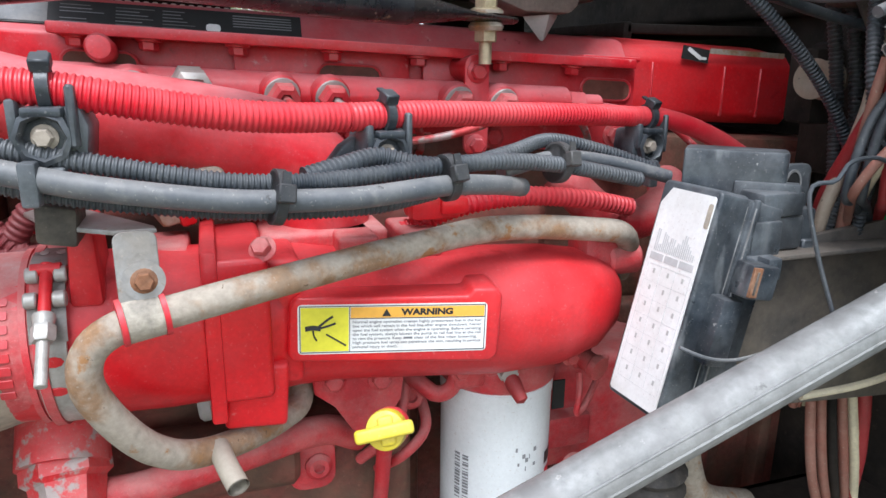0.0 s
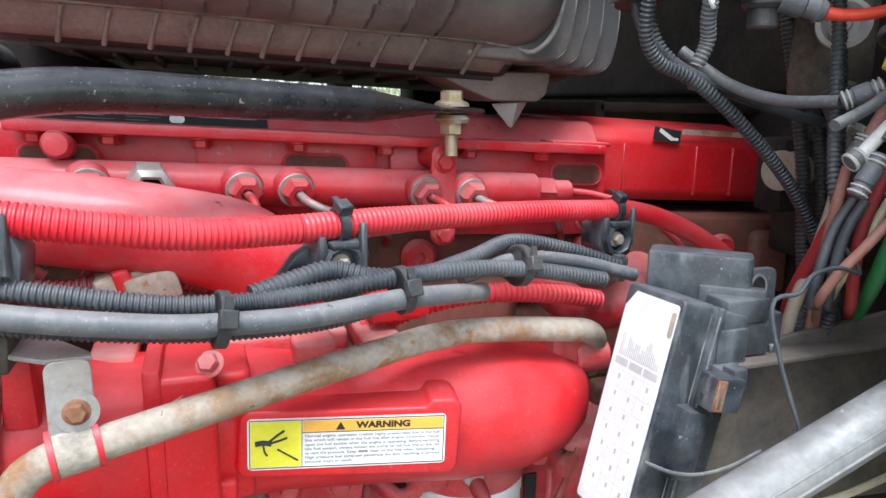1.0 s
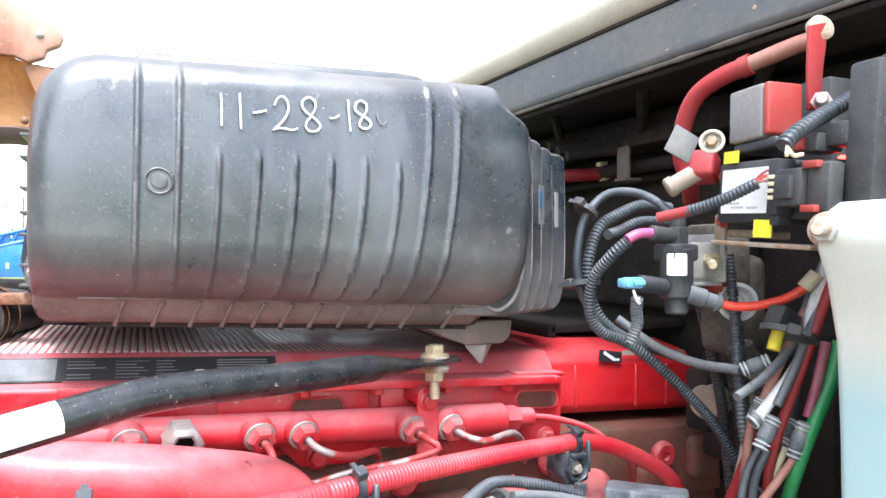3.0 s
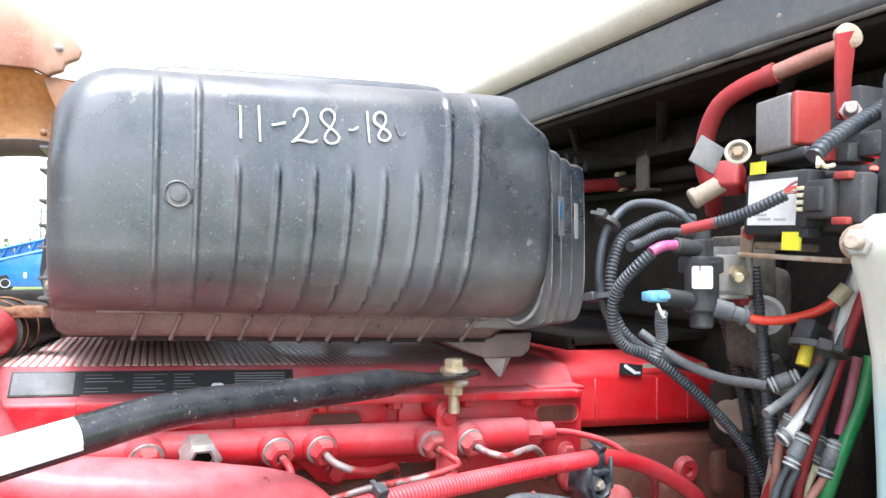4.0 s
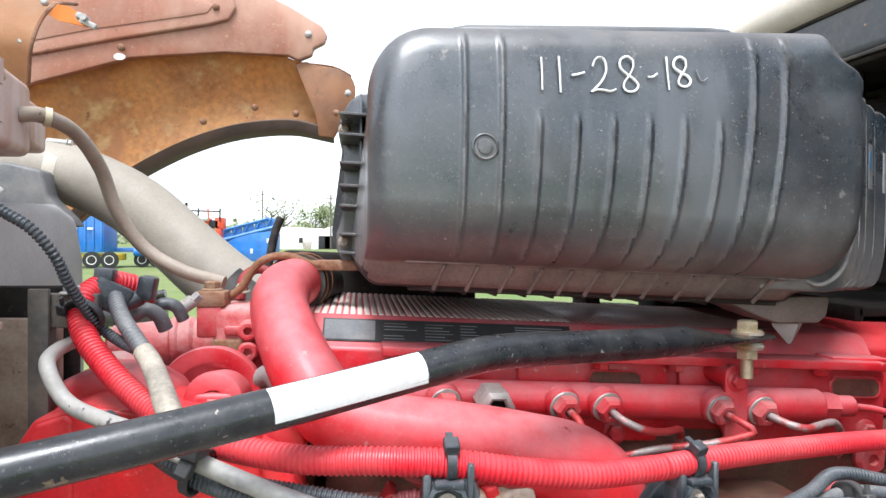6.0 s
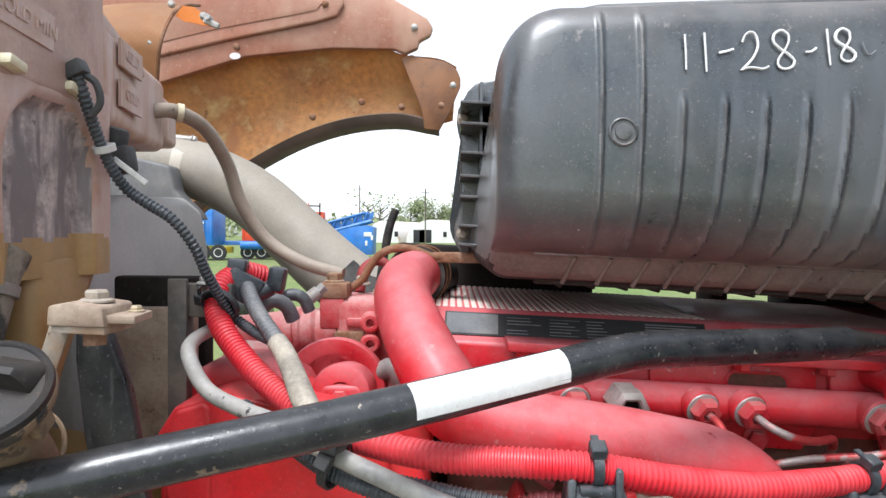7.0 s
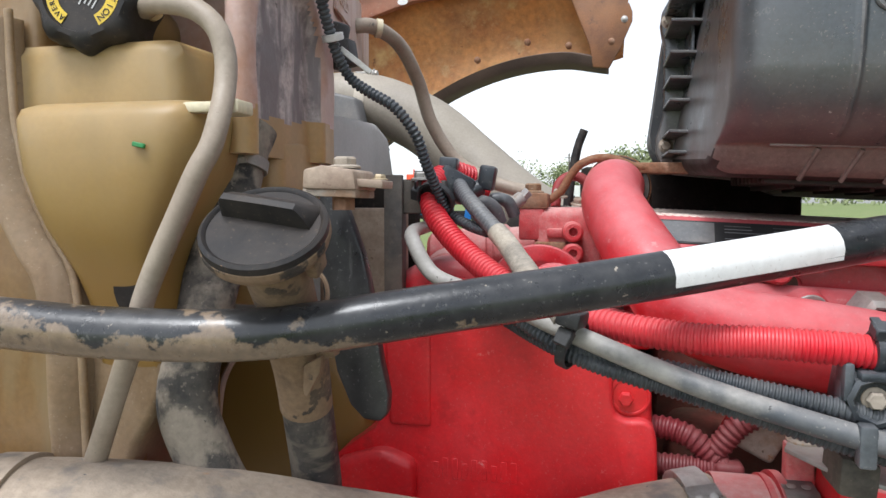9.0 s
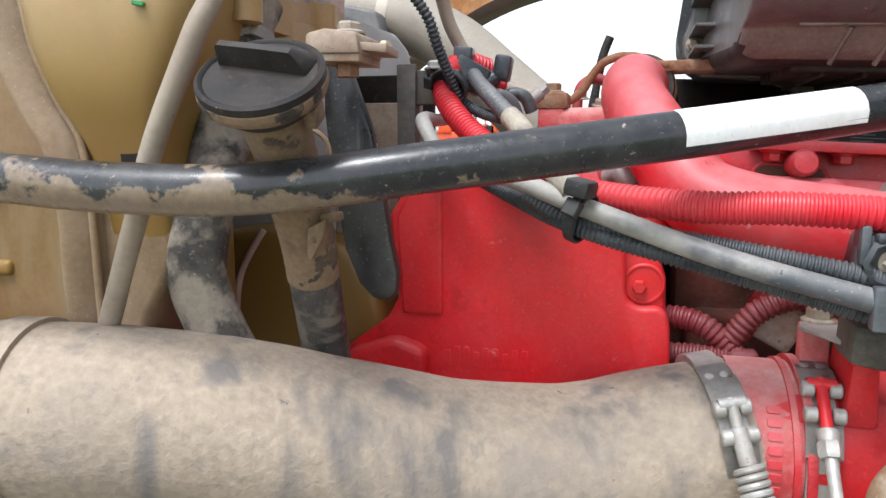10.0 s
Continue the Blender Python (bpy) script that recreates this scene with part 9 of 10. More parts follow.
def build_radiator_side():
    ob = thing("radiator_shroud", (-0.7, 1.3, 1.0), "grey moulded fan shroud beside the radiator", "fan shroud")
    part("shroud_top", prism([(0.98, 1.35), (0.98, 1.60), (1.02, 1.690), (1.08, 1.722), (1.30, 1.730), (1.36, 1.715), (1.39, 1.65), (1.40, 1.35)], "x", -0.80, -0.652, 0.015, 4), shroud_grey, ob, sharp=60)
    part("corner_plate", prism([(-0.86, 1.70), (-0.86, 1.80), (-0.80, 1.808), (-0.745, 1.795), (-0.735, 1.75), (-0.70, 1.715), (-0.69, 1.70)], "y", 1.45, 1.50, 0.006, 3), shroud_dark, ob, "dark grey corner bracket")
    # black sheet put in to draw the shaded gap left of the hose
    part("gap_shade_sheet", block(-0.690, -0.626, 0.735, 0.747, 1.30, 1.492, 0.004), black_rubber, ob, "black sheet drawn for the shaded gap by the tank")
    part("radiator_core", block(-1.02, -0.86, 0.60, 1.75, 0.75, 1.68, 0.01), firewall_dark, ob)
    hoses = thing("lower_coolant_hose", (-0.57, 0.67, 1.3), "dusty black coolant hose running down by the tank", "hose")
    part("hose", sweep([(-0.572, 0.728, 1.664), (-0.577, 0.716, 1.636), (-0.582, 0.694, 1.57), (-0.590, 0.665, 1.48), (-0.578, 0.665, 1.43), (-0.555, 0.675, 1.37), (-0.54, 0.69, 1.28)], 0.0205, 24, 0.008, wobble=0.03), hose_mud, hoses)
    part("clamp", ring((-0.577, 0.7155, 1.635), (0.05, 0.3, 1), 0.0218, 0.009, 0.0012, 30), dusty_steel, hoses)
    part("clamp_screw", merge(rod((-0.584, 0.6935, 1.6355), (-0.566, 0.698, 1.6375), 0.0050, 14, 0.001), rod((-0.567, 0.698, 1.6374), (-0.561, 0.699, 1.638), 0.0042, 6)), zinc, hoses)
    mount = thing("radiator_mount", (-0.49, 0.70, 1.59), "cream painted mount pad with a bolt on a black stay", "mount bracket")
    part("pad", merge(prism([(-0.505, 1.615), (-0.504, 1.628), (-0.491, 1.6305), (-0.469, 1.6275), (-0.467, 1.614)], "y", 0.668, 0.712, 0.002), turned(prism([(-0.469, 0.672), (-0.452, 0.678), (-0.455, 0.712), (-0.469, 0.712)], "z", 1.616, 1.6215, 0.001), (-0.463, 0.70, 1.62), 0, 4, 0)), cream_paint, mount)
    part("pad_shim", prism([(-0.503, 1.6105), (-0.468, 1.609), (-0.468, 1.6145), (-0.503, 1.6150)], "y", 0.670, 0.710, 0.001), rust, mount)
    part("rusted_tab", turned(prism([(-0.520, 1.578), (-0.507, 1.582), (-0.500, 1.612), (-0.512, 1.616)], "y", 0.682, 0.688, 0.001), (-0.51, 0.685, 1.6), 0, 4, 20), rust, mount, "bent rusted tab")
    part("pad_bolt", hexbolt((-0.482, 0.688, 1.629), (0, 0, 1), 0.0082, 0.006), rust, mount)
    part("small_bolt", hexbolt((-0.461, 0.70, 1.6215), (0, 0, 1), 0.0042, 0.003), brass, mount)
    part("under_nut", lathe([(0.008, 0), (0.008, 0.010)], (-0.482, 0.685, 1.601), (0, 0, 1), 6), rust_dark, mount)
    blade = prism([(-0.523, 1.624), (-0.507, 1.624), (-0.486, 1.568), (-0.481, 1.545), (-0.471, 1.483), (-0.466, 1.461), (-0.467, 1.446), (-0.473, 1.439), (-0.486, 1.440), (-0.497, 1.451), (-0.508, 1.477), (-0.517, 1.525), (-0.523, 1.581)], "y", 0.735, 0.748, 0.003)
    part("stay", blade, stay_black, mount, "black stay with brushed dust")
    post = thing("radiator_stay_frame", (-0.5, 0.9, 1.3), "black steel stay frame on a cream painted bracket", "stay frame")
    part("upright", merge(block(-0.512, -0.498, 0.885, 0.905, 1.30, 1.627, 0.002), block(-0.505, -0.455, 0.887, 0.903, 1.595, 1.627, 0.002), block(-0.514, -0.496, 0.880, 0.886, 1.30, 1.632, 0.001)), plate_brown, post)
    part("cream_bracket", merge(block(-0.60, -0.505, 0.925, 0.94, 1.30, 1.60, 0.004), block(-0.56, -0.50, 0.93, 0.97, 1.28, 1.44, 0.01)), cream_paint, post)
    # dark slab stands in for the shaded gap behind the bracket
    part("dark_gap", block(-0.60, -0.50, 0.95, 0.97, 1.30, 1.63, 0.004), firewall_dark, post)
    part("frame_bolt", hexbolt((-0.478, 0.887, 1.627), (0, 0, 1), 0.008, 0.006), zinc, post)
    return ob


def build_charge_pipe():
    ob = thing("charge_air_pipe", (-0.6, 1.55, 1.55), "large tan coated charge air pipe running behind the engine", "pipe")
    pts = [(-0.93, 1.56, 1.80), (-0.84, 1.56, 1.805), (-0.77, 1.56, 1.804), (-0.70, 1.555, 1.783), (-0.62, 1.55, 1.74), (-0.545, 1.54, 1.675), (-0.47, 1.52, 1.61), (-0.40, 1.50, 1.56), (-0.33, 1.48, 1.52)]
    part("pipe", sweep(pts, lambda s: 0.052 + 0.012 * s, 32, 0.012), tan_pipe, ob)
    part("joint_band", ring((-0.757, 1.559, 1.798), (1, 0, -0.12), 0.0535, 0.022, 0.003, 40), cream_seal, ob)
    part("band_bolt", merge(rod((-0.775, 1.545, 1.856), (-0.739, 1.545, 1.853), 0.007, 12, 0.001), hexbolt((-0.739, 1.545, 1.853), (1, 0, 0), 0.007, 0.006)), zinc, ob)
    part("black_section", sweep([(-0.45, 1.50, 1.575), (-0.40, 1.49, 1.545), (-0.34, 1.46, 1.52)], 0.068, 28, 0.01), black_rubber, ob)
    drain = thing("breather_hose", (-0.5, 1.3, 1.6), "dusty brown breather hose curving down to the engine", "hose")
    part("hose", sweep([(-0.615, 1.08, 1.825), (-0.595, 1.10, 1.828), (-0.575, 1.15, 1.815), (-0.562, 1.2, 1.775), (-0.548, 1.22, 1.72), (-0.515, 1.23, 1.668), (-0.46, 1.22, 1.635), (-0.40, 1.21, 1.618)], 0.0095, 14, 0.008), tube_dirty, drain)
    part("clip", ring((-0.59, 1.105, 1.827), (1, 0.6, -0.1), 0.0098, 0.008, 0.002, 18), cream_wire, drain)
    return ob


def build_hood():
    ob = thing("tilted_hood", (-0.9, 2.2, 1.5), "tilted-open truck hood showing brown and orange fibreglass inside", "truck hood")
    # inner wing panel: its outline in the plane of the far wing
    panel = [(-2.4, 2.75), (-0.66, 2.475), (-0.42, 2.368), (-0.322, 2.312), (-0.305, 2.285), (-0.313, 2.262), (-0.345, 2.245), (-0.35, 2.225), (-0.388, 2.208), (-0.42, 2.222), (-0.60, 2.225), (-0.86, 2.20), (-1.12, 2.12), (-1.5, 1.96), (-2.4, 1.55)]
    part("inner_wing", prism(panel, "y", 2.285, 2.315, 0.006, 2), hood_brown, ob)
    # raised welt with a rounded nose
    welt = [(-2.4, 2.66), (-0.62, 2.41), (-0.575, 2.385), (-0.565, 2.35), (-0.585, 2.315), (-0.64, 2.298), (-0.90, 2.245), (-1.2, 2.175), (-2.4, 1.75)]
    part("welt", prism(welt, "y", 2.270, 2.288, 0.007, 3), hood_brown, ob)
    inner = [(-2.4, 2.60), (-0.66, 2.375), (-0.63, 2.35), (-0.645, 2.33), (-0.70, 2.318), (-0.95, 2.272), (-1.25, 2.20), (-2.4, 1.86)]
    part("welt_hollow", prism(inner, "y", 2.2665, 2.272, 0.002), hood_brown, ob)
    # wheel arch lining: a band that runs from the panel out to the wing's lip
    top = [(-1.50, 1.80), (-1.35, 2.0), (-1.15, 2.13), (-0.97, 2.21), (-0.80, 2.245), (-0.62, 2.255), (-0.47, 2.245), (-0.40, 2.215), (-0.29, 2.203), (-0.235, 2.178)]
    low = [(-1.30, 1.40), (-1.16, 1.58), (-1.02, 1.73), (-0.90, 1.83), (-0.80, 1.90), (-0.69, 1.96), (-0.56, 2.005), (-0.42, 2.023), (-0.30, 2.010), (-0.245, 2.02)]
    def smooth(pts, n=4):
        out = []
        ends = [pts[0]] + list(pts) + [pts[-1]]
        for k in range(len(pts) - 1):
            p0, p1, p2, p3 = ends[k:k + 4]
            for j in range(n):
                f = j / n
                out.append(tuple(0.5 * (2 * b + (c - a) * f + (2 * a - 5 * b + 4 * c - d) * f * f + (3 * b - a - 3 * c + d) * f ** 3) for a, b, c, d in zip(p0, p1, p2, p3)))
        return out + [pts[-1]]
    top, low = smooth(top), smooth(low)
    bm = bmesh.new()
    cols = []
    for (x0, z0), (x1, z1) in zip(top, low):
        col = []
        for k in range(7):
            f = k / 6
            col.append(bm.verts.new((x0 + (x1 - x0) * f, 2.318 + 0.02 * f + 0.05 * math.sin(math.pi * f), z0 + (z1 - z0) * f)))
        cols.append(col)
    for a, b in zip(cols, cols[1:]):
        for k in range(6):
            bm.faces.new((a[k], a[k + 1], b[k + 1], b[k]))
    bmesh.ops.solidify(bm, geom=bm.faces[:], thickness=0.012)
    part("arch_lining", bm, fibreglass, ob, "rough orange fibreglass arch lining")
    part("end_flap", prism([(-0.40, 2.20), (-0.369, 2.210), (-0.338, 2.200), (-0.30, 2.196), (-0.271, 2.190), (-0.248, 2.178), (-0.232, 2.163), (-0.223, 2.140), (-0.223, 2.115), (-0.253, 2.044), (-0.285, 1.985), (-0.33, 1.99), (-0.34, 2.05)], "y", 2.300, 2.316, 0.004), flap_brown, ob, "dark brown end flap")
    # white disc paints the daylight of a hole that is not cut
    part("daylight_disc", lathe([(0.016, 0), (0.016, 0.002), (0, 0.002)], (-0.883, 2.2655, 2.195), (0, -1, 0), 18, 0.6), white_label, ob, "white disc drawn for sky seen through a hole")
    lip = [(-1.34, 1.36, ), (-1.19, 1.56), (-1.04, 1.715), (-0.91, 1.82), (-0.81, 1.885), (-0.69, 1.945), (-0.56, 1.985), (-0.42, 2.0), (-0.32, 1.982), (-0.285, 1.972)]
    lip = smooth(lip)
    band = bmesh.new()
    rows = []
    for i, (x, z) in enumerate(lip):
        deep = 1.0 - 0.65 * max(0.0, 1 - (len(lip) - 1 - i) / 8)
        rows.append([band.verts.new((x, 2.30 + (y - 2.30) * deep, z + dz)) for y, dz in ((2.30, 0.035), (2.31, 0.014), (2.325, 0.006), (2.38, 0.0), (2.38, 0.012), (2.34, 0.045))])
    for a, b in zip(rows, rows[1:]):
        for k in range(6):
            j = (k + 1) % 6
            band.faces.new((a[k], a[j], b[j], b[k]))
    band.faces.new(rows[0])
    band.faces.new(rows[-1])
    part("wing_lip", band, lip_dark, ob, "dark rubber wing lip")
    for x, z, y in ((-0.36, 2.285, 2.285), (-0.62, 2.348, 2.27), (-0.245, 2.12, 2.305), (-0.28, 2.06, 2.305), (-0.52, 2.075, 2.33), (-0.67, 2.03, 2.335), (-0.88, 2.222, 2.268), (-0.40, 2.06, 2.33)):
        part("rivet", lathe([(0.010, -0.006), (0.010, 0.004), (0.006, 0.008), (0, 0.009)], (x, y - 0.001, z), (0, -1, 0), 12), zinc if x > -0.40 and z > 2.1 else rust_dark, ob)
    # curved cowl of the lamp pod, open towards the engine
    rim = [(-0.800, 1.53, 1.955), (-0.794, 1.52, 1.978), (-0.786, 1.505, 2.005), (-0.779, 1.50, 2.028), (-0.775, 1.51, 2.055), (-0.772, 1.53, 2.082), (-0.772, 1.56, 2.104), (-0.773, 1.61, 2.128), (-0.775, 1.68, 2.150)]
    pod = bmesh.new()
    strips = []
    for k in range(9):
        f = k / 8
        strips.append([pod.verts.new((x - 0.42 * f, y + 0.02 * f + 0.05 * f * f, z + (0.05 * f - 0.09 * f * f))) for x, y, z in rim])
    for p, q in zip(strips, strips[1:]):
        for k in range(len(rim) - 1):
            pod.faces.new((p[k], p[k + 1], q[k + 1], q[k]))
    bmesh.ops.solidify(pod, geom=pod.faces[:], thickness=0.006)
    part("lamp_pod", pod, pod_orange, ob, "sun-faded orange lamp pod", sharp=60)
    part("pod_edge", sweep(rim, 0.0036, 8, 0.012), rust_dark, ob)
    tongue = bmesh.new()
    shape = [(-0.768, 1.535, 2.084), (-0.755, 1.54, 2.104), (-0.730, 1.53, 2.098), (-0.705, 1.515, 2.078), (-0.684, 1.50, 2.066), (-0.688, 1.50, 2.052), (-0.720, 1.51, 2.062), (-0.748, 1.525, 2.070)]
    tongue.faces.new([tongue.verts.new(v) for v in shape])
    bmesh.ops.solidify(tongue, geom=tongue.faces[:], thickness=0.004)
    part("torn_flange", tongue, hood_orange, ob, "bright orange torn flange")
    for x, y, z in ((-0.771, 1.53, 2.102), (-0.802, 1.512, 2.026), (-0.700, 1.498, 2.070)):
        part("pod_rivet", lathe([(0.0065, -0.004), (0.0065, 0.003), (0.004, 0.006), (0, 0.0065)], (x, y - 0.004, z), (0.2, -1, 0.1), 12), zinc, ob)
    part("latch", merge(turned(block(-0.700, -0.670, 1.488, 1.498, 2.050, 2.060, 0.002), (-0.68, 1.49, 2.055), 0, 25, 0), rod((-0.69, 1.482, 2.066), (-0.69, 1.502, 2.066), 0.006, 10)), zinc, ob)
    return ob


lamp_red = bpy.data.materials.new("glowing_red_lens")
lamp_red.use_nodes = True
lens = lamp_red.node_tree.nodes["Principled BSDF"]
lens.inputs["Base Color"].default_value = (0.5, 0.01, 0.01, 1)
lens.inputs["Emission Color"].default_value = (1.0, 0.03, 0.02, 1)
lens.inputs["Emission Strength"].default_value = 4.0

build_firewall()
build_cowl()
build_cable()
build_control_box()
build_breaker()
build_solenoid()
build_air_lines()
build_line_bundle()
build_grommet()
build_washer_tank()
build_dark_rail()
build_low_pipes()
build_front_cover()
build_thermostat()
build_plugs()
build_surge_tank()
build_oil_filler()
build_radiator_side()
build_charge_pipe()
build_hood()


# ---- the yard behind ----
grass = material("mown_grass", (0.10, 0.17, 0.03), 0.9, col2=(0.17, 0.20, 0.06), edge=(0.35, 0.65), scale=0.35, dust=(0.20, 0.17, 0.10), dusty=0.35, fine=0.35, bump=0.5, grain=14)
# leaf green made paler so the colour holds the distance haze
leaf = material("spring_leaves", (0.24, 0.27, 0.14), 0.9, col2=(0.17, 0.21, 0.10), scale=0.4, fine=0.2, bump=0, grain=3)
bark = material("grey_bark", (0.12, 0.10, 0.08), 0.9, scale=3)
blue_paint = material("blue_machine_paint", (0.012, 0.16, 0.52), 0.4, col2=(0.015, 0.12, 0.40), scale=1.2, dust=(0.30, 0.33, 0.36), dusty=0.2, fine=0.06, grain=20, bump=0)
orange_paint = material("orange_machine_paint", (0.75, 0.085, 0.02), 0.45, col2=(0.58, 0.06, 0.02), scale=2, fine=0.08, grain=20, bump=0)
yellow_paint = material("yellow_machine_paint", (0.72, 0.52, 0.03), 0.5, scale=2, fine=0.08, grain=20, bump=0)
white_tin = material("weathered_white_tin", (0.68, 0.68, 0.66), 0.6, col2=(0.60, 0.58, 0.55), scale=0.6, fine=0.05, grain=10, bump=0)
rust_tin = material("rust_streaked_tin", (0.66, 0.63, 0.59), 0.7, col2=(0.55, 0.36, 0.25), edge=(0.50, 0.62), scale=0.35, fine=0.1, grain=10, bump=0)
dark_gap = material("dark_opening", (0.02, 0.02, 0.022), 0.8, bump=0)
tyre = material("black_tyre", (0.02, 0.02, 0.02), 0.8, bump=0)


def build_ground():
    bm = bmesh.new()
    bmesh.ops.create_grid(bm, x_segments=40, y_segments=40, size=900)
    for v in bm.verts:
        v.co.z = 0.0
    # unseen brown pad added to cut the grass's green bounce onto the engine
    pad = bmesh.new()
    edge = [pad.verts.new(((5.2 + 0.5 * math.sin(3 * a) + 0.3 * math.sin(7 * a)) * math.cos(a), 0.2 + (4.0 + 0.4 * math.sin(5 * a)) * math.sin(a), 0.006)) for a in [2 * math.pi * k / 48 for k in range(48)]]
    pad.faces.new(edge)
    tagged(whole("ground_bounce_pad", pad, pad_brown, "unseen brown pad that cuts green bounce under the truck", "ground", at=(0, 0, 0.006)), kind="structure")
    tagged(whole("ground", bm, grass, "mown green grass yard with bare patches", "ground", at=(0, 0, 0)), kind="structure")


def wheel(parent, x, y, z, r):
    w = part("wheel", lathe([(r * 0.55, -0.14), (r, -0.12), (r, 0.12), (r * 0.55, 0.14)], (x, y, z), (0.15, -1, 0), 20), tyre, parent)
    part("rim", lathe([(r * 0.56, 0.0), (r * 0.56, 0.15), (r * 0.3, 0.12), (0, 0.12)], (x, y, z), (0.15, -1, 0), 16), white_tin, w)


def build_conveyor():
    ob = thing("blue_screening_plant", (-8.5, 50, 0), "blue mobile screening plant with a lattice conveyor", "screening plant")
    part("hopper", prism([(-9.6, 0.3), (-5.9, 0.25), (-5.85, 2.2), (-6.3, 2.35), (-8.0, 2.15), (-9.4, 1.5)], "y", 49.5, 52, 0.03), blue_paint, ob)
    part("marking", block(-6.5, -5.95, 49.46, 49.5, 1.55, 1.85, 0.005), white_tin, ob)
    for x, z in ((-6.4, 0.9), (-7.6, 0.8), (-6.0, 1.3)):
        part("marking", block(x, x + 0.16, 49.46, 49.5, z, z + 0.35, 0.005), white_tin, ob)
    for s in (0, 1.2):
        part("conveyor_rail", rod((-12.2, 49.6 + s, 1.0), (-6.0, 49.6 + s, 2.65), 0.14, 6), blue_paint, ob)
        part("conveyor_rail", rod((-12.2, 49.6 + s, 1.65), (-6.4, 49.6 + s, 3.25), 0.09, 6), blue_paint, ob)
    for k in range(8):
        x = -12.0 + k * 0.78
        part("lattice", rod((x, 49.6, 1.05 + 0.27 * (x + 12.2)), (x + 0.35, 49.6, 1.7 + 0.27 * (x + 12.55)), 0.06, 6), blue_paint, ob)
        part("side_plate", prism([(x, 1.12 + 0.27 * (x + 12.2)), (x + 0.7, 1.12 + 0.27 * (x + 12.9)), (x + 0.7, 1.58 + 0.27 * (x + 12.9)), (x, 1.58 + 0.27 * (x + 12.2))], "y", 49.7, 49.75, 0.01), blue_paint, ob)
    part("belt", prism([(-12.2, 1.25), (-6.0, 2.9), (-6.0, 3.0), (-12.2, 1.35)], "y", 49.8, 50.6, 0.01), shroud_grey, ob)
    part("underframe", block(-14, -7.5, 49.8, 51.5, 0.3, 0.9, 0.03), dark_gap, ob)
    for x in (-13.4, -12.2, -8.6):
        wheel(ob, x, 49.6, 0.5, 0.5)


def build_engine_set():
    ob = thing("orange_machine", (-13.2, 47, 0), "orange pump set with a white tank on a blue trailer", "machine")
    part("deck", block(-16.4, -10.0, 45.5, 48, 0.95, 1.2, 0.02), blue_paint, ob)
    part("pipe_rail", rod((-14.0, 45.4, 0.95), (-11.3, 45.4, 0.95), 0.28, 14, 0.02), blue_paint, ob)
    part("body", merge(block(-13.6, -11.2, 45.7, 47.5, 1.2, 2.6, 0.1), block(-14.1, -13.5, 45.9, 47.3, 1.2, 3.0, 0.05), block(-12.8, -11.9, 45.6, 46.0, 2.5, 3.4, 0.05)), orange_paint, ob)
    part("tank", block(-13.7, -12.9, 45.5, 45.7, 2.4, 3.0, 0.03), white_tin, ob)
    rnd = random.Random(21)
    for k in range(16):
        x, z = -12.6 + (k % 8) * 0.48 + rnd.uniform(-0.1, 0.1), 1.75 + (k // 8) * 0.75 + rnd.uniform(-0.1, 0.15)
        w, h = rnd.uniform(0.3, 0.62), rnd.uniform(0.35, 0.75)
        part("module", block(x, x + w, 46.2, 47.2, z, z + h, 0.04), orange_paint if k % 4 != 2 else dark_gap, ob)
    for k in range(6):
        x = -12.4 + k * 0.68
        part("guard_post", rod((x, 46.1, 2.9), (x + rnd.uniform(-0.1, 0.1), 46.1, 3.75), 0.05, 6), dark_gap if k % 2 else orange_paint, ob)
    part("guard_rail", rod((-12.4, 46.1, 3.62), (-9.0, 46.1, 3.55), 0.05, 6), dark_gap, ob)
    part("exhaust", rod((-11.2, 46.3, 3.2), (-11.1, 46.3, 4.1), 0.09, 10), dark_gap, ob)
    part("muffler", rod((-10.6, 46.0, 3.05), (-9.7, 46.0, 3.10), 0.16, 12, 0.02), white_tin, ob)
    for x in (-13.6, -12.7):
        wheel(ob, x, 45.6, 0.48, 0.48)


def build_container():
    ob = thing("blue_container", (-16.5, 44, 0), "blue steel bin on a yellow roll-off trailer", "container")
    part("shell", block(-18.8, -15.2, 43.6, 46, 0.95, 3.2, 0.03), blue_paint, ob)
    for k in range(8):
        x = -18.6 + k * 0.46
        part("corrugation", block(x, x + 0.12, 43.52, 43.6, 1.1, 3.1, 0.01), blue_paint, ob)
    for k in range(3):
        part("placard", block(-17.9 + k * 0.9, -17.55 + k * 0.9, 43.48, 43.52, 2.3, 2.42, 0.004), white_tin, ob)
    part("trailer_frame", block(-19, -14.6, 43.8, 45.8, 0.45, 0.85, 0.02), yellow_paint, ob)
    for x in (-15.9, -14.9):
        wheel(ob, x, 43.7, 0.5, 0.5)


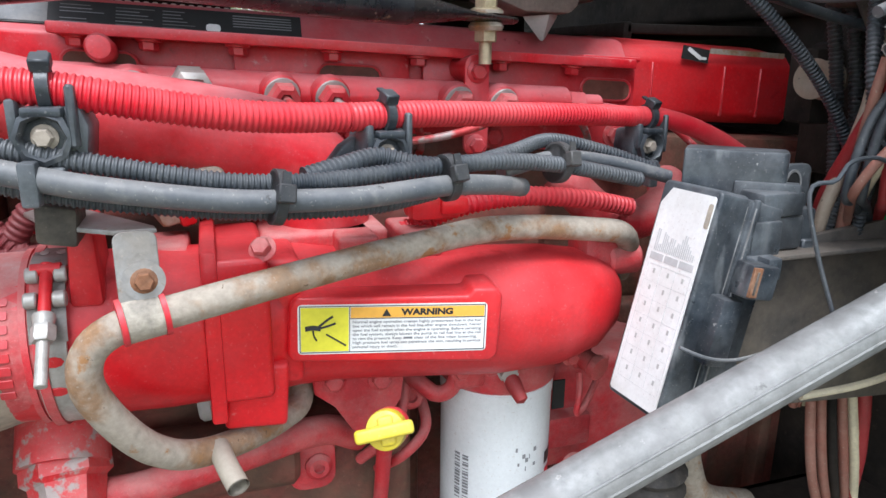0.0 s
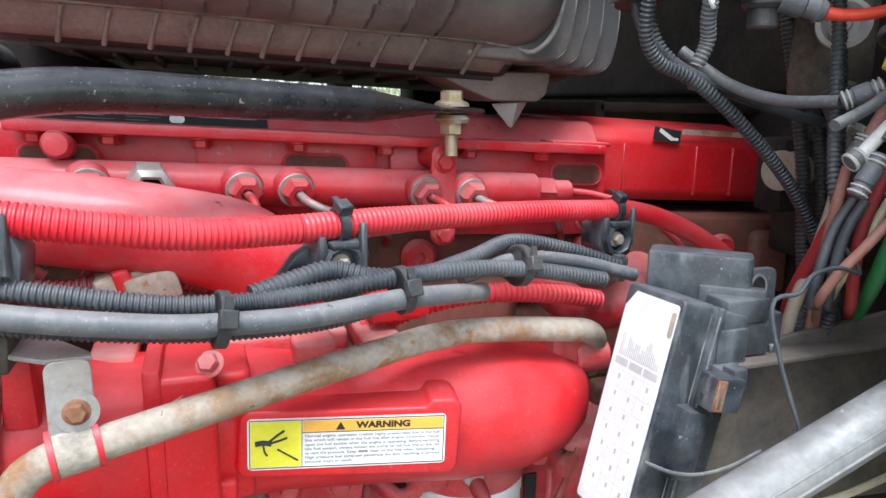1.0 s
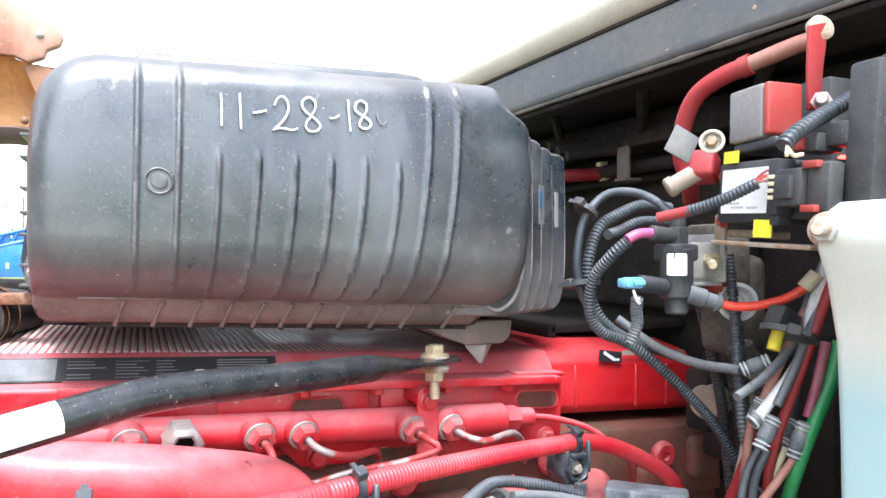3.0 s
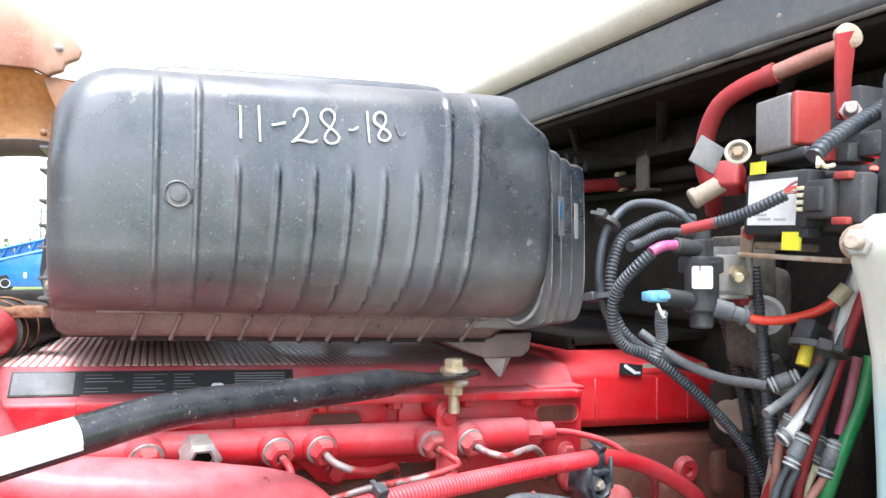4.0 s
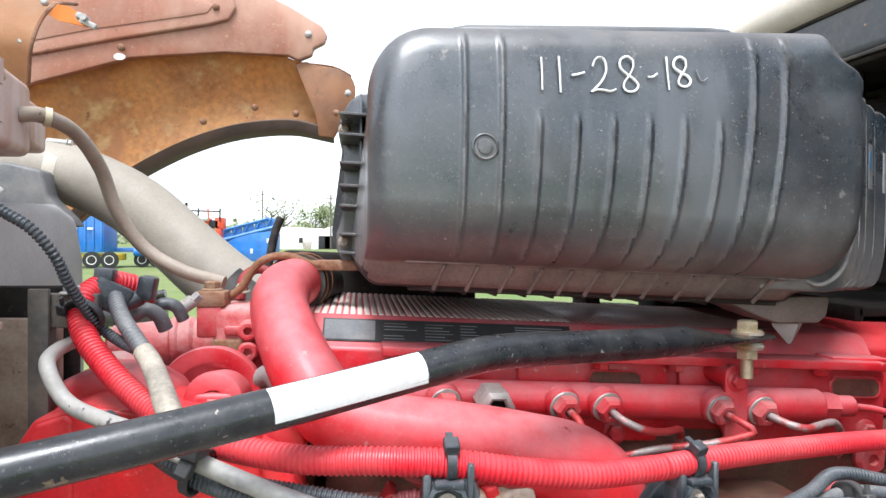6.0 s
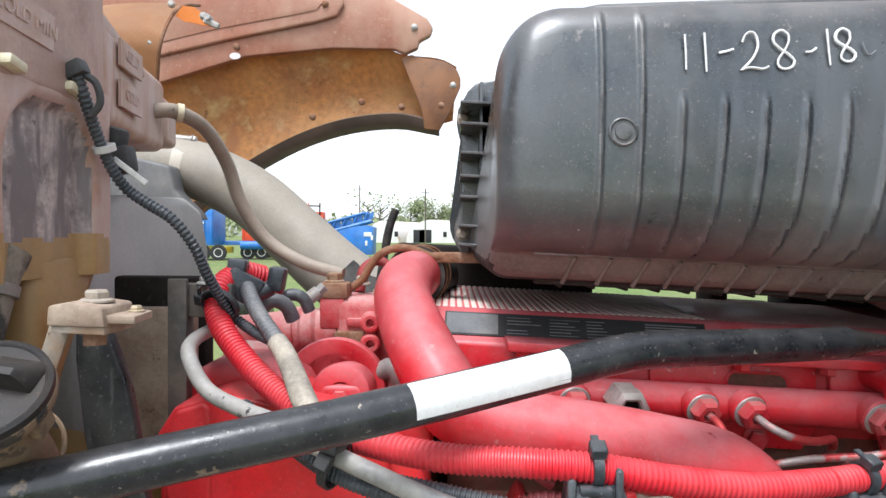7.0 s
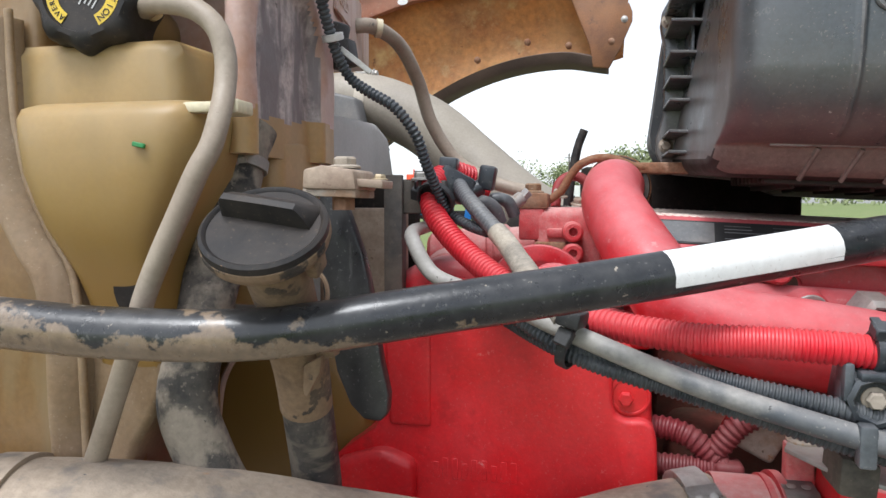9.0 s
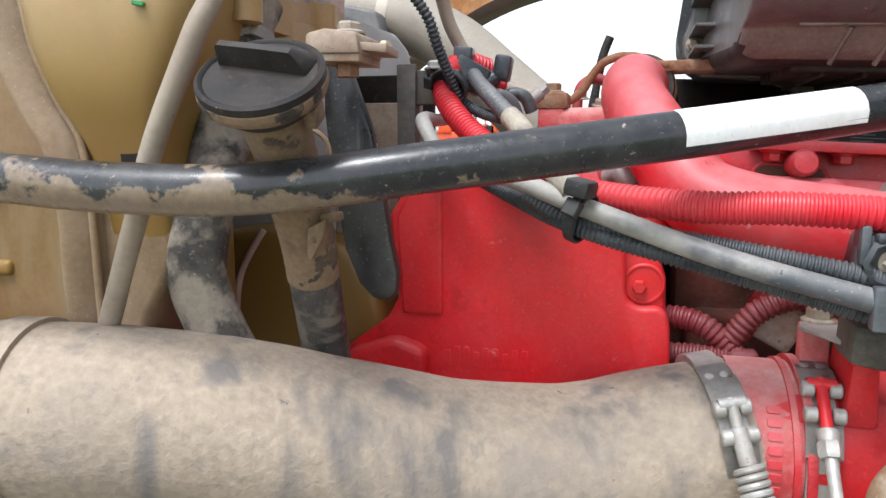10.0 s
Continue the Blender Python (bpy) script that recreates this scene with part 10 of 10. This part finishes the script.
def build_hut(x0, x1, y, h, door):
    ob = thing("nissen_hut", ((x0 + x1) / 2, y, 0), "white arched tin hut with rust streaks on its roof", "hut", "huts across the yard")
    cx, r = (x0 + x1) / 2, (x1 - x0) / 2
    arc = [(cx + r * math.cos(math.pi * k / 20), h * math.sin(math.pi * k / 20)) for k in range(21)]
    part("end_wall", prism(arc, "y", y, y + 0.3, 0), white_tin, ob)
    roof = [(a * 1.0 + (a - cx) * 0.02, b * 1.02) for a, b in arc]
    turned_roof = prism(roof, "y", y + 0.1, y + 16, 0)
    for v in turned_roof.verts:
        if v.co.y > y + 5:
            v.co.x += 6.5
    part("roof", turned_roof, rust_tin, ob)
    part("doorway", block(cx - 1.3 + door, cx + 1.3 + door, y - 0.08, y, 0, 2.8, 0.01), dark_gap, ob)
    part("window", block(cx + 2.6, cx + 3.4, y - 0.06, y, 1.3, 2.4, 0.01), dark_gap, ob)
    for k in range(2):
        part("window", block(cx - 3.6 + k * 0.9, cx - 2.9 + k * 0.9, y - 0.06, y, 1.3, 2.2, 0.01), dark_gap, ob)


def build_tree(x, y, h, seed, bare=False):
    ob = thing("far_tree", (x, y, 0), "bare leafless tree beyond the yard" if bare else "leafy spring tree beyond the yard", "tree", "trees beyond the yard")
    rnd = random.Random(seed)
    limbs = [sweep([(x, y, 0), (x + rnd.uniform(-0.3, 0.3), y, h * 0.35), (x + rnd.uniform(-0.6, 0.6), y, h * 0.75)], lambda s: h * 0.022 * (1.1 - s), 7, h * 0.08)]
    tips = []
    for k in range(9 if not bare else 16):
        a, l = rnd.uniform(0, 6.28), rnd.uniform(0.2, 0.42) * h
        z0 = rnd.uniform(0.25, 0.65) * h
        p = (x + l * math.cos(a) * 0.8, y + l * math.sin(a) * 0.8, z0 + l * 0.7)
        tips.append(p)
        limbs.append(sweep([(x, y, z0), (x + l * 0.4 * math.cos(a), y + l * 0.4 * math.sin(a), z0 + l * 0.25), p], lambda s: h * 0.008 * (1.15 - s), 5, h * 0.08))
    part("trunk", merge(*limbs), bark, ob)
    verts, faces = [], []
    for k in range(90 if bare else 1500):
        t = Vector(rnd.choice(tips))
        c = t + Vector((rnd.gauss(0, 0.1), rnd.gauss(0, 0.1), rnd.gauss(0, 0.085))) * h
        c.z = max(0.06 * h, c.z)
        s = h * rnd.uniform(0.012, 0.032)
        u = Vector((rnd.gauss(0, 1), rnd.gauss(0, 1), rnd.gauss(0, 1))).normalized() * s
        w = u.orthogonal().normalized() * s
        i = len(verts)
        verts += [c - u, c + w, c + u, c - w]
        faces.append((i, i + 1, i + 2, i + 3))
    bm = bmesh.new()
    vs = [bm.verts.new(v) for v in verts]
    for f in faces:
        bm.faces.new([vs[i] for i in f])
    part("crown", bm, leaf, ob)


def build_far_woods():
    rnd = random.Random(21)
    data = bpy.data.meshes.new("far_woods")
    verts, faces = [], []
    for k in range(9000):
        x = rnd.uniform(-420, 160)
        y = 320 + rnd.uniform(0, 60)
        top = 9 + 5 * noise.noise(Vector((x * 0.03, y * 0.01, 0))) + 3 * noise.noise(Vector((x * 0.13, 3, 0)))
        c = Vector((x, y, rnd.uniform(0, 1) ** 0.6 * top))
        s = rnd.uniform(0.5, 1.3)
        u = Vector((rnd.gauss(0, 1), rnd.gauss(0, 0.4), rnd.gauss(0, 1))).normalized() * s
        w = u.orthogonal().normalized() * s
        i = len(verts)
        verts += [tuple(c - u), tuple(c + w), tuple(c + u), tuple(c - w)]
        faces.append((i, i + 1, i + 2, i + 3))
    data.from_pydata(verts, [], faces)
    data.materials.append(leaf)
    tagged(new("far_woods", data), "distant line of spring green woods", "woods", kind="stuff")


def build_pole(x, y, h):
    ob = thing("utility_pole", (x, y, 0), "thin grey utility pole at the yard's edge", "pole", "poles beyond the yard")
    part("shaft", rod((x, y, 0), (x, y, h), 0.14, 8), bark, ob)
    part("cross_arm", block(x - 0.9, x + 0.9, y - 0.06, y + 0.06, h - 0.9, h - 0.75, 0.01), bark, ob)


def build_yard_clutter():
    ob = thing("parked_attachment", (-3.2, 8.2, 0), "low dark steel farm implement parked on the grass", "implement")
    part("beam", block(-5.0, -2.3, 8.0, 8.25, 0.75, 0.95, 0.02), black_paint, ob)
    part("tank", merge(rod((-4.2, 8.0, 1.05), (-3.5, 8.0, 1.05), 0.16, 16, 0.02)), white_tin, ob)
    for x in (-4.8, -3.3, -2.5):
        part("leg", block(x, x + 0.12, 8.0, 8.2, 0.0, 0.8, 0.01), black_paint, ob)
    part("arm", rod((-3.2, 8.1, 0.9), (-2.3, 8.1, 1.1), 0.05, 10), black_paint, ob)


build_ground()
build_conveyor()
build_engine_set()
build_container()
build_hut(-18.7, -11.8, 150, 4.6, 8)
build_hut(-10.0, 0.5, 150, 4.9, -1.2)
for i, (x, y, h, bare) in enumerate(((-13, 215, 13, False), (-4, 205, 12, False), (4, 190, 15, False), (11, 185, 18, False), (19, 190, 17, False), (-22, 210, 15, True), (-27, 220, 16, True), (28, 200, 16, False), (-60, 180, 13, False), (40, 180, 15, False))):
    build_tree(x, y, h, 30 + i, bare)
build_far_woods()
build_pole(-5.6, 140, 11)
build_pole(-21.5, 160, 13)
build_yard_clutter()
